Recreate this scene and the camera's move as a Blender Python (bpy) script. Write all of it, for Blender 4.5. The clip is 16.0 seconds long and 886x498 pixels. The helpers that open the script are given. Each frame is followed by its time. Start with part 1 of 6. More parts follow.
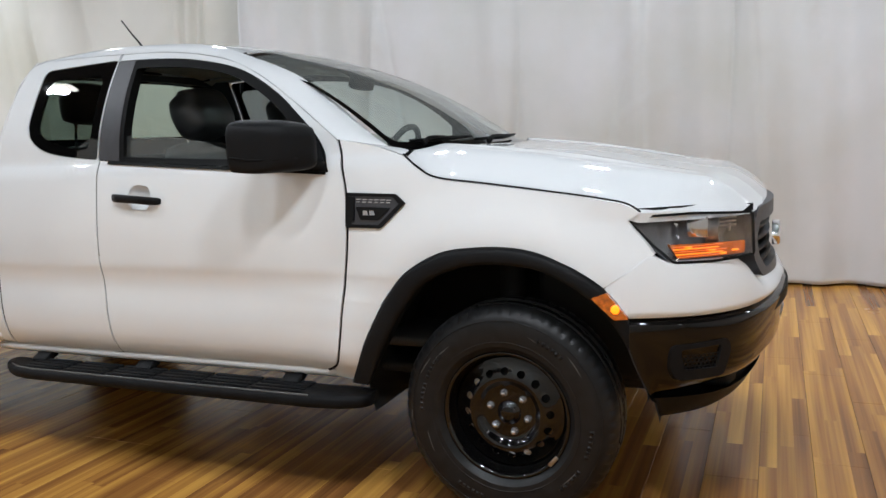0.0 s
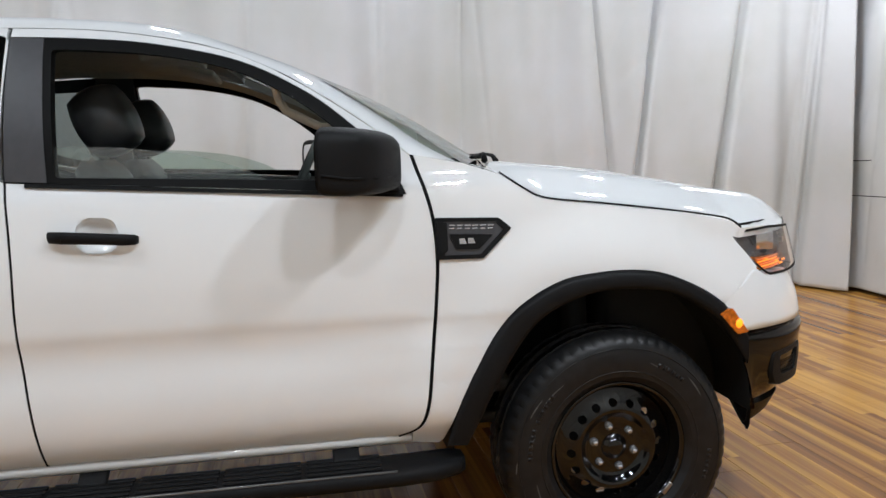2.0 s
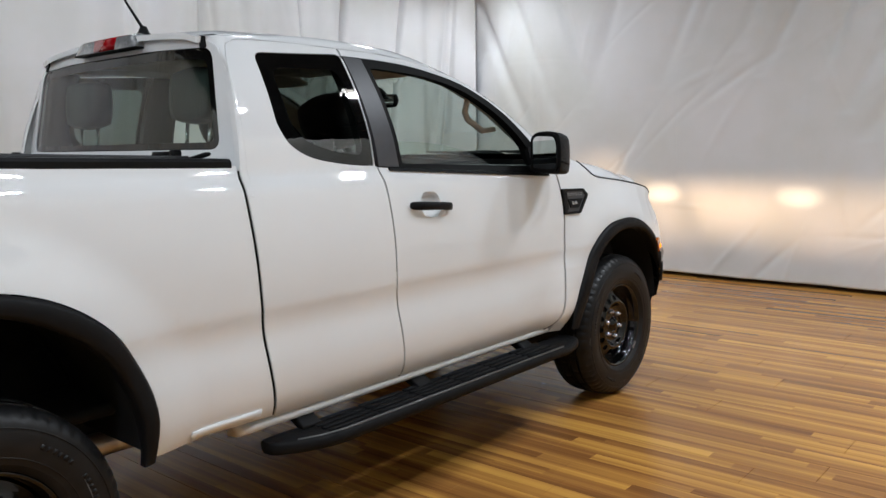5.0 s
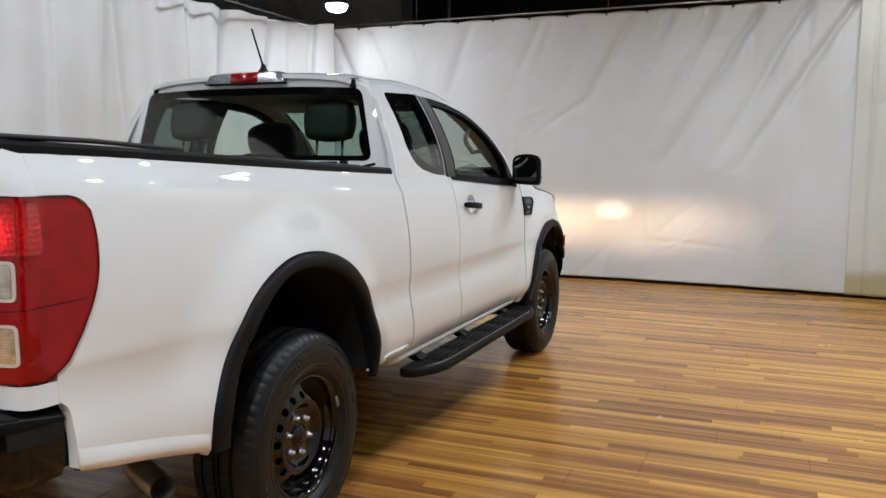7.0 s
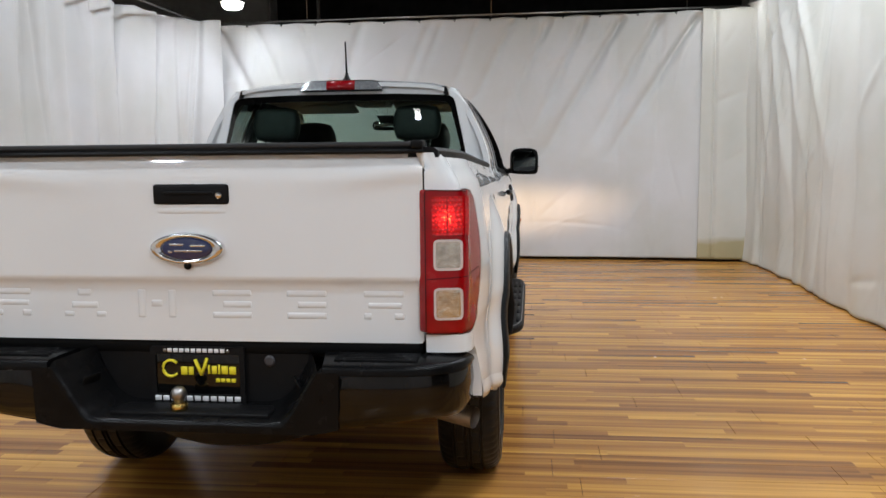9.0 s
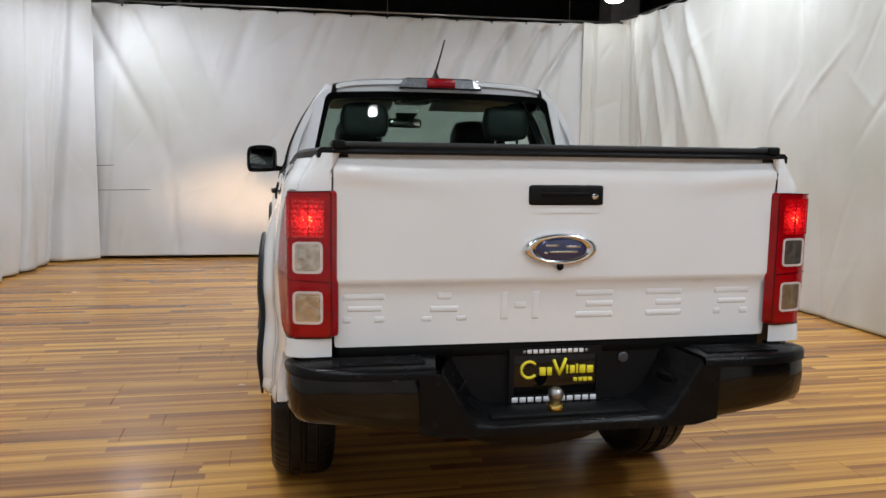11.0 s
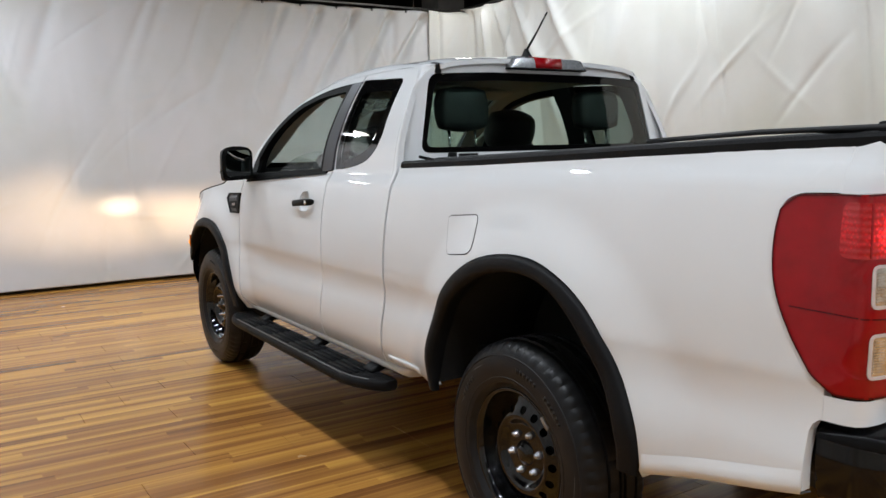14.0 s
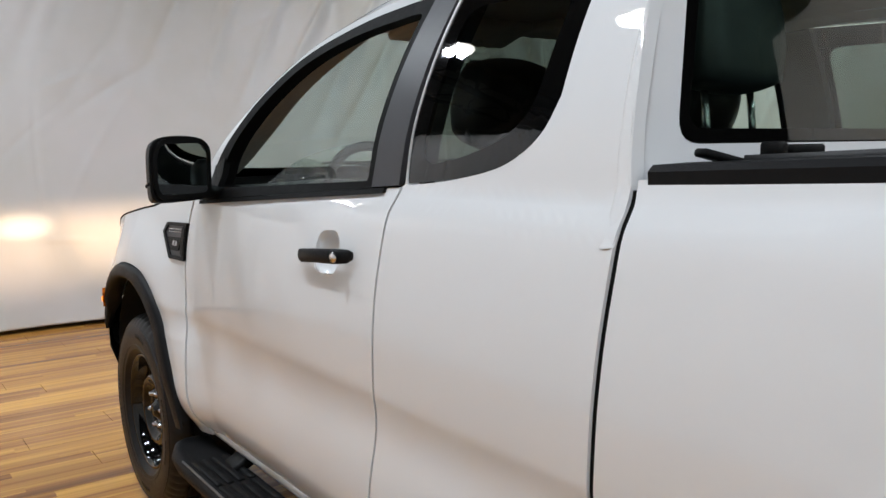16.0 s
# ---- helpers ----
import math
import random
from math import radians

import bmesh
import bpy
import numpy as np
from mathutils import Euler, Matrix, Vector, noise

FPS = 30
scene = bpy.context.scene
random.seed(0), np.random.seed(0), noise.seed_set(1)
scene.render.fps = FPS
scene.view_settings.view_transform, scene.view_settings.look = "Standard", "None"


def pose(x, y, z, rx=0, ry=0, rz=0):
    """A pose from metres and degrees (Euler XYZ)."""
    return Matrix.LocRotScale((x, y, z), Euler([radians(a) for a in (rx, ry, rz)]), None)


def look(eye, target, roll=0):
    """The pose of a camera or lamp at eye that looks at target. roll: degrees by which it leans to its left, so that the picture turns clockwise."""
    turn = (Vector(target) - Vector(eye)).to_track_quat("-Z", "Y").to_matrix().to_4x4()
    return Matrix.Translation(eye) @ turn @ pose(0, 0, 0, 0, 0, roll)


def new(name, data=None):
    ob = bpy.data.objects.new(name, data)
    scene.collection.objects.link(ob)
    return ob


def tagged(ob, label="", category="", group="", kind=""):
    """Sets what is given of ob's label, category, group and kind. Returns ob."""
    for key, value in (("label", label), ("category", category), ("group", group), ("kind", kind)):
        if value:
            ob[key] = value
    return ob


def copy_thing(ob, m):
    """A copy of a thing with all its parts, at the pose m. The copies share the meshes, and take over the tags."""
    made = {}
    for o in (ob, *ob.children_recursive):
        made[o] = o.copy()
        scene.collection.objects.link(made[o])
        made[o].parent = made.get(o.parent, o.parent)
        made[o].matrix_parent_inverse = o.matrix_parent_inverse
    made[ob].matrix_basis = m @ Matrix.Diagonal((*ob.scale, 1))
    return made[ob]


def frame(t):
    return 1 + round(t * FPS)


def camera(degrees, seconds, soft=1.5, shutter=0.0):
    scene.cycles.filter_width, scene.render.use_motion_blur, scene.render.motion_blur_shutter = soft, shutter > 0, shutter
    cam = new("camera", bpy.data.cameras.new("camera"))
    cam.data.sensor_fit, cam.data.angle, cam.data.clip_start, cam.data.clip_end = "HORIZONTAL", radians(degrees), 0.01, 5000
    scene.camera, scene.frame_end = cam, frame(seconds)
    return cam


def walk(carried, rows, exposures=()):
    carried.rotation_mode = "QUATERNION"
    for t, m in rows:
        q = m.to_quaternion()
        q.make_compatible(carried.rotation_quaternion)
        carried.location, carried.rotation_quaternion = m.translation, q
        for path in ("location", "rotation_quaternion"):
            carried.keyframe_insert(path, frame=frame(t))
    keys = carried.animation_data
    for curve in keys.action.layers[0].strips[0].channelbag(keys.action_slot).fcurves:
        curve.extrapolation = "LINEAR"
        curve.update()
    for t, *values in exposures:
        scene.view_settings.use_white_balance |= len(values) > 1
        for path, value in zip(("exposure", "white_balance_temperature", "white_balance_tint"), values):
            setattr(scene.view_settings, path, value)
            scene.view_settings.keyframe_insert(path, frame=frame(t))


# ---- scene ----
cam = camera(57.3, 16.0)
PATH = [
    (0, (3.407, 0.832, 1.334), (1.576, 0.076, 1.056), -2.5),
    (0.5, (3.344, 0.389, 1.345), (1.451, -0.19, 1.065), -2.5),
    (1, (3.349, -0.064, 1.345), (1.392, -0.373, 1.078), -2.0),
    (1.5, (3.271, -0.523, 1.352), (1.287, -0.512, 1.105), -1.9),
    (2, (3.228, -0.996, 1.344), (1.277, -0.628, 1.103), -1.7),
    (2.5, (3.126, -1.463, 1.349), (1.252, -0.804, 1.118), -1.8),
    (3, (3.081, -1.954, 1.351), (1.315, -1.044, 1.123), -1.4),
    (3.5, (3.011, -2.451, 1.355), (1.367, -1.337, 1.118), -1.2),
    (4, (2.981, -2.931, 1.374), (1.46, -1.658, 1.119), -1.4),
    (6.3, (2.684, -5.104, 1.359), (1.74, -3.353, 1.154), 0.4),
    (6.5, (2.609, -5.268, 1.345), (1.721, -3.486, 1.148), 0.6),
    (7, (2.367, -5.662, 1.362), (1.625, -3.817, 1.15), 0.5),
    (7.5, (2.139, -6.043, 1.363), (1.55, -4.146, 1.131), -0.3),
    (8, (1.805, -6.338, 1.373), (1.384, -4.399, 1.126), -0.5),
    (8.5, (1.421, -6.598, 1.378), (1.13, -4.634, 1.136), -0.5),
    (9, (1.001, -6.738, 1.388), (0.796, -4.763, 1.153), -0.6),
    (9.5, (0.552, -6.807, 1.395), (0.429, -4.824, 1.161), -0.5),
    (10, (0.09, -6.842, 1.404), (0.094, -4.856, 1.165), -0.5),
    (10.2, (-0.112, -6.818, 1.412), (-0.049, -4.833, 1.17), -0.3),
    (12.3, (-1.979, -6.425, 1.386), (-1.059, -4.664, 1.159), 0.7),
    (12.5, (-2.119, -6.342, 1.398), (-1.167, -4.598, 1.17), 0.2),
    (13, (-2.398, -6.093, 1.401), (-1.391, -4.381, 1.164), -0.5),
    (13.5, (-2.454, -5.729, 1.41), (-1.417, -4.036, 1.169), -1.0),
    (14, (-2.463, -5.243, 1.393), (-1.388, -3.575, 1.142), -1.2),
    (14.5, (-2.347, -4.735, 1.376), (-1.246, -3.084, 1.123), -1.3),
    (15, (-2.176, -4.192, 1.364), (-1.045, -2.561, 1.116), -1.2),
    (15.5, (-1.939, -3.652, 1.356), (-0.793, -2.031, 1.115), -1.2),
    (16, (-1.73, -3.143, 1.361), (-0.561, -1.538, 1.122), -1.0),
]
walk(cam, [(t, look(eye, target, roll)) for t, eye, target, roll in PATH],
     exposures=[(0.0, 0.0), (1.5, 0.0), (2.5, -0.06), (3.5, -0.15), (4.5, -0.17), (7.0, -0.06), (10.0, -0.06), (12.5, 0.0), (16.0, 0.02)])

# ---- world and lamps ----
world = bpy.data.worlds.new("hall_air")
world.use_nodes = True
world.node_tree.nodes["Background"].inputs[0].default_value = (0.9, 0.95, 1.0, 1)
world.node_tree.nodes["Background"].inputs[1].default_value = 0.012
scene.world = world
LAMPS = [(-2.58, 3.14, 3.27, 11.0), (3.35, 3.2, 3.4, 1.8)]
LAMPS += [(-2.0, y, 4.3, p) for y, p in ((2.0, 45.0), (0.2, 28.0), (-1.5, 28.0), (-3.3, 27.0), (-5.2, 31.0))]
LAMPS += [(2.4, 1.2, 4.3, 54.0), (3.2, 0.2, 4.3, 41.0), (3.2, -1.5, 4.3, 32.0), (2.0, -3.3, 4.3, 28.0), (2.0, -5.2, 4.3, 35.0)]
# The two at -7.8 and -7.6 are unseen, added to brighten the tailgate.
LAMPS += [(0.0, -9.75, 4.3, 60.0), (-2.2, -7.8, 4.3, 62.0), (2.5, -7.6, 4.3, 94.0)]
for lx, ly, lz, power in LAMPS:
    ld = bpy.data.lights.new("bay_light", "AREA")
    ld.shape, ld.size, ld.energy, ld.color = "DISK", 0.26, power * 1.08, (0.852, 0.928, 1.02)
    ld.spread = radians(162)
    new("bay_light", ld).matrix_world = pose(lx, ly, lz - 0.135)
for sx in (-1, 1):
    hd = bpy.data.lights.new("low_beam", "SPOT")
    hd.energy, hd.spot_size, hd.spot_blend, hd.shadow_soft_size, hd.color = 420.0, radians(60), 1.0, 0.0012, (1.0, 0.66, 0.38)
    new("low_beam", hd).matrix_world = look((sx * 0.645, 0.678, 0.990), (sx * 0.78, 3.8, 0.80)) @ Matrix.Diagonal((1.0, 0.34, 1.0, 1.0))
    hot = bpy.data.lights.new("beam_core", "SPOT")
    hot.energy, hot.spot_size, hot.spot_blend, hot.shadow_soft_size, hot.color = 620.0, radians(9.5), 1.0, 0.0012, (1.0, 0.78, 0.52)
    new("beam_core", hot).matrix_world = look((sx * 0.645, 0.6785, 0.990), (sx * 0.67, 3.8, 0.845)) @ Matrix.Diagonal((1.0, 0.5, 1.0, 1.0))


# ---- materials ----
def shader(name):
    m = bpy.data.materials.new(name)
    m.use_nodes = True
    return m, m.node_tree.nodes, m.node_tree.links, m.node_tree.nodes["Principled BSDF"]


def setp(b, **kw):
    for key, value in kw.items():
        b.inputs[key.replace("_", " ")].default_value = value


def plain(name, col, rough, metal=0.0, coat=0.0, spots=0.06, scale=40.0, bump=0.0, bscale=400.0, coat_rough=0.03, spec=0.5, coat_ior=1.5):
    """One surface with soft blotches of tone and gloss and, where asked, fine relief."""
    m, n, l, b = shader(name)
    co = n.new("ShaderNodeTexCoord")
    no = n.new("ShaderNodeTexNoise")
    no.inputs["Scale"].default_value, no.inputs["Detail"].default_value = scale, 5
    l.new(co.outputs["Object"], no.inputs["Vector"])
    mp = n.new("ShaderNodeMapRange")
    mp.inputs[1].default_value, mp.inputs[2].default_value = 0.3, 0.7
    mp.inputs[3].default_value, mp.inputs[4].default_value = 1 - spots, 1 + spots
    l.new(no.outputs[0], mp.inputs[0])
    mx = n.new("ShaderNodeVectorMath")
    mx.operation = "SCALE"
    mx.inputs[0].default_value = col
    l.new(mp.outputs[0], mx.inputs[3])
    l.new(mx.outputs[0], b.inputs["Base Color"])
    mr = n.new("ShaderNodeMapRange")
    mr.inputs[3].default_value, mr.inputs[4].default_value = rough * 0.85, min(1, rough * 1.18)
    l.new(no.outputs[0], mr.inputs[0])
    l.new(mr.outputs[0], b.inputs["Roughness"])
    setp(b, Metallic=metal, Coat_Weight=coat, Coat_Roughness=coat_rough, Coat_IOR=coat_ior, Specular_IOR_Level=spec)
    if bump:
        fine = n.new("ShaderNodeTexNoise")
        fine.inputs["Scale"].default_value = bscale
        l.new(co.outputs["Object"], fine.inputs["Vector"])
        bp = n.new("ShaderNodeBump")
        bp.inputs["Strength"].default_value, bp.inputs["Distance"].default_value = bump, 0.002
        l.new(fine.outputs[0], bp.inputs["Height"])
        l.new(bp.outputs[0], b.inputs["Normal"])
    return m


def pane_glass(name, tint, ior=1.5, veil=0.0):
    """A thin pane: clear or tinted, with a mirror gloss that grows at grazing angles, and optionally a pale coat
    painted in for reflected haze.
    """
    m, n, l, b = shader(name)
    n.remove(b)
    tr, gl, mix, lw, pw, fr = (n.new("ShaderNode" + k) for k in ("BsdfTransparent", "BsdfGlossy", "MixShader", "LayerWeight", "Math", "MapRange"))
    tr.inputs[0].default_value = (*tint, 1)
    gl.inputs["Roughness"].default_value = 0.01
    lw.inputs[0].default_value = 0.5
    pw.operation = "POWER"
    pw.inputs[1].default_value = 4.2
    fr.inputs[3].default_value = 2 * ((ior - 1) / (ior + 1)) ** 2
    l.new(lw.outputs["Facing"], pw.inputs[0])
    l.new(pw.outputs[0], fr.inputs[0])
    l.new(fr.outputs[0], mix.inputs[0])
    l.new(tr.outputs[0], mix.inputs[1])
    l.new(gl.outputs[0], mix.inputs[2])
    out = mix.outputs[0]
    # Pale diffuse coat: the haze of reflected surroundings, put into the colour.
    if veil:
        df, film, no, co, mp = (n.new("ShaderNode" + k) for k in ("BsdfDiffuse", "MixShader", "TexNoise", "TexCoord", "MapRange"))
        df.inputs[0].default_value = (0.55, 0.58, 0.56, 1)
        no.inputs["Scale"].default_value = 9.0
        l.new(co.outputs["Object"], no.inputs["Vector"])
        mp.inputs[3].default_value, mp.inputs[4].default_value = veil * 0.6, veil * 1.4
        l.new(no.outputs[0], mp.inputs[0])
        l.new(mp.outputs[0], film.inputs[0])
        l.new(out, film.inputs[1])
        l.new(df.outputs[0], film.inputs[2])
        out = film.outputs[0]
    l.new(out, n["Material Output"].inputs[0])
    return m


def glow(name, col, strength):
    m, n, l, b = shader(name)
    setp(b, Base_Color=(*col, 1), Emission_Color=(*col, 1), Emission_Strength=strength, Roughness=0.3)
    return m


PAINT = plain("white_car_paint", (0.78, 0.79, 0.795), 0.6, coat=1.0, spots=0.012, scale=3.0, coat_rough=0.012, spec=0.0, coat_ior=1.72)
PLASTIC = plain("black_moulded_plastic", (0.007, 0.007, 0.0075), 0.46, spec=0.14, spots=0.12, scale=18.0, bump=0.25, bscale=900.0)
PILLAR = plain("grey_black_pillar_film", (0.045, 0.045, 0.05), 0.42, spots=0.08)
GLOSSBLACK = plain("gloss_black_paint", (0.0022, 0.0022, 0.0022), 0.06, spec=0.42, coat=0.1, spots=0.1, scale=8.0)
BUMPERPAINT = plain("black_bumper_paint", (0.0045, 0.004, 0.0037), 0.08, spec=0.34, spots=0.15, scale=6.0)
RUBBER = plain("tyre_rubber", (0.010, 0.010, 0.0105), 0.40, spec=0.26, spots=0.3, scale=25.0, bump=0.2, bscale=300.0)
STEPPAD = plain("satin_black_bumper_plastic", (0.004, 0.004, 0.0043), 0.26, spec=0.13, spots=0.12, scale=14.0, bump=0.15, bscale=900.0)
# Lighter grey for the highlight drawn along the step's bevel.
STEPEDGE = plain("step_edge_highlight_grey", (0.16, 0.16, 0.16), 0.3, metal=0.4)
BOARD = plain("dull_black_step_plastic", (0.008, 0.008, 0.0085), 0.5, spec=0.10, spots=0.15, scale=18.0, bump=0.3, bscale=700.0)
SCUFF = plain("grey_rubber_scuff", (0.10, 0.10, 0.10), 0.6, spots=0.5, scale=120.0)
SEAL = plain("black_rubber_seal", (0.004, 0.004, 0.004), 0.6, spec=0.12)
DARK = plain("dark_underbody", (0.006, 0.006, 0.006), 0.75, spots=0.4, scale=10.0)
CHROME = plain("chrome", (0.78, 0.78, 0.79), 0.16, metal=1.0, spots=0.04)
STEEL = plain("worn_steel", (0.34, 0.33, 0.32), 0.35, metal=1.0, spots=0.25)
EXHAUST = plain("warm_grey_steel", (0.42, 0.38, 0.33), 0.42, metal=0.8, spots=0.25, scale=15.0)
BRASS = plain("brass", (0.62, 0.42, 0.12), 0.25, metal=1.0, spots=0.1)
SEATCLOTH = plain("dark_seat_vinyl", (0.030, 0.031, 0.032), 0.42, spots=0.2, scale=20.0, bump=0.2)
TRIM = plain("charcoal_cabin_trim", (0.035, 0.035, 0.036), 0.6, spots=0.1, bump=0.2)
HEADLINER = plain("beige_headliner", (0.52, 0.48, 0.41), 0.9, spots=0.06, bump=0.3)
VINYL = plain("black_tonneau_vinyl", (0.014, 0.014, 0.015), 0.5, spots=0.15, bump=0.3, bscale=500)
SILVER = plain("silver_lettering", (0.50, 0.50, 0.52), 0.22, metal=0.8)
BLUE = plain("dark_blue_enamel", (0.012, 0.02, 0.075), 0.15, coat=1.0)
YELLOW = plain("yellow_print", (0.85, 0.72, 0.03), 0.4)
WHITEPRINT = plain("white_print", (0.75, 0.75, 0.76), 0.4)
REDLENS = plain("red_lamp_lens", (0.285, 0.001, 0.004), 0.25, coat=0.7, spec=0.1, spots=0.15, scale=18.0, bump=0.12, bscale=130.0)
REDBEZEL = plain("deep_red_lens_edge", (0.07, 0.001, 0.003), 0.08, spec=0.4)
CLEARRIM = plain("clear_lens_rim", (0.62, 0.52, 0.50), 0.12, coat=1.0)
AMBERLENS = plain("amber_lamp_lens", (0.55, 0.13, 0.006), 0.2, coat=0.8, spots=0.4, scale=70.0, bump=0.5, bscale=160.0)
CLEARLENS = plain("frosted_clear_lens", (0.66, 0.62, 0.55), 0.16, metal=0.9, coat=1.0, spots=0.3, scale=45.0, bump=0.45, bscale=32.0)
RIBBED = plain("clear_ribbed_lens", (0.34, 0.35, 0.36), 0.2, metal=0.5, coat=1.0, spots=0.25, scale=90.0)
AMBERGLOW = glow("lit_amber_lamp", (1.0, 0.27, 0.01), 1.6)
AMBERDIM = glow("amber_reflector", (0.85, 0.19, 0.008), 0.28)


def lit_lens():
    """Red prismatic lens that glows round the bulb behind it and fades away from it."""
    m, n, l, b = shader("lit_red_lens")
    co, fold, sep, comb, dist = (n.new("ShaderNode" + k) for k in ("TexCoord", "Math", "SeparateXYZ", "CombineXYZ", "VectorMath"))
    l.new(co.outputs["Object"], sep.inputs[0])
    fold.operation = "ABSOLUTE"
    l.new(sep.outputs[0], fold.inputs[0])
    l.new(fold.outputs[0], comb.inputs[0])
    l.new(sep.outputs[2], comb.inputs[2])
    dist.operation = "DISTANCE"
    dist.inputs[1].default_value = (0.782, 0.0, 1.198)
    l.new(comb.outputs[0], dist.inputs[0])
    cell = n.new("ShaderNodeTexVoronoi")
    cell.inputs["Scale"].default_value = 130
    l.new(co.outputs["Object"], cell.inputs["Vector"])
    fade, ramp, mul, hot = n.new("ShaderNodeMapRange"), n.new("ShaderNodeValToRGB"), n.new("ShaderNodeMath"), n.new("ShaderNodeMapRange")
    fade.inputs[1].default_value, fade.inputs[2].default_value, fade.inputs[3].default_value, fade.inputs[4].default_value = 0.0, 0.078, 1.0, 0.0
    l.new(dist.outputs["Value"], fade.inputs[0])
    el = ramp.color_ramp.elements
    el[0].position, el[0].color = 0.0, (0.10, 0.0, 0.0, 1)
    el[1].position, el[1].color = 1.0, (3.6, 0.75, 0.22, 1)
    for p, c in ((0.35, (0.34, 0.002, 0.004, 1)), (0.62, (0.95, 0.012, 0.016, 1)), (0.84, (2.0, 0.06, 0.045, 1))):
        el.new(p).color = c
    hot.inputs[1].default_value, hot.inputs[2].default_value, hot.inputs[3].default_value, hot.inputs[4].default_value = 0.0, 0.8, 0.22, -0.28
    l.new(cell.outputs["Distance"], hot.inputs[0])
    mul.operation = "ADD"
    l.new(fade.outputs[0], mul.inputs[0])
    l.new(hot.outputs[0], mul.inputs[1])
    l.new(mul.outputs[0], ramp.inputs[0])
    l.new(ramp.outputs[0], b.inputs["Emission Color"])
    setp(b, Base_Color=(0.26, 0.001, 0.004, 1), Emission_Strength=1.0, Roughness=0.2, Coat_Weight=1.0, Specular_IOR_Level=0.2)
    return m


LITLENS = lit_lens()
LAMPINNER = plain("smoked_lamp_housing", (0.17, 0.17, 0.18), 0.2, metal=0.6, spots=0.2)
# The last value lightens the windscreen to imitate reflected haze.
SCREENGLASS = pane_glass("windscreen_glass", (0.72, 0.84, 0.78), 1.65, 0.13)
TINTGLASS = pane_glass("tinted_car_glass", (0.26, 0.30, 0.285), 1.6)
# Pale coat imitates the drape's reflection on the half-lowered pane.
VEILGLASS = pane_glass("hazed_side_glass", (0.70, 0.80, 0.75), 1.5, 0.10)
REARGLASS = pane_glass("green_tinted_glass", (0.56, 0.69, 0.63))
LENS = pane_glass("lamp_cover", (0.85, 0.85, 0.86), 1.45)
MIRROR = plain("mirror_silver", (0.85, 0.87, 0.87), 0.015, metal=1.0, spots=0.0)
FRIT = plain("black_glass_border", (0.003, 0.003, 0.003), 0.03, coat=0.3)


def cloth_material(name, col, hem=0.0):
    """Heavy white vinyl-backed drape: faint weave, broad tone shifts, grubby hem stains."""
    m, n, l, b = shader(name)
    co = n.new("ShaderNodeTexCoord")
    big, fine = n.new("ShaderNodeTexNoise"), n.new("ShaderNodeTexNoise")
    big.inputs["Scale"].default_value, big.inputs["Detail"].default_value = 0.9, 6
    fine.inputs["Scale"].default_value = 220
    ramp = n.new("ShaderNodeValToRGB")
    ramp.color_ramp.elements[0].position, ramp.color_ramp.elements[1].position = 0.30, 0.62
    ramp.color_ramp.elements[0].color = (*(c * 0.86 for c in col[:2]), col[2] * 0.80, 1)
    ramp.color_ramp.elements[1].color = (*col, 1)
    bp = n.new("ShaderNodeBump")
    bp.inputs["Strength"].default_value, bp.inputs["Distance"].default_value = 0.12, 0.002
    for tx in (big, fine):
        l.new(co.outputs["Object"], tx.inputs["Vector"])
    l.new(big.outputs[0], ramp.inputs[0])
    tone = ramp.outputs[0]
    if hem:
        xyz, ragged, edge, mx = (n.new("ShaderNode" + k) for k in ("SeparateXYZ", "Math", "MapRange", "Mix"))
        l.new(co.outputs["Object"], xyz.inputs[0])
        ragged.operation = "MULTIPLY_ADD"
        ragged.inputs[1].default_value = -0.5
        l.new(big.outputs[0], ragged.inputs[0])
        l.new(xyz.outputs[2], ragged.inputs[2])
        edge.inputs[1].default_value, edge.inputs[2].default_value = hem - 0.28, hem - 0.20
        edge.inputs[3].default_value, edge.inputs[4].default_value = 0.8, 0.0
        l.new(ragged.outputs[0], edge.inputs[0])
        mx.data_type = "RGBA"
        l.new(edge.outputs[0], mx.inputs[0])
        l.new(tone, mx.inputs[6])
        mx.inputs[7].default_value = (0.40, 0.34, 0.16, 1)
        tone = mx.outputs[2]
    l.new(tone, b.inputs["Base Color"])
    l.new(fine.outputs[0], bp.inputs["Height"])
    l.new(bp.outputs[0], b.inputs["Normal"])
    setp(b, Roughness=0.62, Specular_IOR_Level=0.25)
    return m


CLOTH = cloth_material("white_drape", (0.69, 0.69, 0.70))
CLOTH_WARM = cloth_material("off_white_drape", (0.66, 0.655, 0.615))
CLOTH_STAINED = cloth_material("off_white_drape_with_stained_hem", (0.66, 0.655, 0.615), 0.26)


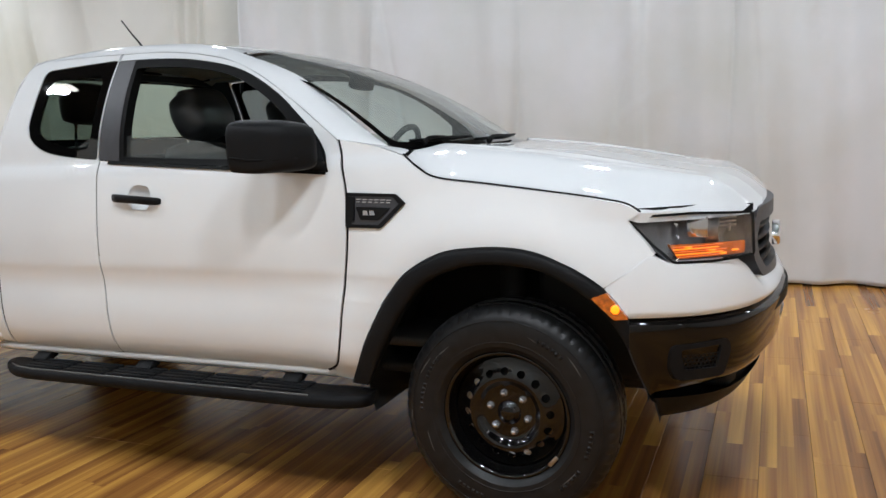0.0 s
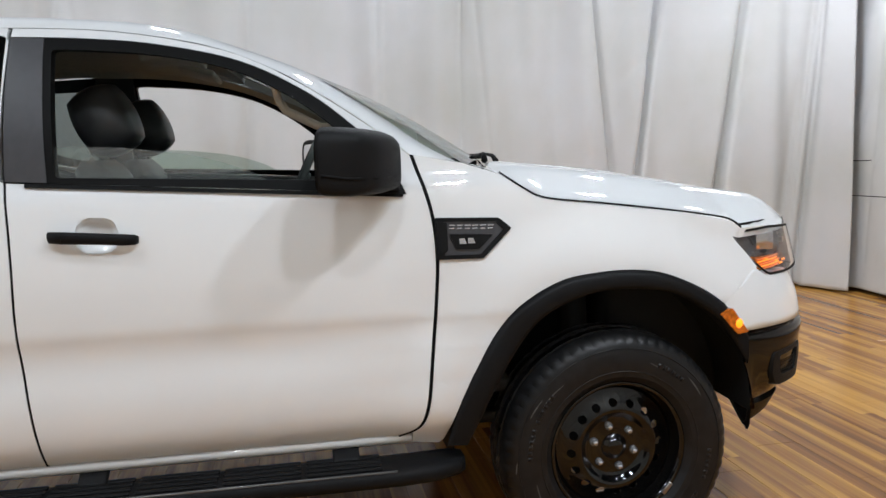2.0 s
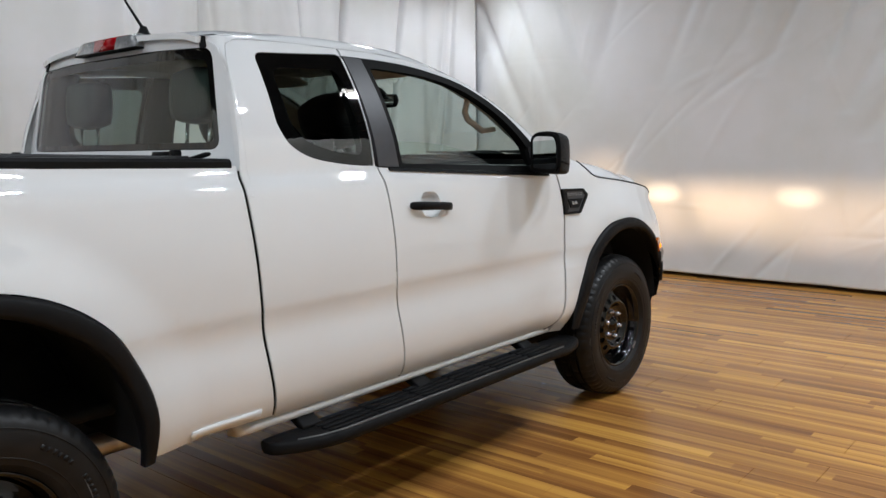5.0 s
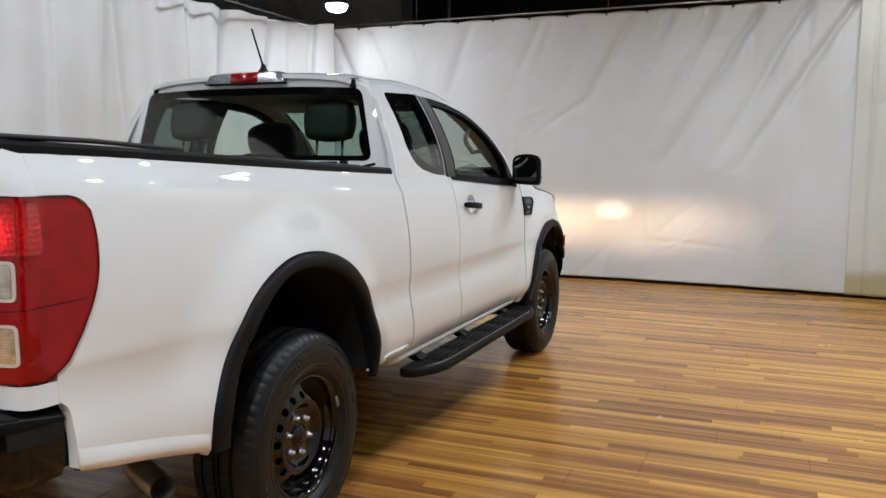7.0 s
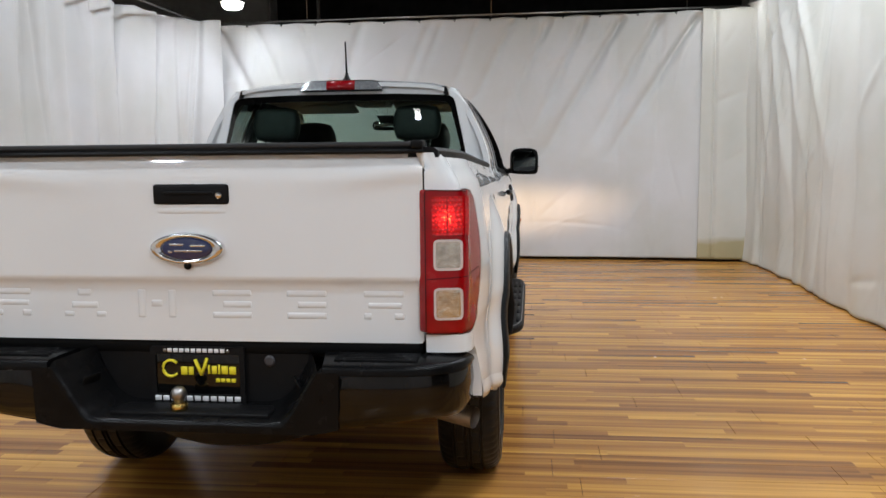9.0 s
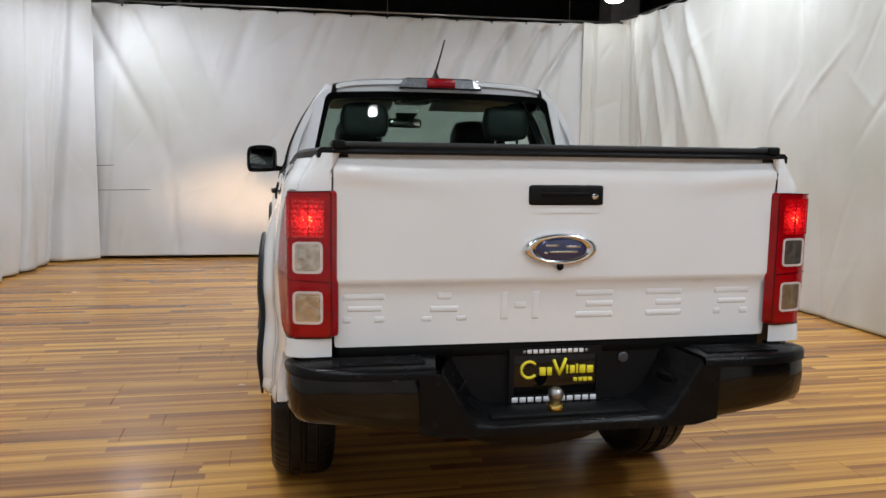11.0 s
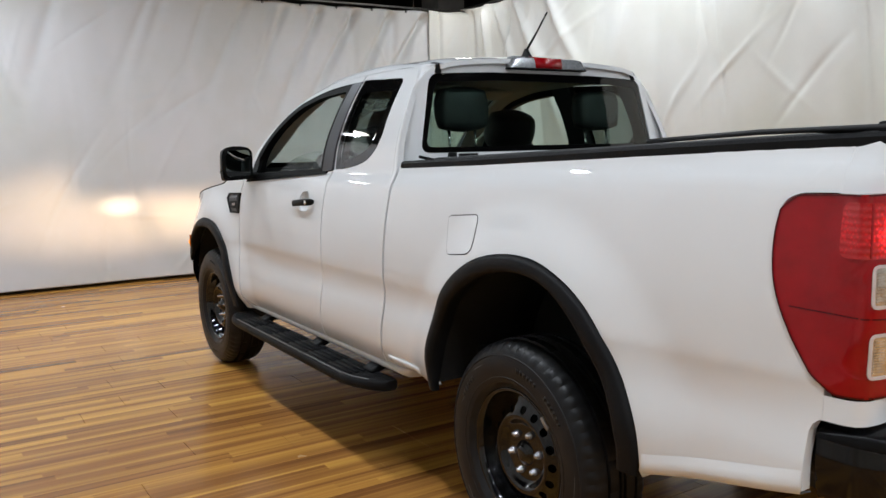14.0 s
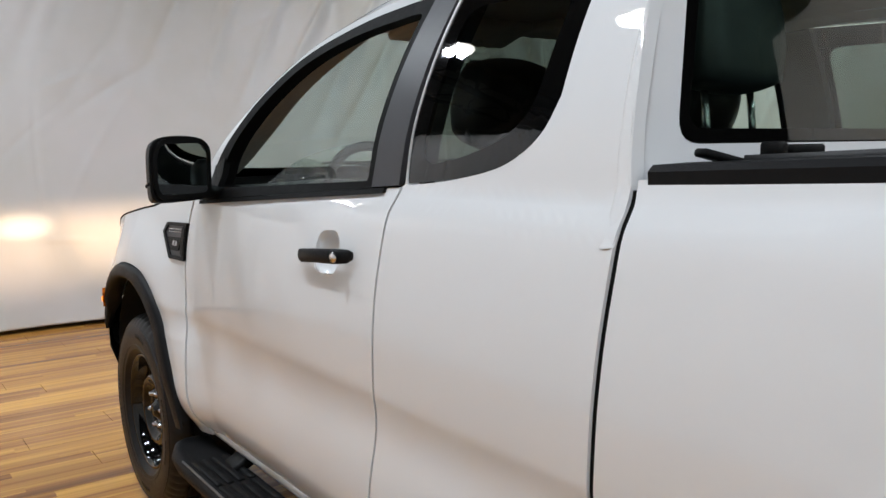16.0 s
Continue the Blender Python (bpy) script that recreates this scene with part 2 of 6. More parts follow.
def wood_material():
    """Glossy laminate printed as three strips a board, each strip in lengths of its own tone, with long grain."""
    m, n, l, b = shader("striped_laminate")

    def math_node(op, a, c, third=None):
        q = n.new("ShaderNodeMath")
        q.operation = op
        for i, v in enumerate((a, c, third)):
            if v is None:
                continue
            if isinstance(v, (int, float)):
                q.inputs[i].default_value = v
            else:
                l.new(v, q.inputs[i])
        return q.outputs[0]

    def random_of(x, y):
        c, w = n.new("ShaderNodeCombineXYZ"), n.new("ShaderNodeTexWhiteNoise")
        w.noise_dimensions = "2D"
        l.new(x, c.inputs[0])
        if y is not None:
            l.new(y, c.inputs[1])
        l.new(c.outputs[0], w.inputs["Vector"])
        return w.outputs["Value"]

    geo, sep = n.new("ShaderNodeNewGeometry"), n.new("ShaderNodeSeparateXYZ")
    l.new(geo.outputs["Position"], sep.inputs[0])
    x, y = sep.outputs[0], sep.outputs[1]
    row = math_node("FLOOR", math_node("DIVIDE", y, 0.197 / 3), 0.0)
    shift = random_of(row, None)
    piece = math_node("FLOOR", math_node("DIVIDE", math_node("MULTIPLY_ADD", shift, 1.3, x), 1.22), 0.0)
    tone = random_of(row, piece)
    comb = n.new("ShaderNodeCombineXYZ")
    l.new(math_node("MULTIPLY_ADD", tone, 31.0, x), comb.inputs[0])
    l.new(y, comb.inputs[1])
    l.new(math_node("MULTIPLY", tone, 17.0), comb.inputs[2])
    tones = []
    for sx, sy, det in ((0.34, 13.0, 2.5), (1.2, 95.0, 4.0)):
        mp, tx = n.new("ShaderNodeMapping"), n.new("ShaderNodeTexNoise")
        mp.inputs["Scale"].default_value = (sx, sy, 1)
        l.new(comb.outputs[0], mp.inputs[0])
        tx.inputs["Scale"].default_value, tx.inputs["Detail"].default_value = 1.0, det
        l.new(mp.outputs[0], tx.inputs["Vector"])
        tones.append(tx)
    grain = math_node("ADD", math_node("MULTIPLY", tones[0].outputs[0], 0.80), math_node("MULTIPLY", tones[1].outputs[0], 0.20))
    value = math_node("ADD", grain, math_node("MULTIPLY", tone, 0.20))
    ramp = n.new("ShaderNodeValToRGB")
    el = ramp.color_ramp.elements
    el[0].position, el[0].color = 0.36, (0.150, 0.060, 0.0185, 1)
    el[1].position, el[1].color = 0.82, (0.69, 0.365, 0.078, 1)
    for p, c in ((0.47, (0.245, 0.099, 0.028, 1)), (0.57, (0.355, 0.157, 0.039, 1)), (0.67, (0.495, 0.233, 0.050, 1))):
        el.new(p).color = c
    l.new(value, ramp.inputs[0])
    l.new(ramp.outputs[0], b.inputs["Base Color"])
    wear = n.new("ShaderNodeTexNoise")
    wear.inputs["Scale"].default_value, wear.inputs["Detail"].default_value = 3.0, 6
    l.new(geo.outputs["Position"], wear.inputs["Vector"])
    rr = n.new("ShaderNodeMapRange")
    rr.inputs[3].default_value, rr.inputs[4].default_value = 0.15, 0.32
    l.new(wear.outputs[0], rr.inputs[0])
    l.new(rr.outputs[0], b.inputs["Roughness"])
    bp = n.new("ShaderNodeBump")
    bp.inputs["Strength"].default_value, bp.inputs["Distance"].default_value = 0.06, 0.001
    l.new(tones[1].outputs[0], bp.inputs["Height"])
    l.new(bp.outputs[0], b.inputs["Normal"])
    setp(b, Specular_IOR_Level=0.3)
    return m


WOOD = wood_material()
CONCRETE = plain("grey_painted_block", (0.30, 0.29, 0.27), 0.85, spots=0.15, scale=6.0, bump=0.3, bscale=80)
ROOFDARK = plain("dark_roof_deck", (0.060, 0.054, 0.052), 0.9, spots=0.3, scale=4.0)
SUBFLOOR = plain("dark_joint_base", (0.03, 0.02, 0.012), 0.9)


# ---- mesh helpers ----
def part(name, bm, material, parent=None, label="", smooth=True, kind="", category="", group=""):
    me = bpy.data.meshes.new(name)
    bm.normal_update()
    for f in bm.faces:
        f.smooth = smooth
    bm.to_mesh(me)
    bm.free()
    me.materials.append(material)
    ob = new(name, me)
    ob.parent = parent
    return tagged(ob, label=label, kind=kind, category=category, group=group)


def thing(name, label, category, at=(0, 0, 0), group="", kind=""):
    ob = new(name)
    ob.location = at
    ob.empty_display_size = 0.2
    return tagged(ob, label=label, category=category, group=group, kind=kind)


def lerp(pts, t):
    """Piecewise-linear y over x in pts."""
    return float(np.interp(t, [p[0] for p in pts], [p[1] for p in pts]))


def curve(pts, n=6):
    """A smooth line through pts (Catmull-Rom), in any number of dimensions."""
    p = [np.array(q, float) for q in pts]
    out = []
    for i in range(len(p) - 1):
        a, b, c, d = p[max(i - 1, 0)], p[i], p[i + 1], p[min(i + 2, len(p) - 1)]
        for k in range(n):
            t = k / n
            out.append(0.5 * (2 * b + (c - a) * t + (2 * a - 5 * b + 4 * c - d) * t * t + (3 * b - a - 3 * c + d) * t ** 3))
    return [tuple(q) for q in out] + [tuple(p[-1])]


def fresh(pts, least=1e-4):
    out = []
    for q in pts:
        if not out or math.dist(q, out[-1]) > least:
            out.append(q)
    if math.dist(out[0], out[-1]) < least:
        out.pop()
    return out


def inset(pts, d):
    """The outline moved inwards by d."""
    pts = fresh(pts)
    area = sum(a[0] * b[1] - b[0] * a[1] for a, b in zip(pts, pts[1:] + pts[:1]))
    s = 1 if area > 0 else -1
    out = []
    for i, q in enumerate(pts):
        a, c = np.array(pts[i - 1]), np.array(pts[(i + 1) % len(pts)])
        u, v = np.array(q) - a, c - np.array(q)
        u, v = u / np.linalg.norm(u), v / np.linalg.norm(v)
        nu, nv = np.array((-u[1], u[0])) * s, np.array((-v[1], v[0])) * s
        m = nu + nv
        m = m / max(np.linalg.norm(m), 1e-6)
        out.append(tuple(np.array(q) + m * d / max(m @ nu, 0.35)))
    return out


def round_poly(pts, r, n=4):
    """Corners rounded with a radius of about r."""
    out = []
    for i, q in enumerate(pts):
        q, a, c = np.array(q), np.array(pts[i - 1]), np.array(pts[(i + 1) % len(pts)])
        ra, rc = min(r, 0.45 * np.linalg.norm(a - q)), min(r, 0.45 * np.linalg.norm(c - q))
        s, e = q + (a - q) / np.linalg.norm(a - q) * ra, q + (c - q) / np.linalg.norm(c - q) * rc
        for k in range(n + 1):
            t = k / n
            out.append(tuple((1 - t) ** 2 * s + 2 * t * (1 - t) * q + t * t * e))
    return fresh(out)


def panel(outline, fn, step=0.05, holes=(), flange=(0, 0, 0), out=(1, 0, 0), cuts=True):
    """A sheet cut to an outline (and holes) in its flat plane, finely divided, and laid on the surface fn(u, v); its rims turn in by flange."""
    bm = bmesh.new()
    edges = []
    for loop in (outline, *holes):
        loop = fresh(loop)
        vs = [bm.verts.new((u, v, 0)) for u, v in loop]
        edges += [bm.edges.new((a, b)) for a, b in zip(vs, vs[1:] + vs[:1])]
    bmesh.ops.triangle_fill(bm, use_beauty=True, use_dissolve=False, edges=edges, normal=(0, 0, 1))
    if cuts:
        for axis in (0, 1):
            lo, hi = min(v.co[axis] for v in bm.verts), max(v.co[axis] for v in bm.verts)
            for k in range(1, int((hi - lo) / step) + 1):
                co, no = [0, 0, 0], [0, 0, 0]
                co[axis], no[axis] = lo + k * step + 1e-4, 1
                bmesh.ops.bisect_plane(bm, geom=bm.verts[:] + bm.edges[:] + bm.faces[:], plane_co=co, plane_no=no)
    for v in bm.verts:
        v.co = fn(v.co.x, v.co.y)
    bm.normal_update()
    total = sum((f.normal * f.calc_area() for f in bm.faces), Vector())
    if total.dot(Vector(out)) < 0:
        bmesh.ops.reverse_faces(bm, faces=bm.faces[:])
    if any(flange):
        rim = [e for e in bm.edges if e.is_boundary]
        for e in rim:
            e.smooth = False
        made = bmesh.ops.extrude_edge_only(bm, edges=rim)["geom"]
        for v in made:
            if isinstance(v, bmesh.types.BMVert):
                v.co += Vector(flange)
    return bm


def mirrored(bm):
    other = bm.copy()
    for v in other.verts:
        v.co.x = -v.co.x
    bmesh.ops.reverse_faces(other, faces=other.faces[:])
    return other


def sided(name, bm, material, parents, label="", smooth=True):
    """The same part on the passenger's and, mirrored, the driver's side."""
    other = mirrored(bm)
    return part(name, bm, material, parents[0], label, smooth), part(name, other, material, parents[1], label, smooth)


def box(bm, lo, hi, bevel=0.0, seg=2, m=None):
    lo, hi = Vector(lo), Vector(hi)
    got = bmesh.ops.create_cube(bm, size=1)["verts"]
    for v in got:
        v.co = Vector([lo[i] + (v.co[i] + 0.5) * (hi[i] - lo[i]) for i in range(3)])
    if bevel:
        es = {e for v in got for e in v.link_edges}
        got = [g for g in bmesh.ops.bevel(bm, geom=list(es), offset=bevel, segments=seg, affect="EDGES", profile=0.6)["verts"]]
    if m is not None:
        for v in {*got}:
            v.co = m @ v.co
    return bm


def loft(rings, closed=True, caps=True):
    """A skin over rings of points, all with the same count."""
    bm = bmesh.new()
    rows = [[bm.verts.new(p) for p in r] for r in rings]
    for a, b in zip(rows, rows[1:]):
        k = len(a)
        for i in range(k if closed else k - 1):
            bm.faces.new((a[i], a[(i + 1) % k], b[(i + 1) % k], b[i]))
    if caps and closed:
        bm.faces.new(rows[0][::-1])
        bm.faces.new(rows[-1])
    bmesh.ops.recalc_face_normals(bm, faces=bm.faces[:])
    return bm


def tube(points, r, seg=10, caps=True):
    """A round bar along points; r: one radius or one for each point."""
    rings, pts = [], [Vector(p) for p in points]
    for i, p in enumerate(pts):
        d = (pts[min(i + 1, len(pts) - 1)] - pts[max(i - 1, 0)]).normalized()
        side = d.cross(Vector((0, 0, 1)))
        side = (side if side.length > 0.05 else d.cross(Vector((1, 0, 0)))).normalized()
        up = side.cross(d)
        rad = r[i] if isinstance(r, (list, tuple)) else r
        rings.append([p + rad * (math.cos(a) * side + math.sin(a) * up) for a in (2 * math.pi * k / seg for k in range(seg))])
    return loft(rings, True, caps)


def lathe(profile, seg=64, axis="x"):
    """A turned body from (radius, along) pairs about the axis."""
    rings = []
    for k in range(seg):
        a = 2 * math.pi * k / seg
        rings.append([(h, r * math.cos(a), r * math.sin(a)) if axis == "x" else (r * math.cos(a), r * math.sin(a), h) for r, h in profile])
    bm = bmesh.new()
    rows = [[bm.verts.new(p) for p in r] for r in rings]
    for i in range(seg):
        a, b = rows[i], rows[(i + 1) % seg]
        for j in range(len(a) - 1):
            bm.faces.new((a[j], b[j], b[j + 1], a[j + 1]))
    bmesh.ops.remove_doubles(bm, verts=bm.verts[:], dist=1e-5)
    bmesh.ops.recalc_face_normals(bm, faces=bm.faces[:])
    return bm


def moved(bm, m):
    bmesh.ops.transform(bm, matrix=m, verts=bm.verts[:])
    return bm


def joined(*many):
    bm = many[0]
    for other in many[1:]:
        me = bpy.data.meshes.new("tmp")
        other.to_mesh(me)
        bm.from_mesh(me)
        other.free()
        bpy.data.meshes.remove(me)
    return bm


def sharpen(bm, degrees=35):
    bm.normal_update()
    for e in bm.edges:
        if len(e.link_faces) == 2 and e.calc_face_angle(0) > radians(degrees):
            e.smooth = False
    return bm


# ---- the hall and the drapes ----
def drape(name, line, top, bottom, label, material, folds, seed, sag=0.0, slants=(), step=0.028, rows=56, creases=0):
    """A hung cloth along a line on the floor, with upright folds, slanting pulls, short creases and a scalloped top."""
    rnd = random.Random(seed)
    pts = curve(line, 12)
    run = [0.0]
    for a, b in zip(pts, pts[1:]):
        run.append(run[-1] + math.dist(a, b))
    total = run[-1]
    waves = [(rnd.uniform(0.15, 0.9) * folds, rnd.uniform(0, 6.3), rnd.uniform(5, 15)) for _ in range(5)]
    ridges = [(rnd.uniform(0, total), rnd.uniform(0.022, 0.075), rnd.choice((0.3, 0.5, 0.8, 1.3)) * folds * 1.6, rnd.uniform(-0.28, 0.28)) for _ in range(int(total * 2.2))]
    n = int(total / step)
    run_at = np.linspace(0, total, n + 1)
    px, py = [p[0] for p in pts], [p[1] for p in pts]
    x, y = np.interp(run_at, run, px), np.interp(run_at, run, py)
    dx = np.interp(np.minimum(run_at + 0.02, total), run, px) - np.interp(np.maximum(run_at - 0.02, 0), run, px)
    dy = np.interp(np.minimum(run_at + 0.02, total), run, py) - np.interp(np.maximum(run_at - 0.02, 0), run, py)
    size = np.hypot(dx, dy)
    nx, ny = (-dy / size)[:, None], (dx / size)[:, None]
    s, v = run_at[:, None], np.linspace(0, 1, rows + 1)[None, :]
    z = bottom + (top - bottom) * v - sag * (0.5 - 0.5 * np.cos(s / 0.45 * 2 * math.pi)) * np.maximum(0, v - 0.9) * 10
    off = sum(a * np.sin(f * s + p + 0.5 * v) for a, p, f in waves) * 0.4
    for c, w, a, lean in ridges:
        q = (s - c - lean * (1 - v) * 2) / w
        off = off + a * np.exp(-q * q) * (0.55 + 0.45 * np.sin(2.2 * v + c))
    for c, reach, w, a, low in slants:
        q = (s - (c + reach * (1 - v))) / (w * (1 + 1.6 * (1 - v)))
        rise = np.clip((v - low) / (1 - low), 0, 1) ** 0.7
        off = off + a * np.exp(-q * q) * rise * np.where(v < 0.97, 1, (1 - v) / 0.03)
    for _ in range(int(creases * total)):
        c, h, turn, reach, w = rnd.uniform(0, total), rnd.uniform(0.05, top - 0.1), rnd.gauss(1.1, 0.5), rnd.uniform(0.15, 0.6), rnd.uniform(0.012, 0.035)
        along = (s - c) * math.cos(turn) + (z - h) * math.sin(turn)
        across = -(s - c) * math.sin(turn) + (z - h) * math.cos(turn) + 0.10 * along * along
        off = off + rnd.choice((-1, 1)) * rnd.uniform(0.15, 0.5) * w * np.exp(-(across / w) ** 2 - (along / reach) ** 2)
    off = off + np.array([[0.034 * noise.noise((a * 1.3, b * 2.5, seed)) * (1 - 0.5 * b) + 0.010 * noise.noise((a * 4.0 + 1.2 * b, b * 5.0, seed + 9)) for b in v[0]] for a in run_at])
    place = np.stack((x[:, None] + nx * off, y[:, None] + ny * off, z + 0 * off), axis=-1).reshape(-1, 3)
    m = rows + 1
    faces = [(i * m + j, (i + 1) * m + j, (i + 1) * m + j + 1, i * m + j + 1) for i in range(n) for j in range(rows)]
    me = bpy.data.meshes.new(name)
    me.from_pydata(place.tolist(), [], faces)
    me.polygons.foreach_set("use_smooth", [True] * len(faces))
    me.materials.append(material)
    ob = tagged(new(name, me), label=label, category="curtain")
    so = ob.modifiers.new("hem", "SOLIDIFY")
    so.thickness, so.offset = 0.006, 0
    return ob


front_slants = tuple((6.44 - 0.455 * k, (-1.9, -1.6, -1.75, -1.45, -1.3, -1.5, -1.1, -1.2)[k], 0.046, (0.125, 0.10, 0.115, 0.092, 0.066, 0.060, 0.038, 0.026)[k], (0.40, 0.42, 0.42, 0.50, 0.60, 0.62, 0.7, 0.7)[k]) for k in range(8))
front_slants += tuple((6.32 - 0.455 * k, -0.55, 0.045, -0.036, 0.55) for k in range(5))
front_slants += ((0.25, 1.5, 0.05, 0.060, 0.30), (0.75, 1.4, 0.05, 0.050, 0.45), (1.35, 1.1, 0.05, 0.036, 0.6), (2.2, -1.0, 0.06, 0.034, 0.55), (3.1, -1.3, 0.05, 0.030, 0.6))
front_curtain = drape("front_curtain", [(-3.32, 3.86), (-2.0, 3.86), (0.0, 3.84), (1.8, 3.80), (3.19, 3.685)], 3.09, 0.035,
      "long white hanging drape with slanting creases behind the truck", CLOTH, 0.010, 3, 0.015, front_slants, 0.018, 160, 9)
drape("corner_curtain", [(3.13, 3.645), (3.45, 3.635), (3.80, 3.62)], 3.10, 0.03,
      "narrow off-white drape strip with a stained hem", CLOTH_STAINED, 0.03, 8, 0.02, (), 0.012, 90, 8)
side_slants = ((0.18, 0.25, 0.04, 0.07, 0.25), (0.42, 0.7, 0.045, -0.075, 0.25), (0.70, 1.2, 0.05, -0.07, 0.25), (1.05, 1.7, 0.06, -0.06, 0.30), (1.6, 2.0, 0.07, -0.05, 0.35), (3.2, -1.6, 0.14, -0.035, 0.10), (4.6, 1.5, 0.18, -0.035, 0.10), (6.2, -1.2, 0.16, -0.03, 0.15))
drape("side_curtain", [(3.68, 3.75), (3.74, 3.1), (3.76, 1.9), (3.72, 0.3), (3.80, -2.4), (3.95, -4.0), (4.1, -5.6)], 3.16, 0.012,
      "off-white hanging drape gathered in loose folds", CLOTH_WARM, 0.034, 11, 0.02, side_slants, 0.020, 110, 9)
drape("side_curtain", [(-3.55, -9.4), (-3.62, -7.0), (-3.64, -5.0), (-3.66, -4.0)], 3.14, 0.02,
      "white hanging drape bunched into deep upright folds", CLOTH_WARM, 0.12, 31, 0.03, (), 0.014, 60, 3)
drape("side_curtain", [(-3.53, -4.12), (-3.57, -3.9), (-3.61, -3.2), (-3.62, -1.5), (-3.62, 0.3), (-3.66, 1.8), (-3.52, 3.0), (-3.3, 3.6), (-2.98, 3.775)], 3.14, 0.02,
      "tall white hanging drape with soft upright folds", CLOTH, 0.075, 5, 0.02, (), 0.016, 90, 4)
# Never in view: added so the tailgate gets neutral bounced light.
drape("unseen_back_curtain", [(4.4, -9.4), (0.0, -9.5), (-3.7, -9.4)], 3.14, 0.02,
      "unseen white drape added to bounce light onto the tailgate", CLOTH, 0.03, 21, 0.05)



def outer_wall(name, lo, hi, material):
    bm = box(bmesh.new(), lo, hi, 0.01)
    return part(name, bm, material, None, "", False, "structure")


outer_wall("wall_north", (-12, 11.0, 0), (12, 11.3, 7), ROOFDARK)
outer_wall("wall_south", (-12, -12.3, 0), (12, -12, 7), ROOFDARK)
outer_wall("wall_east", (11.7, -12, 0), (12, 11.0, 7), ROOFDARK)
outer_wall("wall_west", (-6.3, -12, 0), (-6.0, 11.0, 7), CONCRETE)
outer_wall("wall_block", (-6.0, 5.9, 0), (-2.95, 6.2, 7), CONCRETE)
outer_wall("column", (3.95, 4.7, 0), (4.4, 5.15, 6.4), CONCRETE)
outer_wall("ceiling", (-12, -12, 6.4), (12, 11, 6.6), ROOFDARK)


# ---- the pickup truck: x across (passenger's side +), y ahead from the front axle, z up ----
truck = thing("pickup_truck", "white extended-cab pickup truck with black trim and steel wheels, parked", "truck")
FRONT_ARCH, REAR_ARCH = (-0.05, 0.46), (-3.27, 0.52)
CAB = [(0.40, 0.805), (0.465, 0.836), (0.50, 0.858), (0.52, 0.870), (0.54, 0.879), (0.57, 0.887), (0.60, 0.8905), (0.62, 0.8915), (0.64, 0.8915), (0.66, 0.8908), (0.68, 0.8895), (0.70, 0.8875), (0.72, 0.8850), (0.74, 0.8822), (0.76, 0.8798),
       (0.78, 0.8786), (0.80, 0.8788), (0.82, 0.8803), (0.84, 0.8830), (0.855, 0.8858), (0.87, 0.8868), (0.90, 0.8874), (0.95, 0.8868), (1.0, 0.8845), (1.08, 0.876), (1.16, 0.863), (1.21, 0.853), (1.24, 0.844), (1.265, 0.829), (1.29, 0.816), (1.35, 0.805),
       (1.40, 0.794), (1.45, 0.777), (1.50, 0.757), (1.55, 0.734), (1.60, 0.708), (1.65, 0.679), (1.70, 0.647), (1.735, 0.622), (1.80, 0.575)]
CABX = curve(CAB, 8)
NOSE = [(0.0, 0.0), (0.2, -0.006), (0.35, -0.030), (0.41, -0.046), (0.48, -0.066), (0.56, -0.104), (0.64, -0.160), (0.72, -0.232), (0.78, -0.305), (0.83, -0.42)]


def side_x(y, z):
    """Half-width of the body at a place on its flank."""
    zz = z
    if y < -2.36:
        zz = z - 0.075 * min(1, (-2.36 - y) / 2.0) * min(1, max(0, (z - 0.75) / 0.5))
    x = lerp(CABX, zz)
    if y > -1.0:
        k = min(1.0, (y + 1.0) / 0.35)
        x += k * (lerp([(0.56, 0.0), (0.66, -0.002), (0.765, 0.008), (0.84, 0.002), (0.9, 0.0)], z))
    if y < -2.36 and zz > 1.27:
        x -= 0.5 * (zz - 1.27) ** 1.4
    for (cy, cz), a, w in ((FRONT_ARCH, 0.032, 0.20), (REAR_ARCH, 0.040, 0.22)):
        r = math.hypot(y - cy, (z - cz))
        k = max(0.0, min(1.0, (0.72 - r) / w))
        x += a * k * k * (3 - 2 * k)
    x += lerp(NOSE, y) * lerp([(0.75, 0.2), (0.9, 0.45), (1.04, 1.0)], z)
    if y < -3.9:
        x -= lerp([(0.70, 0.032), (0.80, 0.045), (0.92, 0.07)], z) * min(1, (-3.9 - y) / 0.5) ** 2
    return x


def flank(y, z):
    return (side_x(y, z), y, z)


def flow_normals(objects):
    """Shade a pressed panel by the true slope of the flank, so that gloss runs cleanly over it."""
    e = 0.004
    for ob in objects:
        me = ob.data
        lean = []
        for v in me.vertices:
            x, y, z = v.co
            side = 1 if x > 0 else -1
            lean.append(Vector((side, -(side_x(y + e, z) - side_x(y - e, z)) / (2 * e), -(side_x(y, z + e) - side_x(y, z - e)) / (2 * e))).normalized())
        split = [Vector()] * len(me.loops)
        for f in me.polygons:
            for k in f.loop_indices:
                q = lean[me.loops[k].vertex_index]
                split[k] = q if q.dot(f.normal) > 0.6 else f.normal.copy()
        me.normals_split_custom_set(split)


def sheet_normals(ob, slope):
    """The same for a sheet whose slope is given by a function of the place."""
    me = ob.data
    split = [Vector()] * len(me.loops)
    for f in me.polygons:
        for k in f.loop_indices:
            q = slope(*me.vertices[me.loops[k].vertex_index].co)
            split[k] = q if q.dot(f.normal) > 0.6 else f.normal.copy()
    me.normals_split_custom_set(split)


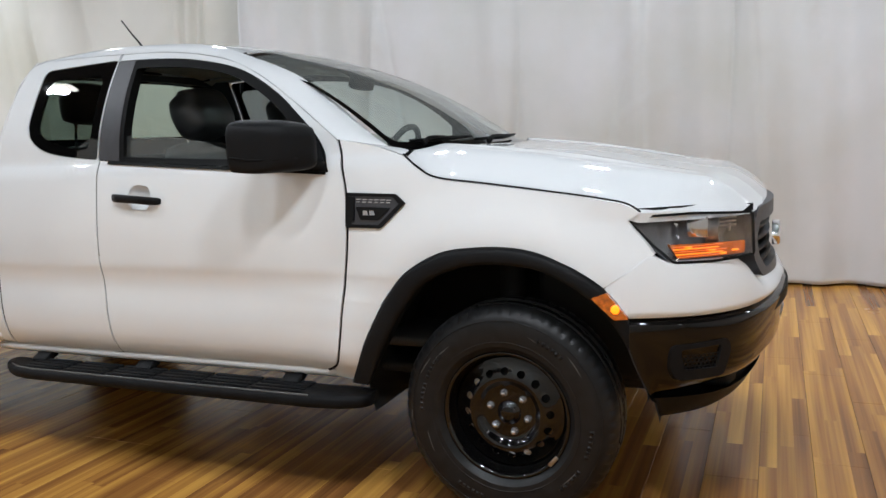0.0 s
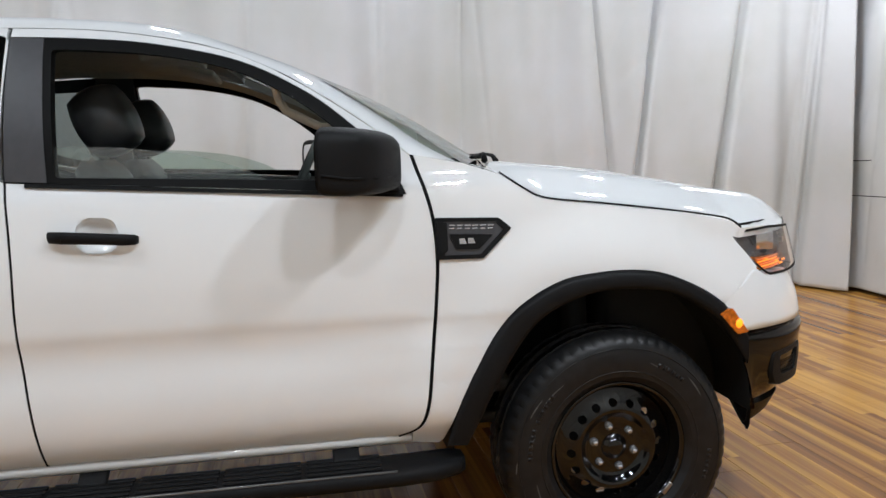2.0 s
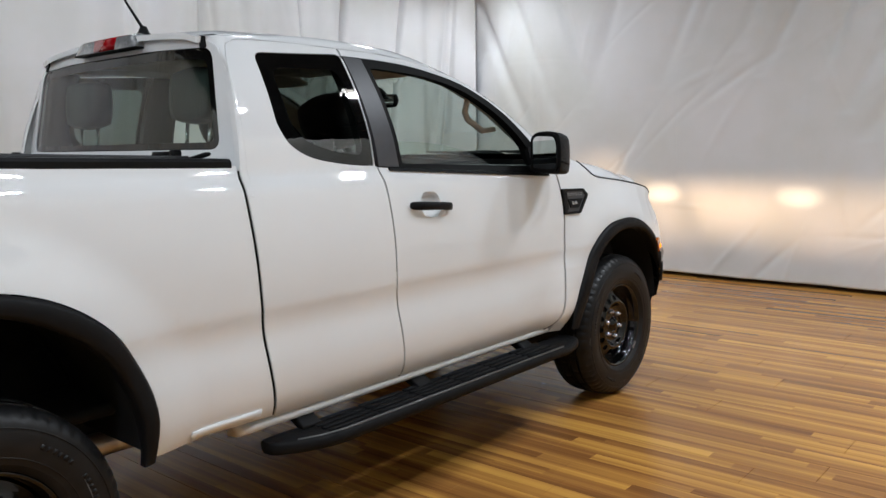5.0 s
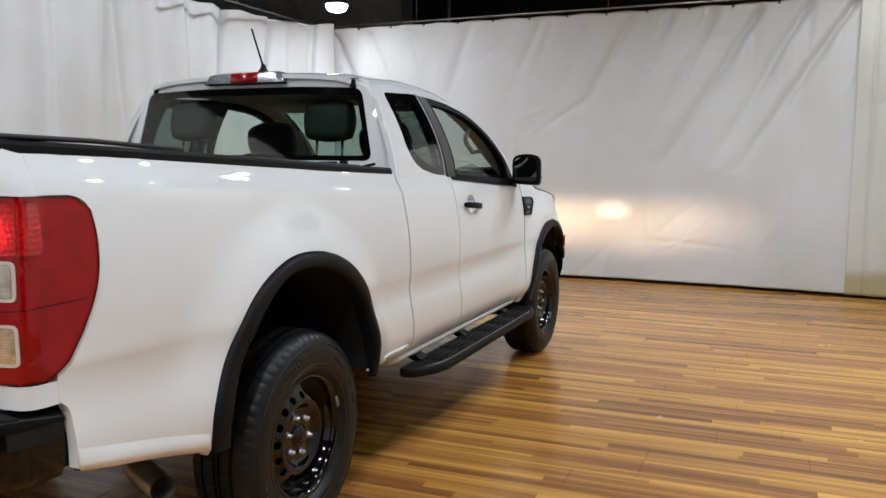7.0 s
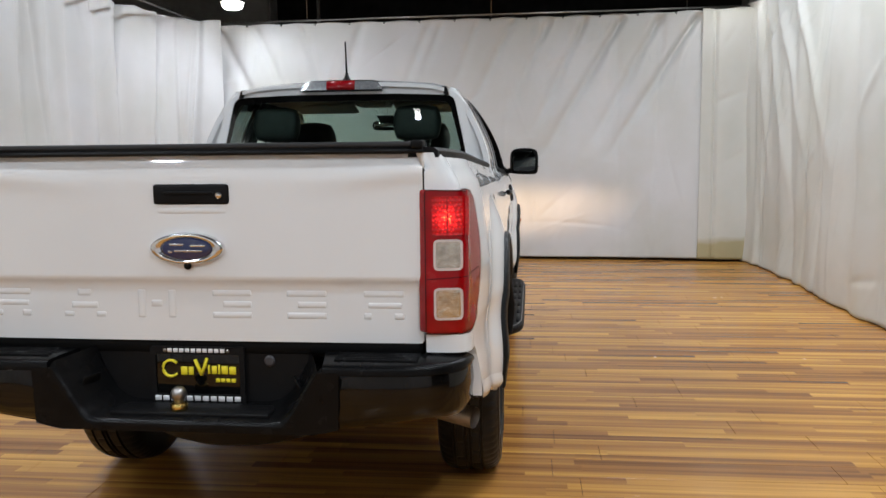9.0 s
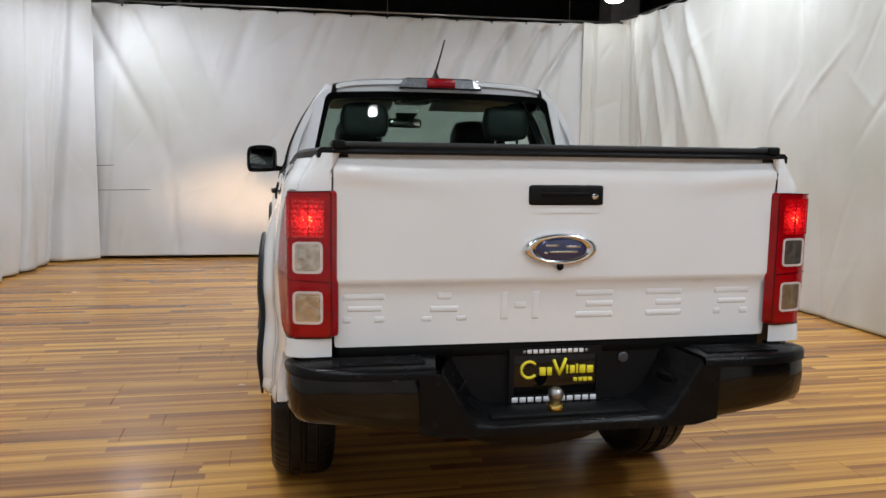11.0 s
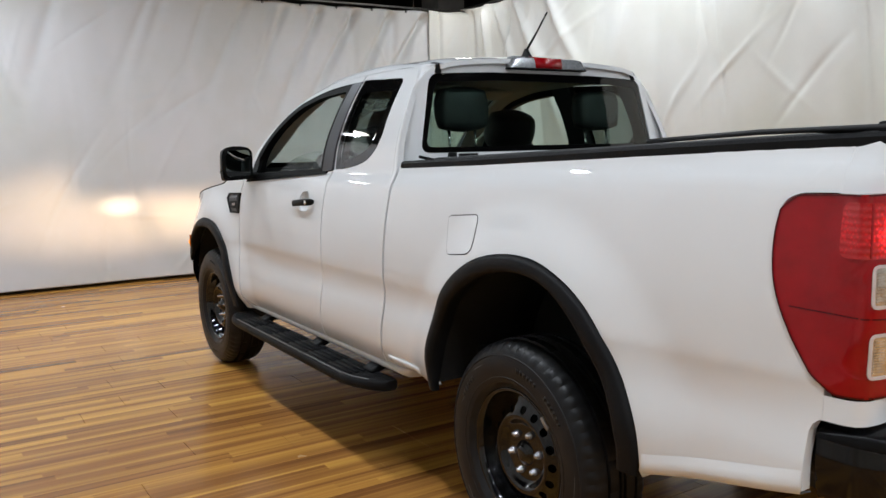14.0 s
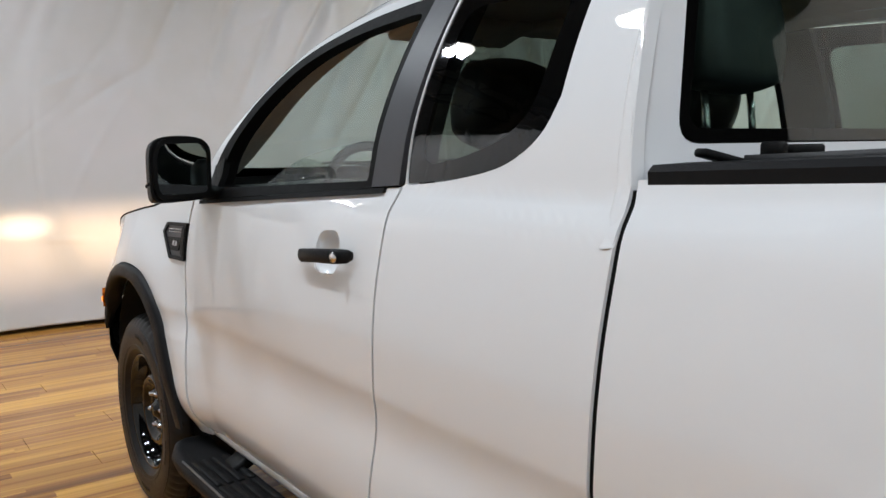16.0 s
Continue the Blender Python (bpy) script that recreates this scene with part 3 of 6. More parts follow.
sides = (truck, truck)
FLG = (-0.03, 0, 0)
door_front = curve([(-0.628, 1.335), (-0.598, 1.236), (-0.577, 1.142), (-0.570, 1.024), (-0.582, 0.864), (-0.598, 0.728), (-0.615, 0.590), (-0.642, 0.520), (-0.700, 0.487)], 5)
door_back = curve([(-1.752, 1.292), (-1.742, 1.196), (-1.736, 1.06), (-1.735, 0.87), (-1.722, 0.71), (-1.702, 0.54), (-1.697, 0.492)], 5)
door_top = curve([(-1.755, 1.735), (-1.54, 1.729), (-1.318, 1.700), (-1.115, 1.647), (-0.926, 1.549), (-0.737, 1.420), (-0.628, 1.335)], 6)
win_out = curve([(-1.757, 1.704), (-1.55, 1.698), (-1.35, 1.679), (-1.117, 1.626), (-0.93, 1.532), (-0.80, 1.430), (-0.705, 1.335), (-0.652, 1.222)], 6)
belt = [(-0.652, 1.222), (-1.15, 1.256), (-1.641, 1.285), (-1.752, 1.292)]
cup_out = round_poly([(-1.570, 1.160), (-1.556, 1.190), (-1.474, 1.186), (-1.456, 1.150), (-1.456, 1.105), (-1.476, 1.088), (-1.555, 1.092), (-1.572, 1.110)], 0.03, 5)
skin = panel(inset(door_front[::-1][::-1] + [(-0.72, 0.485), (-1.2, 0.487), (-1.697, 0.492)] + door_back[::-1] + belt[::-1][1:-1] + win_out[::-1] + door_top, 0.0025), flank, 0.03, holes=(cup_out,), flange=FLG)
doors = sided("front_door", skin, PAINT, sides, "white front door panel")
flow_normals(doors)
glass_hole = round_poly([(-1.622, 1.300), (-1.640, 1.664)] + [p for p in curve([(-1.60, 1.666), (-1.353, 1.648), (-1.136, 1.600), (-0.965, 1.513), (-0.85, 1.424), (-0.775, 1.345)], 4)] + [(-0.745, 1.262)], 0.012, 3)
frame_bm = panel(fresh(win_out + belt[1:3] + [(-1.655, 1.290), (-1.662, 1.700)]), lambda u, v: (side_x(u, v) + 0.004, u, v), 0.05, holes=(glass_hole,), flange=(-0.045, 0, 0))
sided("window_frame", frame_bm, SEAL, doors, "black rubber window surround")
pil = panel(inset([(-1.752, 1.292), (-1.641, 1.285), (-1.662, 1.702), (-1.757, 1.706)], 0.002), lambda u, v: (side_x(u, v) + 0.005, u, v), 0.05, flange=FLG)
sided("pillar_cover", pil, PILLAR, doors, "dark grey satin pillar cover")
low_pane = curve([(-1.63, 1.385), (-1.45, 1.378), (-1.25, 1.35), (-1.10, 1.302), (-1.00, 1.245)], 5) + [(-1.63, 1.285)]
pane = panel(low_pane, lambda u, v: (side_x(u, v) - 0.016, u, v), 0.06)
sided("window_pane", pane, VEILGLASS, doors, "half-lowered clear window pane")
sill = panel(round_poly([(-1.70, 1.288), (-0.66, 1.222), (-0.66, 1.212), (-1.70, 1.276)], 0.003, 2), lambda u, v: (side_x(u, v) + 0.008, u, v), 0.06, flange=(-0.02, 0, 0))
sided("belt_moulding", sill, SEAL, doors)

rear_edge = curve([(-2.268, 1.712), (-2.294, 1.650), (-2.332, 1.48), (-2.358, 1.30), (-2.361, 1.21), (-2.356, 1.098), (-2.346, 0.87), (-2.332, 0.706), (-2.312, 0.56), (-2.303, 0.495)], 5)
rear_top = curve([(-1.763, 1.735), (-1.97, 1.739), (-2.135, 1.736), (-2.225, 1.730), (-2.268, 1.712)], 5)
q_out = round_poly(curve([(-1.767, 1.294), (-1.915, 1.306), (-2.065, 1.334), (-2.150, 1.385), (-2.180, 1.45)], 6) + [(-2.172, 1.690), (-1.757, 1.712)], 0.035, 6)
q_in = round_poly([(-1.812, 1.333), (-1.93, 1.346), (-2.055, 1.380), (-2.118, 1.43), (-2.124, 1.640), (-1.812, 1.650)], 0.05, 6)
rskin = panel(inset([(-1.763, 1.735)] + rear_top[1:] + rear_edge[1:] + [(-2.0, 0.490), (-1.703, 0.492)] + [(y - 0.003, z) for y, z in door_back[::-1]] + [(-1.763, 1.297)], 0.002),
              flank, 0.03, holes=(q_out,), flange=FLG)
rdoors = sided("rear_door", rskin, PAINT, sides, "white rear-hinged half door")
flow_normals(rdoors)
qb = panel(inset(q_out, 0.003), lambda u, v: (side_x(u, v) - 0.003, u, v), 0.05, holes=(q_in,))
sided("glass_border", qb, FRIT, rdoors, "black edge of the quarter glass")
qg = panel(q_in, lambda u, v: (side_x(u, v) - 0.0035, u, v), 0.06)
sided("quarter_glass", qg, TINTGLASS, rdoors, "dark tinted quarter window")

# Black tubes added behind the door gaps to paint their shade.
for line, into in ((door_front, 0.003), (door_back, -0.0015)):
    sided("door_gap_backing", tube([(side_x(y, z) - 0.010, y + into, z) for y, z in line], 0.0065, 6), SEAL, doors)

# front wing, cut by the arch, the door, the bonnet line and the head lamp
arch_f = curve([(0.345, 0.835), (0.30, 0.868), (0.235, 0.905), (0.135, 0.946), (0.030, 0.963), (-0.090, 0.960), (-0.205, 0.940), (-0.325, 0.875), (-0.400, 0.795), (-0.452, 0.712), (-0.510, 0.600), (-0.560, 0.470)], 5)
hood_side = curve([(-0.360, 1.272), (-0.290, 1.222), (-0.222, 1.190), (-0.052, 1.168), (0.119, 1.145), (0.290, 1.119), (0.400, 1.096), (0.448, 1.066)], 5)
wing_out = [(-0.620, 1.338), (-0.47, 1.308)] + hood_side + [(0.415, 1.040), (0.430, 1.020), (0.47, 0.975), (0.497, 0.938)] + arch_f + [(-0.575, 0.455), (-0.66, 0.462)] + [(y + 0.006, z) for y, z in door_front[::-1][3:]]
wing = panel(inset(wing_out, 0.003), flank, 0.03, flange=FLG)
wings = sided("front_wing", wing, PAINT, sides, "white front wing with a wide arch")
flow_normals(wings)
sided("bonnet_gap", tube([Vector(flank(y, z)) + Vector((-0.0005, 0, 0.003)) for y, z in hood_side], 0.0034, 6), SEAL, wings)

# bedside
arch_r = curve([(-2.772, 0.510), (-2.752, 0.625), (-2.782, 0.756), (-2.864, 0.893), (-2.998, 0.992), (-3.16, 1.042), (-3.331, 1.050), (-3.464, 1.017), (-3.586, 0.948), (-3.682, 0.844), (-3.765, 0.715), (-3.800, 0.620), (-3.800, 0.520)], 5)
bed_top = [(-2.362, 1.318), (-3.0, 1.338), (-3.7, 1.366), (-4.272, 1.387)]
tail_cut = curve([(-4.262, 1.2755), (-4.185, 1.272), (-4.150, 1.245), (-4.143, 1.18), (-4.148, 1.10), (-4.167, 1.03), (-4.202, 0.955), (-4.245, 0.888), (-4.272, 0.861)], 4)
bed_out = bed_top + [(-4.272, 1.279)] + tail_cut + [(-4.272, 0.796), (-4.264, 0.786), (-4.252, 0.776), (-4.246, 0.760), (-4.244, 0.70), (-4.244, 0.622), (-4.05, 0.583), (-3.80, 0.530)] + arch_r[::-1] + [(-2.76, 0.510), (-2.5, 0.505), (-2.315, 0.505)] + [(y - 0.009, z) for y, z in rear_edge[::-1] if z < 1.30]
bed = panel(inset(bed_out, 0.003), flank, 0.03, flange=FLG)
bedsides = sided("bed_side", bed, PAINT, sides, "white cargo bed side")
flow_normals(bedsides)
rail_rings = []
for y in np.linspace(-2.385, -4.34, 24):
    zt, xo = lerp([(-4.34, 1.388), (-3.7, 1.366), (-3.0, 1.338), (-2.362, 1.318)], y), side_x(y, lerp([(-4.34, 1.388), (-3.7, 1.366), (-3.0, 1.338), (-2.362, 1.318)], y)) + 0.004
    rail_rings.append([(xo, y, zt - 0.012), (xo + 0.001, y, zt + 0.008), (xo - 0.010, y, zt + 0.018), (xo - 0.085, y, zt + 0.020), (xo - 0.09, y, zt - 0.02)])
sided("bed_rail_cap", sharpen(loft(rail_rings)), PLASTIC, bedsides, "black plastic bed rail cap")
fuel_cut = round_poly([(-2.830, 1.146), (-3.013, 1.160), (-3.026, 1.052), (-3.000, 1.030), (-2.860, 1.014), (-2.838, 1.030)], 0.022, 4)
part("fuel_flap", mirrored(panel(fuel_cut, lambda u, v: (side_x(u, v) + 0.0025, u, v), 0.05, flange=(-0.012, 0, 0))), PAINT, bedsides[1], "white fuel filler flap")
part("fuel_flap_gap", mirrored(panel(inset(fuel_cut, -0.0035), lambda u, v: (side_x(u, v) + 0.0008, u, v), 0.05, holes=(fuel_cut,))), SEAL, bedsides[1])

# rocker panels under the doors
rock = []
for y in np.linspace(-0.58, -2.42, 26):
    rock.append([(0.845, y, 0.488), (0.852, y, 0.478), (0.846, y, 0.462), (0.815, y, 0.447), (0.76, y, 0.440), (0.74, y, 0.50)])
sided("rocker_panel", loft(rock), PAINT, sides, "white sill beam below the doors")
lowb = [[(side_x(y, 0.55) + 0.002, y, 0.545), (side_x(y, 0.52) + 0.012, y, 0.530), (side_x(y, 0.51) + 0.006, y, 0.512), (0.80, y, 0.500)] for y in np.linspace(-2.37, -2.63, 8)]
sided("bed_lower_ledge", loft(lowb), PAINT, bedsides)
lip = []
for y in np.linspace(-3.815, -4.240, 14):
    zb = lerp([(-4.29, 0.630), (-4.05, 0.583), (-3.80, 0.530)], y)
    grow = 0.010 * min(1.0, (y + 4.30) / 0.15)
    lip.append([(side_x(y, zb + 0.05) + 0.0005, y, zb + 0.052), (side_x(y, zb + 0.03) + grow * 0.6, y, zb + 0.034), (side_x(y, zb + 0.02) + grow, y, zb + 0.018), (side_x(y, zb) + grow * 0.7, y, zb - 0.002), (side_x(y, zb) - 0.04, y, zb - 0.006)])
lipm = loft(lip, closed=False, caps=False)
lipm.normal_update()
if sum(f.normal.x for f in lipm.faces) < 0:
    bmesh.ops.reverse_faces(lipm, faces=lipm.faces[:])
sided("bed_lower_lip", lipm, PAINT, bedsides)


# roof, roof rails and screen pillars
def roof_z(x, y):
    c = lerp([(-2.36, 1.770), (-2.2, 1.796), (-1.9, 1.806), (-1.6, 1.798), (-1.38, 1.772), (-1.2, 1.733)], y)
    return c - 0.030 * (abs(x) / 0.57) ** 2.4 - 0.012 * max(0, abs(x) - 0.5) / 0.07


roof_out = [(-0.56, -2.325), (0.0, -2.345), (0.56, -2.325), (0.575, -1.9), (0.572, -1.5), (0.57, -1.30), (0.585, -1.165), (0.35, -1.225), (0.0, -1.255), (-0.35, -1.225), (-0.585, -1.165), (-0.57, -1.30), (-0.572, -1.5), (-0.575, -1.9)]
roof = panel(roof_out, lambda u, v: (u, v, roof_z(u, v)), 0.06, out=(0, 0, 1), flange=(0, 0, -0.02))
part("roof", roof, PAINT, truck, "white roof skin")
edge_out = curve([(side_x(y, z), y, z) for y, z in rear_top[::-1][::4] + door_top[6::5] + [(-0.628, 1.335)]], 4)
edge_in = curve([(0.562, -2.315, 1.742), (0.572, -1.9, 1.772), (0.571, -1.5, 1.762), (0.572, -1.30, 1.736), (0.588, -1.150, 1.690), (0.615, -0.90, 1.592), (0.650, -0.71, 1.468), (0.690, -0.566, 1.362), (0.735, -0.455, 1.300)], 6)


def resample(line, n):
    run = [0.0]
    for a, b in zip(line, line[1:]):
        run.append(run[-1] + math.dist(a, b))
    return [tuple(np.interp(run[-1] * k / n, run, [p[i] for p in line]) for i in range(3)) for k in range(n + 1)]


def strip(a, b, n=40, across=6, bulge=0.012, centre=(0, -1.6, 1.2)):
    bm, rows = bmesh.new(), []
    for p, q in zip(resample(a, n), resample(b, n)):
        row = []
        for k in range(across + 1):
            t = k / across
            m = Vector(p).lerp(Vector(q), t)
            d = (m - Vector((0, m.y, centre[2]))).normalized()
            row.append(bm.verts.new(m + d * bulge * math.sin(math.pi * t)))
        rows.append(row)
    for r, s in zip(rows, rows[1:]):
        for k in range(across):
            bm.faces.new((r[k], r[k + 1], s[k + 1], s[k]))
    bm.normal_update()
    if sum((f.normal.x for f in bm.faces)) < 0:
        bmesh.ops.reverse_faces(bm, faces=bm.faces[:])
    return bm


sided("roof_rail", strip(edge_out, edge_in, 40, 6, 0.006), PAINT, sides, "white roof rail running into the screen pillar")
# cab rear: corner pillars, lower panel, window
CABREAR = [(1.20, -2.396), (1.35, -2.375), (1.50, -2.353), (1.65, -2.331), (1.76, -2.314)]


def cab_rear(x, z):
    return (x, lerp(CABREAR, z) + 0.05 * (abs(x) / 0.75) ** 4, z)


def rear_half(z):
    return side_x(-2.33, z) - 0.012


outl = [(s * rear_half(z), z) for s, zs in ((1, (1.25, 1.35, 1.45, 1.55, 1.64, 1.70)), ) for z in zs] + [(0.56, 1.738), (0.3, 1.756), (0, 1.760), (-0.3, 1.756), (-0.56, 1.738)] + [(-rear_half(z), z) for z in (1.70, 1.64, 1.55, 1.45, 1.35, 1.25)]
rwin = round_poly([(-0.684, 1.366), (0.684, 1.366), (0.612, 1.700), (0.3, 1.712), (-0.3, 1.712), (-0.612, 1.700)], 0.045, 5)
rwin_in = round_poly([(-0.656, 1.390), (0.656, 1.390), (0.588, 1.664), (0.3, 1.676), (-0.3, 1.676), (-0.588, 1.664)], 0.035, 5)
part("cab_back", panel(outl, cab_rear, 0.05, holes=(rwin,), flange=(0, 0.02, 0), out=(0, -1, 0)), PAINT, truck, "white rear wall of the cab")
corner = strip(curve([(side_x(-2.30, z) - 0.001, lerp([(1.20, -2.362), (1.30, -2.358), (1.45, -2.338), (1.65, -2.295), (1.70, -2.275), (1.735, -2.25)], z), z) for z in (1.22, 1.30, 1.35, 1.45, 1.55, 1.65, 1.70, 1.735)], 4),
               curve([cab_rear(rear_half(z) - (0.0 if z < 1.66 else 0.03), z) for z in (1.22, 1.30, 1.35, 1.45, 1.55, 1.65, 1.70, 1.738)], 4), 24, 5, 0.010, (0, -1.6, 1.5))
sided("cab_corner", corner, PAINT, sides)
part("rear_glass_border", panel(inset(rwin, 0.003), lambda u, v: (cab_rear(u, v)[0], cab_rear(u, v)[1] + 0.004, v), 0.06, holes=(rwin_in,), out=(0, -1, 0)), FRIT, truck, "black edge of the rear window")
part("rear_window", panel(rwin_in, lambda u, v: (cab_rear(u, v)[0], cab_rear(u, v)[1] + 0.0045, v), 0.06, out=(0, -1, 0)), REARGLASS, truck, "green tinted rear window")
tabs = panel(round_poly([(0.560, 1.700), (0.588, 1.700), (0.574, 1.741), (0.545, 1.745)], 0.006, 2), lambda u, v: (u, cab_rear(u, v)[1] - 0.004, v), 0.02, out=(0, -1, 0), flange=(0, 0.05, 0.008))
sided("roof_drip_end", tabs, SEAL, sides, "black drip moulding end")


# windscreen and cowl
def screen(u, v):
    """u: across from -1 to 1; v: 0 at the foot, 1 at the head."""
    xf, xh = 0.735 * u, 0.585 * u
    foot = Vector((xf, -0.245 - 0.205 * u * u, 1.288 + 0.012 * u * u))
    head = Vector((xh, -1.262 + 0.10 * u * u, 1.745 - 0.055 * u * u))
    p = foot.lerp(head, v)
    p += Vector((0, 0.45, 0.9)) * (0.056 - 0.020 * u * u) * math.sin(math.pi * v)
    return p


wb = round_poly([(-0.955, 0.0), (0.955, 0.0), (0.955, 0.985), (-0.955, 0.985)], 0.03, 3)
wi = round_poly([(-0.955, 0.035), (0.955, 0.035), (0.955, 0.95), (-0.955, 0.95)], 0.05, 4)
part("windscreen", panel(wi, screen, 0.1, out=(0, 1, 1)), SCREENGLASS, truck, "clear green-tinged windscreen")
part("screen_border", panel(inset(wb, -0.04), screen, 0.1, holes=(wi,), out=(0, 1, 1)), FRIT, truck, "black windscreen border")
cowl = panel([(-0.70, -0.385), (-0.4, -0.27), (0, -0.20), (0.4, -0.27), (0.70, -0.385), (0.74, -0.46), (0.4, -0.31), (0, -0.26), (-0.4, -0.31), (-0.74, -0.46)], lambda u, v: (u, v, 1.283), 0.06, out=(0, 0, 1), flange=(0, 0, -0.05))
part("cowl_grille", cowl, PLASTIC, truck, "black plastic cowl below the windscreen")
for u0, u1 in ((0.90, 0.42), (0.42, -0.32)):
    on = [screen(u0 + (u1 - u0) * k / 8, 0.012 + 0.020 * k / 8) + Vector((0, 0.010, 0.016)) for k in range(9)]
    blade = tube(on, [0.005, 0.006, 0.007, 0.009, 0.010, 0.009, 0.007, 0.006, 0.004], 8)
    arm = tube([on[0] + Vector((-0.02, 0.05, -0.012)), on[1] + Vector((0, 0.036, 0.006)), on[2] + Vector((0, 0.026, 0.010)), on[4] + Vector((0, 0.004, 0.006))], [0.011, 0.008, 0.006, 0.005], 8)
    part("wiper", joined(arm, blade), SEAL, truck, "black windscreen wiper")


HOODEDGE = [(y, side_x(y, z) - 0.004) for y, z in hood_side]
HOODFRONT = [(0.0, 0.806), (0.3, 0.796), (0.565, 0.764), (0.633, 0.720), (0.703, 0.640), (0.757, 0.560), (0.800, 0.475), (0.84, 0.40)]


def hood_z(x, y):
    yy = y - 0.05 * (1 - (abs(x) / 0.8) ** 2) + 0.02
    mid = lerp(HOODMID, yy)
    edge = lerp([(-0.45, 1.285), (-0.36, 1.270), (-0.290, 1.224), (-0.222, 1.192), (-0.052, 1.170), (0.119, 1.147), (0.290, 1.121), (0.400, 1.098), (0.46, 1.072), (0.8, 1.058)], y)
    k = max(0.0, min(1.0, (lerp(HOODEDGE, y) - abs(x)) / 0.26))
    k = k * k * (3 - 2 * k)
    edge = min(edge, mid)
    ahead = lerp(HOODFRONT, abs(x)) - y
    f = 1 - (1 - min(1.0, max(0.0, ahead / 0.15))) ** 2.0
    rib = 0.008 * math.exp(-((abs(x) - 0.50 + 0.12 * y) / 0.045) ** 2)
    body = edge + (mid - edge) * k + rib * min(1, max(0, (0.6 - y) / 0.3)) + 0.006 * (1 - (x / 0.85) ** 2)
    return min(body, 1.063 + max(0.0, body - 1.063) * f)


HOODMID = curve([(-0.45, 1.298), (-0.30, 1.291), (-0.091, 1.270), (0.098, 1.245), (0.287, 1.213), (0.478, 1.180), (0.60, 1.160), (0.70, 1.146), (0.80, 1.136)], 5)
hood_out = [(-0.70, -0.378), (-0.4, -0.262), (0, -0.19), (0.4, -0.262), (0.70, -0.378), (0.75, -0.366)] + [(lerp(HOODEDGE, y), y) for y in (-0.352, -0.29, -0.222, -0.052, 0.119, 0.29, 0.40, 0.446)] + [(x, y) for x, y in HOODFRONT[::-1][1:]]
hood_out = hood_out + [(-x, y) for x, y in hood_out[::-1][1:-5]]
wing_top = strip([flank(y, z) for y, z in ((-0.628, 1.335), (-0.55, 1.322), (-0.47, 1.306), (-0.40, 1.286), (-0.358, 1.270))], [(0.735, -0.452, 1.302), (0.738, -0.43, 1.299), (0.742, -0.41, 1.296), (0.747, -0.385, 1.290), (0.756, -0.368, 1.286)], 16, 5, 0.004)
sided("wing_top", wing_top, PAINT, wings)
bonnet = part("bonnet", panel(inset(hood_out, 0.003), lambda u, v: (u, v, hood_z(u, v)), 0.045, out=(0, 0, 1), flange=(0, 0, -0.03)), PAINT, truck, "white bonnet with raised ribs")
sheet_normals(bonnet, lambda x, y, z: Vector((-(hood_z(x + 0.004, y) - hood_z(x - 0.004, y)) / 0.008, -(hood_z(x, y + 0.004) - hood_z(x, y - 0.004)) / 0.008, 1)).normalized())

# Black sheet added behind the cab-to-bed gap, its shade put into colour.
gap_fill = panel([(-2.29, 0.50), (-2.41, 0.50), (-2.43, 1.30), (-2.33, 1.30)], lambda u, v: (side_x(u, v) - 0.007, u, v), 0.03)
sided("bed_gap_backing", gap_fill, SEAL, sides)


# front end: bumper cover, black lower bumper, grille, lamps


PLAN = curve([(0.905, 0.345), (0.900, 0.42), (0.880, 0.50), (0.838, 0.60), (0.765, 0.695), (0.665, 0.765), (0.52, 0.815), (0.30, 0.852), (0.0, 0.870)], 4)


def nose_ring(shift, z0):
    """One level of the nose: the plan line pulled in or out, at height z0 (a number or a function of the place along it)."""
    out = []
    n = len(PLAN)
    for i, (x, y) in enumerate(PLAN):
        t = i / (n - 1)
        a, b = PLAN[max(i - 1, 0)], PLAN[min(i + 1, n - 1)]
        d = Vector((b[0] - a[0], b[1] - a[1], 0)).normalized()
        nrm = Vector((d.y, -d.x, 0))
        out.append(Vector((x, y, z0(t) if callable(z0) else z0)) - nrm * (shift(t) if callable(shift) else shift) * (-1))
    return out


def nose_skin(levels):
    rows = [nose_ring(s, z) for s, z in levels]
    rows = [[Vector((p.x, p.y, p.z)) for p in r] + [Vector((-p.x, p.y, p.z)) for p in r[::-1][1:]] for r in rows]
    bm = loft(rows, closed=False, caps=False)
    for v in bm.verts:
        v.co.y = max(v.co.y, lerp([(0.36, 0.50), (0.44, 0.495), (0.50, 0.472), (0.60, 0.432), (0.70, 0.398), (0.735, 0.400), (0.75, 0.418), (0.835, 0.348), (0.86, 0.35)], v.co.z))
    bm.normal_update()
    if sum(f.normal.y for f in bm.faces) < 0:
        bmesh.ops.reverse_faces(bm, faces=bm.faces[:])
    return bm


COVERTOP = [(0, 0.836), (0.125, 0.886), (0.24, 0.938), (0.31, 0.908), (0.375, 0.903), (0.62, 0.902), (0.70, 0.865), (0.78, 0.805), (1, 0.795)]
COVERIN = [(0, 0.0), (0.125, 0.020), (0.24, 0.034), (0.31, 0.036), (0.62, 0.042), (0.75, 0.045), (1, 0.045)]


def cover_level(f, inward=0.0, lift=0.0):
    """One level of the white cover, f from its lower edge to its lip."""
    return (lambda t: -lerp(COVERIN, t) * f ** 1.7 - inward, lambda t: 0.742 + 0.012 * t + f * (lerp(COVERTOP, t) - 0.742 - 0.012 * t) + lift)


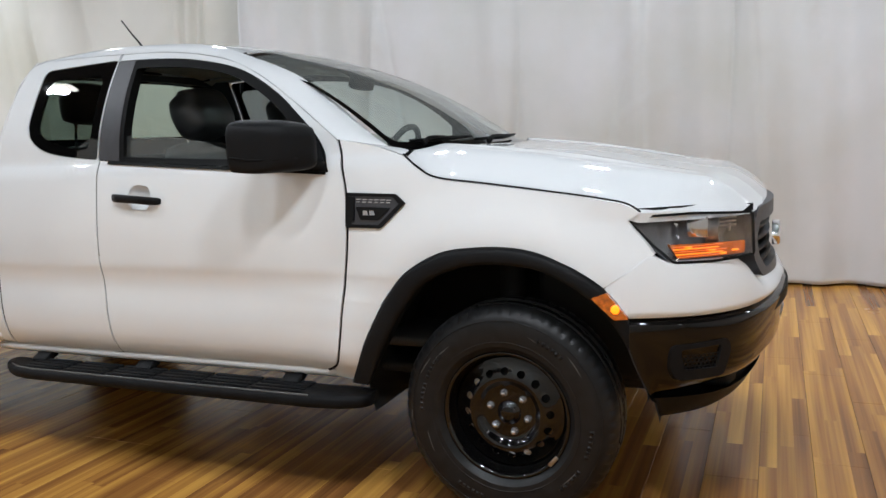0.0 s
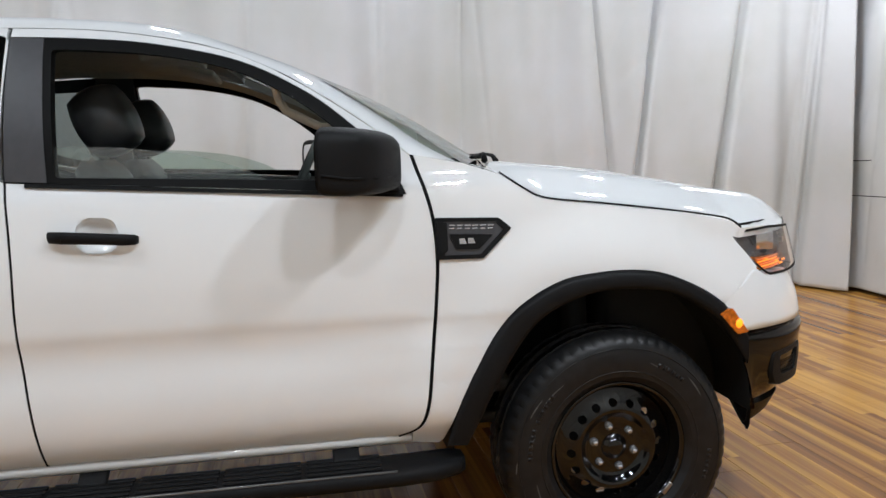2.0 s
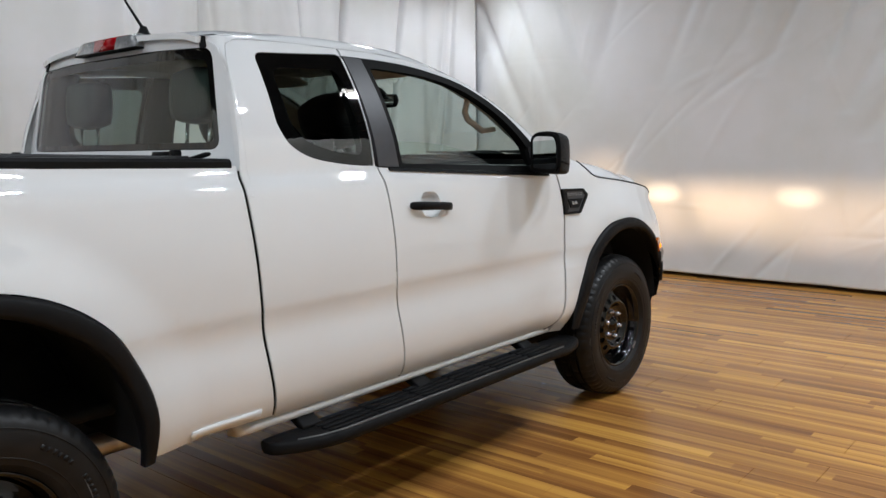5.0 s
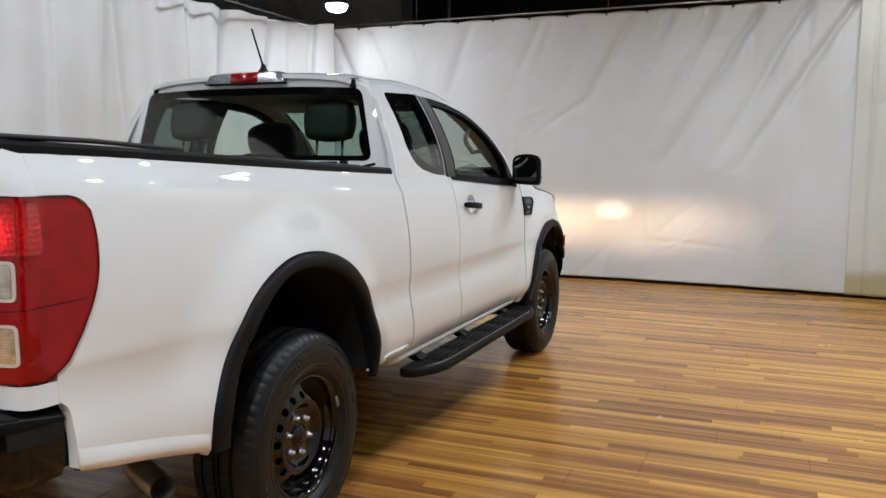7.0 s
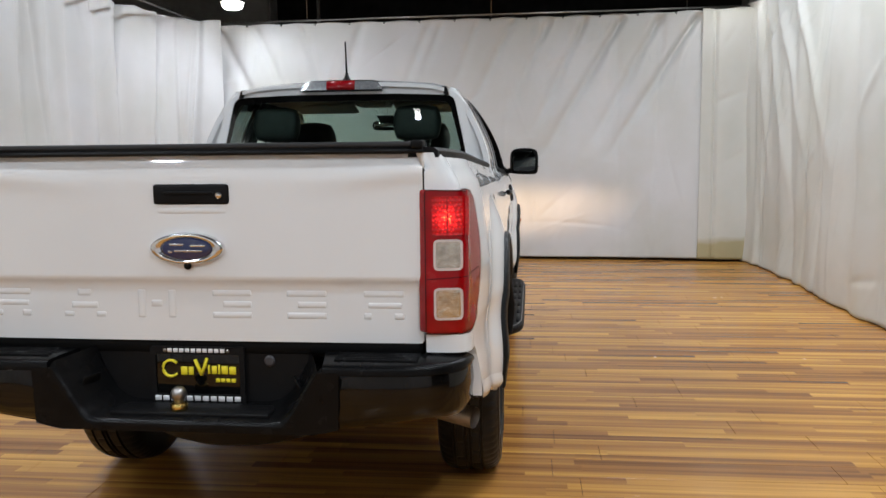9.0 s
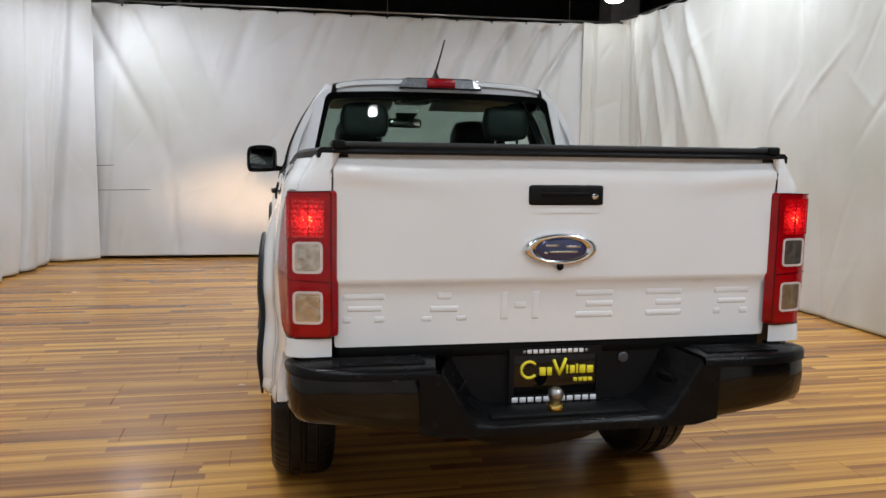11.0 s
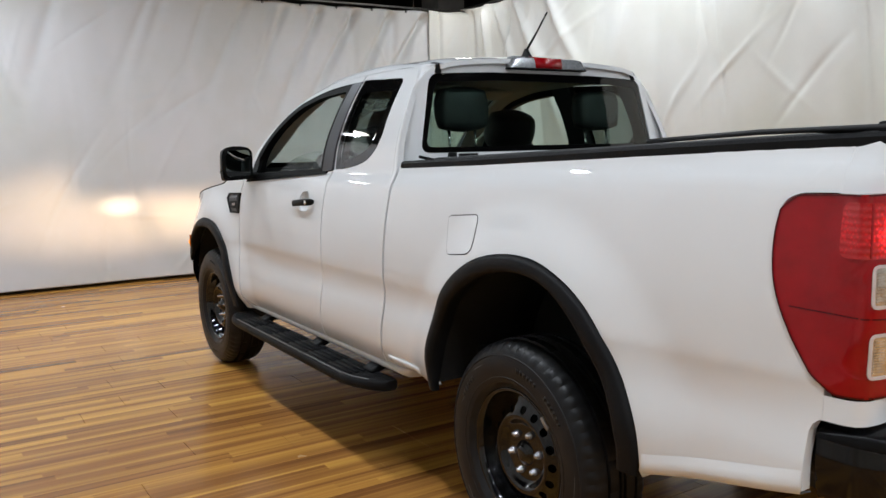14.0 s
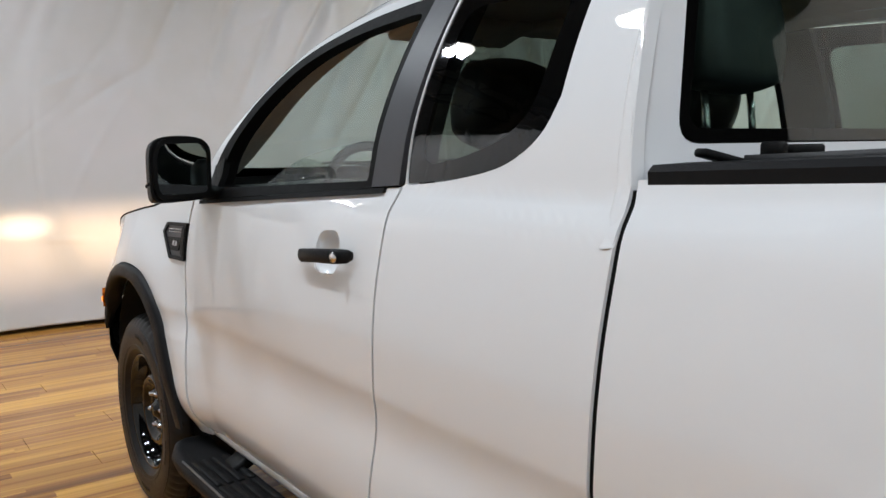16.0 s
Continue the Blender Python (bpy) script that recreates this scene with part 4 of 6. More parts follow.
cover = nose_skin([(-0.03, lambda t: 0.735 + 0.012 * t)] + [cover_level(f) for f in (0.0, 0.12, 0.25, 0.4, 0.55, 0.7, 0.82, 0.91, 0.97)] + [cover_level(1.0), cover_level(1.0, 0.012, 0.002), cover_level(1.0, 0.08, 0.003)])
part("front_bumper_cover", cover, PAINT, truck, "white upper front bumper")
lowb = nose_skin([(-0.04, 0.735), (0.004, 0.732), (0.008, 0.715), (0.0, 0.66), (-0.01, lambda t: 0.56 + 0.01 * t), (-0.045, lambda t: 0.47 + 0.05 * min(1, t * 2)), (-0.10, lambda t: 0.445 + 0.045 * min(1, t * 2)), (-0.16, lambda t: 0.44 + 0.04 * t), (-0.33, 0.47)])
part("front_bumper", lowb, BUMPERPAINT, truck, "dark bronze-black lower front bumper")
val = nose_skin([(-0.07, 0.465), (-0.095, lambda t: 0.40 + 0.03 * t), (-0.11, lambda t: 0.375 + 0.05 * t), (-0.125, lambda t: 0.372 + 0.05 * t), (-0.20, 0.47)])
part("front_air_dam", val, PLASTIC, truck, "black flexible air dam")
skid = panel(round_poly([(-0.42, 0.53), (0.42, 0.53), (0.48, 0.62), (-0.48, 0.62)], 0.03), lambda u, v: (u, 0.880 - 0.10 * (u / 0.5) ** 2 - 0.25 * (0.66 - v), v), 0.08, out=(0, 1, 0), flange=(0, -0.06, 0))
part("skid_plate", skid, STEEL, truck, "silver lower bumper insert")
slot = panel(round_poly([(-0.55, 0.685), (0.55, 0.685), (0.58, 0.725), (-0.58, 0.725)], 0.012), lambda u, v: (u, 0.884 - 0.085 * (u / 0.58) ** 2, v), 0.08, out=(0, 1, 0), flange=(0, -0.04, 0))
part("bumper_slot", slot, SEAL, truck)


def nose_at(u):
    """Place and outward way on the plan line; u: metres along it from the arch."""
    run = 0.0
    for a, b in zip(PLAN, PLAN[1:]):
        d = math.dist(a, b)
        if run + d >= u:
            t = (u - run) / d
            w = Vector((b[0] - a[0], b[1] - a[1], 0)).normalized()
            return Vector((a[0] + t * (b[0] - a[0]), a[1] + t * (b[1] - a[1]), 0)), Vector((w.y * -1, w.x, 0)) * -1
        run += d
    return Vector((0, 0.87, 0)), Vector((0, 1, 0))


def on_nose(u, z, off):
    p, n = nose_at(u)
    return (p.x + n.x * off, p.y + n.y * off, z)


fog_out = round_poly([(0.205, 0.655), (0.40, 0.665), (0.415, 0.63), (0.385, 0.545), (0.225, 0.54), (0.20, 0.58)], 0.02, 3)
fog_in = round_poly([(0.235, 0.640), (0.375, 0.648), (0.36, 0.575), (0.245, 0.575)], 0.012, 3)
fogs = sided("fog_lamp_bezel", panel(fog_out, lambda u, v: on_nose(u, v, 0.004 - 0.05 * max(0, 0.62 - v)), 0.04, holes=(fog_in,), flange=(-0.02, -0.035, 0), out=(1, 1, 0)), PLASTIC, sides, "black recessed bumper pocket")
cells = bmesh.new()
for i in range(9):
    for j in range(6):
        u, z = 0.246 + i * 0.0145 + (j % 2) * 0.007, 0.578 + j * 0.0125
        if u < 0.37:
            p, nn = nose_at(u)
            ring = [p + nn * -0.004 + Vector((-nn.y, nn.x, 0)) * 0.0085 * math.cos(a) + Vector((0, 0, z + 0.0078 * math.sin(a))) for a in (math.pi / 3 * k for k in range(6))]
            inner = [p + nn * -0.004 + Vector((-nn.y, nn.x, 0)) * 0.0055 * math.cos(a) + Vector((0, 0, z + 0.005 * math.sin(a))) for a in (math.pi / 3 * k for k in range(6))]
            o, q = [cells.verts.new(v) for v in ring], [cells.verts.new(v) for v in inner]
            for k in range(6):
                cells.faces.new((o[k], o[(k + 1) % 6], q[(k + 1) % 6], q[k]))
sided("honeycomb", cells, PLASTIC, fogs)

# grille
hexo = [(-0.42, 1.045), (0.42, 1.045), (0.50, 0.955), (0.455, 0.85), (0.35, 0.765), (-0.35, 0.765), (-0.455, 0.85), (-0.50, 0.955)]


def gril(u, v, off=0.0):
    return (u, 0.828 - 0.09 * (u / 0.6) ** 2 + 0.16 * max(0.0, 0.87 - v) + off, v)


part("grille_frame", panel(round_poly(hexo, 0.03, 4), lambda u, v: gril(u, v, 0.0), 0.05, holes=(round_poly(inset(hexo, 0.055), 0.02, 3),), out=(0, 1, 0), flange=(0, -0.07, 0)), PILLAR, truck, "dark grey grille surround")
part("grille_back", panel(inset(hexo, 0.02), lambda u, v: gril(u, v, -0.06), 0.08, out=(0, 1, 0)), SEAL, truck)
for z in (0.845, 0.885, 0.925, 0.965):
    bars = loft([[Vector(gril(x, z + dz, dy - 0.015)) for dz, dy in ((-0.008, -0.03), (-0.005, 0.002), (0.005, 0.002), (0.008, -0.03))] for x in np.linspace(-0.42, 0.42, 14)])
    part("grille_bar", bars, PLASTIC, truck)


def badge(m, parent, w, h):
    ring = lathe([(0.0, 0.006), (0.70, 0.008), (0.76, 0.0135), (0.86, 0.0155), (0.95, 0.012), (1.0, 0.004), (1.0, -0.014)], 48, "z")
    ob = part("badge", moved(ring, m @ Matrix.Diagonal((w / 2, h / 2, 1, 1))), CHROME, parent, "chrome oval maker's badge")
    core = lathe([(0.0, 0.0135), (0.60, 0.0125), (0.70, 0.011), (0.73, 0.0)], 48, "z")
    part("badge_field", moved(core, m @ Matrix.Diagonal((w / 2, h / 2, 1, 1))), BLUE, ob, "dark blue oval field")
    sw = bmesh.new()
    for x0, x1, z0 in ((-0.22, -0.03, 0.13), (-0.16, 0.22, -0.07), (0.06, 0.26, 0.09), (-0.24, -0.18, -0.10)):
        box(sw, (x0 * w, z0 * h - 0.0038, 0.0115), (x1 * w, z0 * h + 0.0038, 0.0150), 0.0015, 1)
    part("badge_script", moved(sw, m), SILVER, ob)
    return ob


badge(look((0, 0.838, 0.905), (0, 0, 0.905)), truck, 0.23, 0.095)

# head lamps
lamp_out = round_poly([(0.405, 1.036), (0.438, 1.056), (0.60, 1.060), (0.772, 1.048), (0.780, 0.908), (0.66, 0.902), (0.545, 0.906), (0.478, 0.962)], 0.014, 3)
LAMPX = [(0.38, 0.826), (0.41, 0.815), (0.48, 0.795), (0.56, 0.757), (0.64, 0.703), (0.72, 0.633), (0.78, 0.560), (0.80, 0.53)]


def lampx(u, v, off=0.0):
    return (lerp(LAMPX, u) + 0.42 * (1.05 - v) * min(1, max(0, (u - 0.4) / 0.15)) + off, u + off * 0.6, v)


heads = sided("head_lamp", panel(lamp_out, lambda u, v: lampx(u, v, -0.055), 0.04, out=(1, 1, 0), flange=(0.045, 0.025, 0)), LAMPINNER, sides, "wrap-round head lamp with smoked housing and amber strip")
sided("lamp_lens", panel(inset(lamp_out, 0.001), lambda u, v: lampx(u, v, 0.0), 0.03, out=(1, 1, 0)), LENS, heads, "clear lamp cover")
sided("lamp_surround", panel(lamp_out, lambda u, v: lampx(u, v, 0.0015), 0.04, holes=(inset(lamp_out, 0.008),), out=(1, 1, 0)), SEAL, heads)
sided("bonnet_seal", panel([(0.412, 1.037), (0.44, 1.054), (0.60, 1.058), (0.775, 1.046), (0.775, 1.070), (0.60, 1.080), (0.44, 1.078), (0.412, 1.070)], lambda u, v: lampx(u, v, -0.007), 0.05, out=(1, 1, 0)), SEAL, heads)
strips = sided("turn_strip", panel(round_poly([(0.548, 0.958), (0.768, 0.952), (0.768, 0.913), (0.575, 0.913)], 0.008, 2), lambda u, v: lampx(u, v, -0.034), 0.03, out=(1, 1, 0), flange=(-0.02, -0.01, 0)), AMBERLENS, heads, "amber turn signal strip")
for k in range(5):
    z0 = 0.9165 + 0.0078 * k
    sided("amber_rib", panel([(0.572 - 0.004 * k, z0), (0.690 + 0.012 * (k % 3), z0), (0.690 + 0.012 * (k % 3), z0 + 0.0034), (0.572 - 0.004 * k, z0 + 0.0034)], lambda u, v: lampx(u, v, -0.030), 0.03, out=(1, 1, 0), flange=(-0.004, -0.002, 0)), AMBERGLOW if k in (1, 3) else AMBERDIM, strips)
for u, z0 in ((0.600, 0.9475), (0.668, 0.934), (0.700, 0.9215), (0.735, 0.928)):
    sided("turn_bulb", box(bmesh.new(), (0, -0.012, -0.0028), (0.006, 0.012, 0.0028), 0.001, 1, Matrix.Translation(lampx(u, z0, -0.0285)) @ pose(0, 0, 0, 0, 0, 40)), AMBERGLOW, strips, "lit amber bulb")
proj = moved(lathe([(0.0, 0.0), (0.030, 0.004), (0.036, 0.010), (0.042, 0.010), (0.046, -0.03)], 24, "z"), look((0.645, 0.660, 0.995), (0.645, 0.0, 0.995)))
sided("projector", proj, STEEL, heads, "round projector lens")
sided("reflector", box(bmesh.new(), (0.700, 0.575, 0.975), (0.703, 0.640, 1.04), 0.001, 1), CHROME, heads)
for k in range(4):
    sided("lamp_rib", box(bmesh.new(), (0.0, -0.06, 0), (0.006, 0.06, 0.005), 0.001, 1, Matrix.Translation(lampx(0.69, 1.004 + 0.012 * k, -0.028)) @ pose(0, 0, 0, 0, 0, 42)), STEEL, heads)
hood_pl = box(bmesh.new(), (0.605, 0.7005, 0.98955), (0.662, 0.7030, 1.010), 0.0003, 1)
sided("beam_shield", hood_pl, STEEL, heads)

# arch flares, side markers, wheel wells
def flare(name, outer, inner, label):
    rows = []
    n = 44
    o3, i3 = resample([(0, *p) for p in outer], n), resample([(0, *p) for p in inner], n)
    for p, q in zip(o3, i3):
        (_, yo, zo), (_, yi, zi) = p, q
        xb = side_x(yo, max(zo, 0.64))
        row = []
        for t, h in ((0.0, -0.004), (0.04, 0.011), (0.2, 0.018), (0.75, 0.023), (0.95, 0.017), (1.0, 0.004), (1.0, -0.02), (0.95, -0.045)):
            y, z = yo + t * (yi - yo), zo + t * (zi - zo)
            row.append((xb + h * min(1.0, max(0.2, (zo - 0.44) / 0.2)) * (1.0 if yo < 0.33 else max(0.35, 1 - (yo - 0.33) / 0.1)) if t < 1.0 else xb + h, y, z))
        rows.append(row)
    bm = loft(rows, closed=False, caps=False)
    bm.normal_update()
    if sum(f.normal.x for f in bm.faces) < 0:
        bmesh.ops.reverse_faces(bm, faces=bm.faces[:])
    return sided(name, bm, PLASTIC, sides, label)


fo = curve([(0.425, 0.735), (0.385, 0.795), (0.330, 0.847), (0.235, 0.905), (0.135, 0.946), (0.030, 0.963), (-0.090, 0.960), (-0.205, 0.940), (-0.325, 0.875), (-0.400, 0.795), (-0.452, 0.712), (-0.510, 0.600), (-0.562, 0.468)], 5)
fi = curve([(0.425, 0.640), (0.382, 0.710), (0.320, 0.785), (0.232, 0.852), (0.135, 0.893), (0.010, 0.908), (-0.090, 0.903), (-0.170, 0.880), (-0.265, 0.832), (-0.350, 0.730), (-0.405, 0.640), (-0.450, 0.555), (-0.500, 0.462)], 5)
flare("arch_flare", fo, fi, "wide matt black front arch moulding")
ro = arch_r
ri = curve([(-2.806, 0.505), (-2.800, 0.610), (-2.832, 0.735), (-2.912, 0.850), (-3.030, 0.935), (-3.16, 0.985), (-3.31, 1.000), (-3.440, 0.975), (-3.545, 0.905), (-3.630, 0.810), (-3.700, 0.700), (-3.730, 0.610), (-3.732, 0.520)], 5)
flare("arch_flare", ro, ri, "wide matt black rear arch moulding")
mark = panel(round_poly([(0.312, 0.812), (0.358, 0.828), (0.424, 0.744), (0.380, 0.742)], 0.006, 2), lambda u, v: (side_x(0.37, 0.80) + 0.032 - 0.25 * (u - 0.34), u, v), 0.03, flange=(-0.02, 0, 0))
marks = sided("side_marker", mark, AMBERLENS, sides, "amber side marker lamp")
sided("marker_bulb", moved(lathe([(0, 0.004), (0.010, 0.002), (0.016, -0.003)], 14, "x"), Matrix.Translation((side_x(0.37, 0.80) + 0.0235, 0.382, 0.776))), AMBERGLOW, marks, "lit amber bulb")
for cy, cz, r, name in ((-0.03, 0.50, 0.50, "front_wheel_well"), (-3.27, 0.56, 0.505, "rear_wheel_well")):
    prof = [(r * math.cos(a), r * 0.93 * math.sin(a)) for a in np.linspace(-0.04, math.pi + (0.30 if cy > -1 else 0.08), 34)]
    rows = [[(x, cy + p, cz + q - 0.02) for p, q in prof] for x in (0.855 if cy > -1 else 0.900, 0.80, 0.60, 0.45)]
    bm = loft(rows, closed=False, caps=False)
    bm.faces.new([v for v in bm.verts if abs(v.co.x - 0.45) < 1e-5][::1])
    sided(name, bm, DARK, sides, "black wheel arch liner")

# tailgate and rear lamps
def gate(x, z, off=0.0):
    y = -4.356
    k = max(0.0, min(1.0, (1.018 - z) / 0.038))
    y += 0.016 * k * k * (3 - 2 * k)
    y += 0.020 * max(0, (z - 1.30) / 0.09) ** 2
    s = max(0.0, min(1.0, (abs(x) - 0.30) / 0.38))
    y -= 0.010 * s * math.exp(-((z - 1.345 + 0.05 * (1 - s)) / 0.035) ** 2)
    y += 0.006 * (abs(x) / 0.7) ** 2
    return (x, y - off, z)


gate_out = round_poly([(-0.707, 0.812), (0.707, 0.812), (0.711, 1.393), (-0.711, 1.393)], 0.012, 3)
gh = round_poly([(-0.122, 1.240), (0.118, 1.240), (0.118, 1.302), (-0.122, 1.302)], 0.012, 3)
tailgate = part("tailgate", panel(gate_out, gate, 0.019, holes=(gh,), out=(0, -1, 0), flange=(0, 0.05, 0)), PAINT, truck, "white tailgate with embossed blocks")
sheet_normals(tailgate, lambda x, y, z: Vector(((gate(x + 0.004, z)[1] - gate(x - 0.004, z)[1]) / 0.008, -1, (gate(x, z + 0.004)[1] - gate(x, z - 0.004)[1]) / 0.008)).normalized())
part("tailgate_cap", joined(loft([[(x, -4.362, 1.390), (x, -4.364, 1.397), (x, -4.352, 1.402), (x, -4.27, 1.404), (x, -4.265, 1.38)] for x in np.linspace(-0.712, 0.712, 8)])), PLASTIC, tailgate, "black tailgate top cap")
hb = box(bmesh.new(), (-0.1205, -4.362, 1.2415), (0.1165, -4.335, 1.3005), 0.006, 2)
handle = part("tailgate_handle", hb, PLASTIC, tailgate, "black plastic tailgate handle")
part("handle_lip", box(bmesh.new(), (-0.085, -4.370, 1.272), (0.07, -4.358, 1.280), 0.002, 1), PLASTIC, handle)
part("tailgate_lock", moved(lathe([(0, 0.003), (0.009, 0.003), (0.010, 0.0)], 16, "z"), look((0.088, -4.364, 1.268), (0.088, 0, 1.268))), CHROME, handle, "round chrome lock")
lip = loft([[(x, -4.3555 - 0.0025 * math.sin(a) * k, 1.222 + 0.010 * math.cos(a)) for a in np.linspace(0, math.pi, 7)] for x, k in zip(np.linspace(-0.115, 0.110, 12), [0.1, 0.6] + [1] * 8 + [0.6, 0.1])], closed=False, caps=False)
part("handle_recess_edge", lip, PAINT, tailgate)
badge(look((-0.018, -4.362, 1.106), (-0.018, 0, 1.106)), tailgate, 0.235, 0.098)
part("rear_camera", moved(lathe([(0, 0.012), (0.009, 0.008), (0.012, 0.0)], 14, "z"), look((-0.018, -4.366, 1.052), (-0.018, 0, 1.052))), SEAL, tailgate, "small black reversing camera")
for cx, kinds in zip((-0.62, -0.375, -0.135, 0.108, 0.345, 0.585), ("ab", "c", "d", "abc", "abc", "ab")):
    bm = bmesh.new()
    bars = {"ab": ((-0.064, 0.064, 0.953, 0.975), (-0.050, 0.056, 0.918, 0.938), (-0.064, -0.036, 0.884, 0.906), (0.030, 0.064, 0.884, 0.906)),
            "c": ((-0.024, 0.024, 0.951, 0.975), (-0.046, 0.046, 0.912, 0.934), (-0.072, -0.036, 0.884, 0.903), (0.036, 0.072, 0.884, 0.903)),
            "d": ((-0.064, -0.036, 0.884, 0.975), (-0.020, 0.020, 0.918, 0.942), (0.036, 0.064, 0.884, 0.975)),
            "abc": ((-0.064, 0.064, 0.953, 0.975), (-0.030, 0.064, 0.918, 0.940), (-0.064, 0.064, 0.884, 0.906))}[kinds]
    for a, b, c, d in bars:
        rows = []
        for k, off in ((0.0, -0.0006), (0.004, 0.0009), (0.0085, 0.0018)):
            rows.append([gate(x, z, off) for x, z in round_poly([(cx + a + k, c + k), (cx + b - k, c + k), (cx + b - k, d - k), (cx + a + k, d - k)], 0.004, 3)])
        bm = joined(bm, loft(rows))
    part("embossed_block", bm, PAINT, tailgate, "", True)


def lamp_wrap(u, z, off=0.0):
    """u runs from the tailgate edge round the corner to the flank."""
    w = 0.128 - 0.006 * max(0, 1.0 - z)
    r = 0.028
    xo = 0.846 - 0.02 * max(0.0, (0.98 - z) / 0.13) * 0.5
    x0 = 0.716
    flat = xo - r - x0
    if u < flat:
        return (x0 + u, -4.366 - off + 0.05 * (u / flat) ** 2 * 0.3, z)
    a = (u - flat) / r
    if a < 1.35:
        return (xo - r + (r + off) * math.sin(a), -4.351 + r - (r + off) * math.cos(a), z)
    d = u - flat - 1.35 * r
    y = -4.351 + r - (r + off) * math.cos(1.35) + d
    k = min(1.0, d / 0.06)
    return ((xo - r + (r + off) * math.sin(1.35) + 0.08 * d) * (1 - k) + (side_x(y, z) + 0.004 + off) * k, y, z)


tail_out = round_poly([(0.0, 0.850), (0.17, 0.848)] + curve([(0.222, 0.888), (0.270, 0.958), (0.305, 1.032), (0.324, 1.10), (0.329, 1.18), (0.322, 1.243)], 4) + [(0.285, 1.274), (0.0, 1.282)], 0.012, 3)
lamps = sided("tail_lamp", panel(tail_out, lamp_wrap, 0.022, out=(0.3, -1, 0), flange=(-0.02, 0.02, 0)), REDLENS, sides, "tall red tail lamp with two clear windows, lit")
for z0, z1 in ((1.045, 1.130), (0.895, 0.985)):
    wo = round_poly([(0.030, z0), (0.108, z0), (0.108, z1), (0.030, z1)], 0.012, 3)
    windows = sided("reverse_window", panel(wo, lambda u, v: lamp_wrap(u, v, 0.0015), 0.02, out=(0, -1, 0)), CLEARLENS, lamps, "clear ribbed lamp window")
    sided("window_rim", panel(inset(wo, -0.004), lambda u, v: lamp_wrap(u, v, 0.003), 0.02, holes=(inset(wo, 0.003),), out=(0, -1, 0), flange=(0, 0.002, 0)), CLEARRIM, lamps, "pale moulded window rim")
    for k in range(int((z1 - z0 - 0.014) / 0.006)):
        za = z0 + 0.009 + 0.006 * k
        sided("window_rib", panel([(0.070, za), (0.100, za), (0.100, za + 0.003), (0.070, za + 0.003)], lambda u, v: lamp_wrap(u, v, 0.0035), 0.03, out=(0, -1, 0), flange=(0, 0.002, 0)), CLEARLENS, windows)
sided("brake_lens", panel(round_poly([(0.022, 1.146), (0.178, 1.146), (0.186, 1.160), (0.186, 1.250), (0.174, 1.262), (0.022, 1.262)], 0.010, 3), lambda u, v: lamp_wrap(u, v, 0.0016 + 0.0011 * abs(((v - 1.146) / 0.0072) % 2 - 1)), 0.0036, out=(0, -1, 0)), LITLENS, lamps, "lit red prismatic brake lens")
for u0 in (0.066, 0.116):
    sided("lens_rib", panel([(u0, 1.148), (u0 + 0.003, 1.148), (u0 + 0.003, 1.260), (u0, 1.260)], lambda u, v: lamp_wrap(u, v, 0.0034), 0.03, out=(0, -1, 0), flange=(0, 0.002, 0)), REDLENS, lamps)
sided("lamp_seam", panel([(0.005, 1.013), (0.28, 1.029), (0.28, 1.032), (0.005, 1.016)], lambda u, v: lamp_wrap(u, v, 0.0025), 0.03, out=(0, -1, 0)), REDBEZEL, lamps)
sided("lamp_edge", panel(tail_out, lambda u, v: lamp_wrap(u, v, 0.0022), 0.03, holes=(inset(tail_out, 0.004),), out=(0, -1, 0)), REDBEZEL, lamps)
lowc = []
for z in np.linspace(0.790, 0.845, 6):
    xo = side_x(-4.285, z)
    lowc.append([(0.716, -4.354, z), (xo - 0.07, -4.354, z), (xo - 0.034, -4.349, z), (xo - 0.013, -4.336, z), (xo - 0.003, -4.315, z), (xo, -4.285, z), (side_x(-4.262, z) - 0.001, -4.262, z)])
lc = loft(lowc, closed=False, caps=False)
lc.normal_update()
if sum(f.normal.y for f in lc.faces) > 0:
    bmesh.ops.reverse_faces(lc, faces=lc.faces[:])
sided("bed_corner", lc, PAINT, bedsides)
topc = []
for z in np.linspace(1.277, 1.390, 9):
    xo = side_x(-4.285, z)
    topc.append([(0.716, -4.354, z), (xo - 0.07, -4.354, z), (xo - 0.034, -4.349, z), (xo - 0.013, -4.336, z), (xo - 0.003, -4.315, z), (xo, -4.285, z), (side_x(-4.262, z) - 0.001, -4.262, z)])
tc = loft(topc, closed=False, caps=False)
tc.normal_update()
if sum(f.normal.y for f in tc.faces) > 0:
    bmesh.ops.reverse_faces(tc, faces=tc.faces[:])
sided("bed_post", tc, PAINT, bedsides)

# third brake lamp and aerial
rows = []
for x, s in ((-0.222, 0.35), (-0.205, 0.85), (-0.17, 1.0), (0.0, 1.02), (0.17, 1.0), (0.205, 0.85), (0.222, 0.35)):
    rows.append([(x, -2.335, 1.733), (x, -2.352, 1.734), (x, -2.352 + 0.004, 1.733 + 0.022 * s), (x, -2.340, 1.733 + 0.046 * s), (x, -2.30, 1.733 + 0.056 * s), (x, -2.29, 1.74)])
third = part("third_brake_lamp", sharpen(loft(rows), 50), RIBBED, truck, "clear and red high brake lamp")
red = loft([[(x, -2.3535, 1.7345), (x, -2.3500, 1.7555), (x, -2.3425, 1.7800), (x, -2.30, 1.7905), (x, -2.30, 1.74)] for x in (-0.078, 0.0, 0.078)])
part("brake_lens", red, REDLENS, third, "red centre lens")
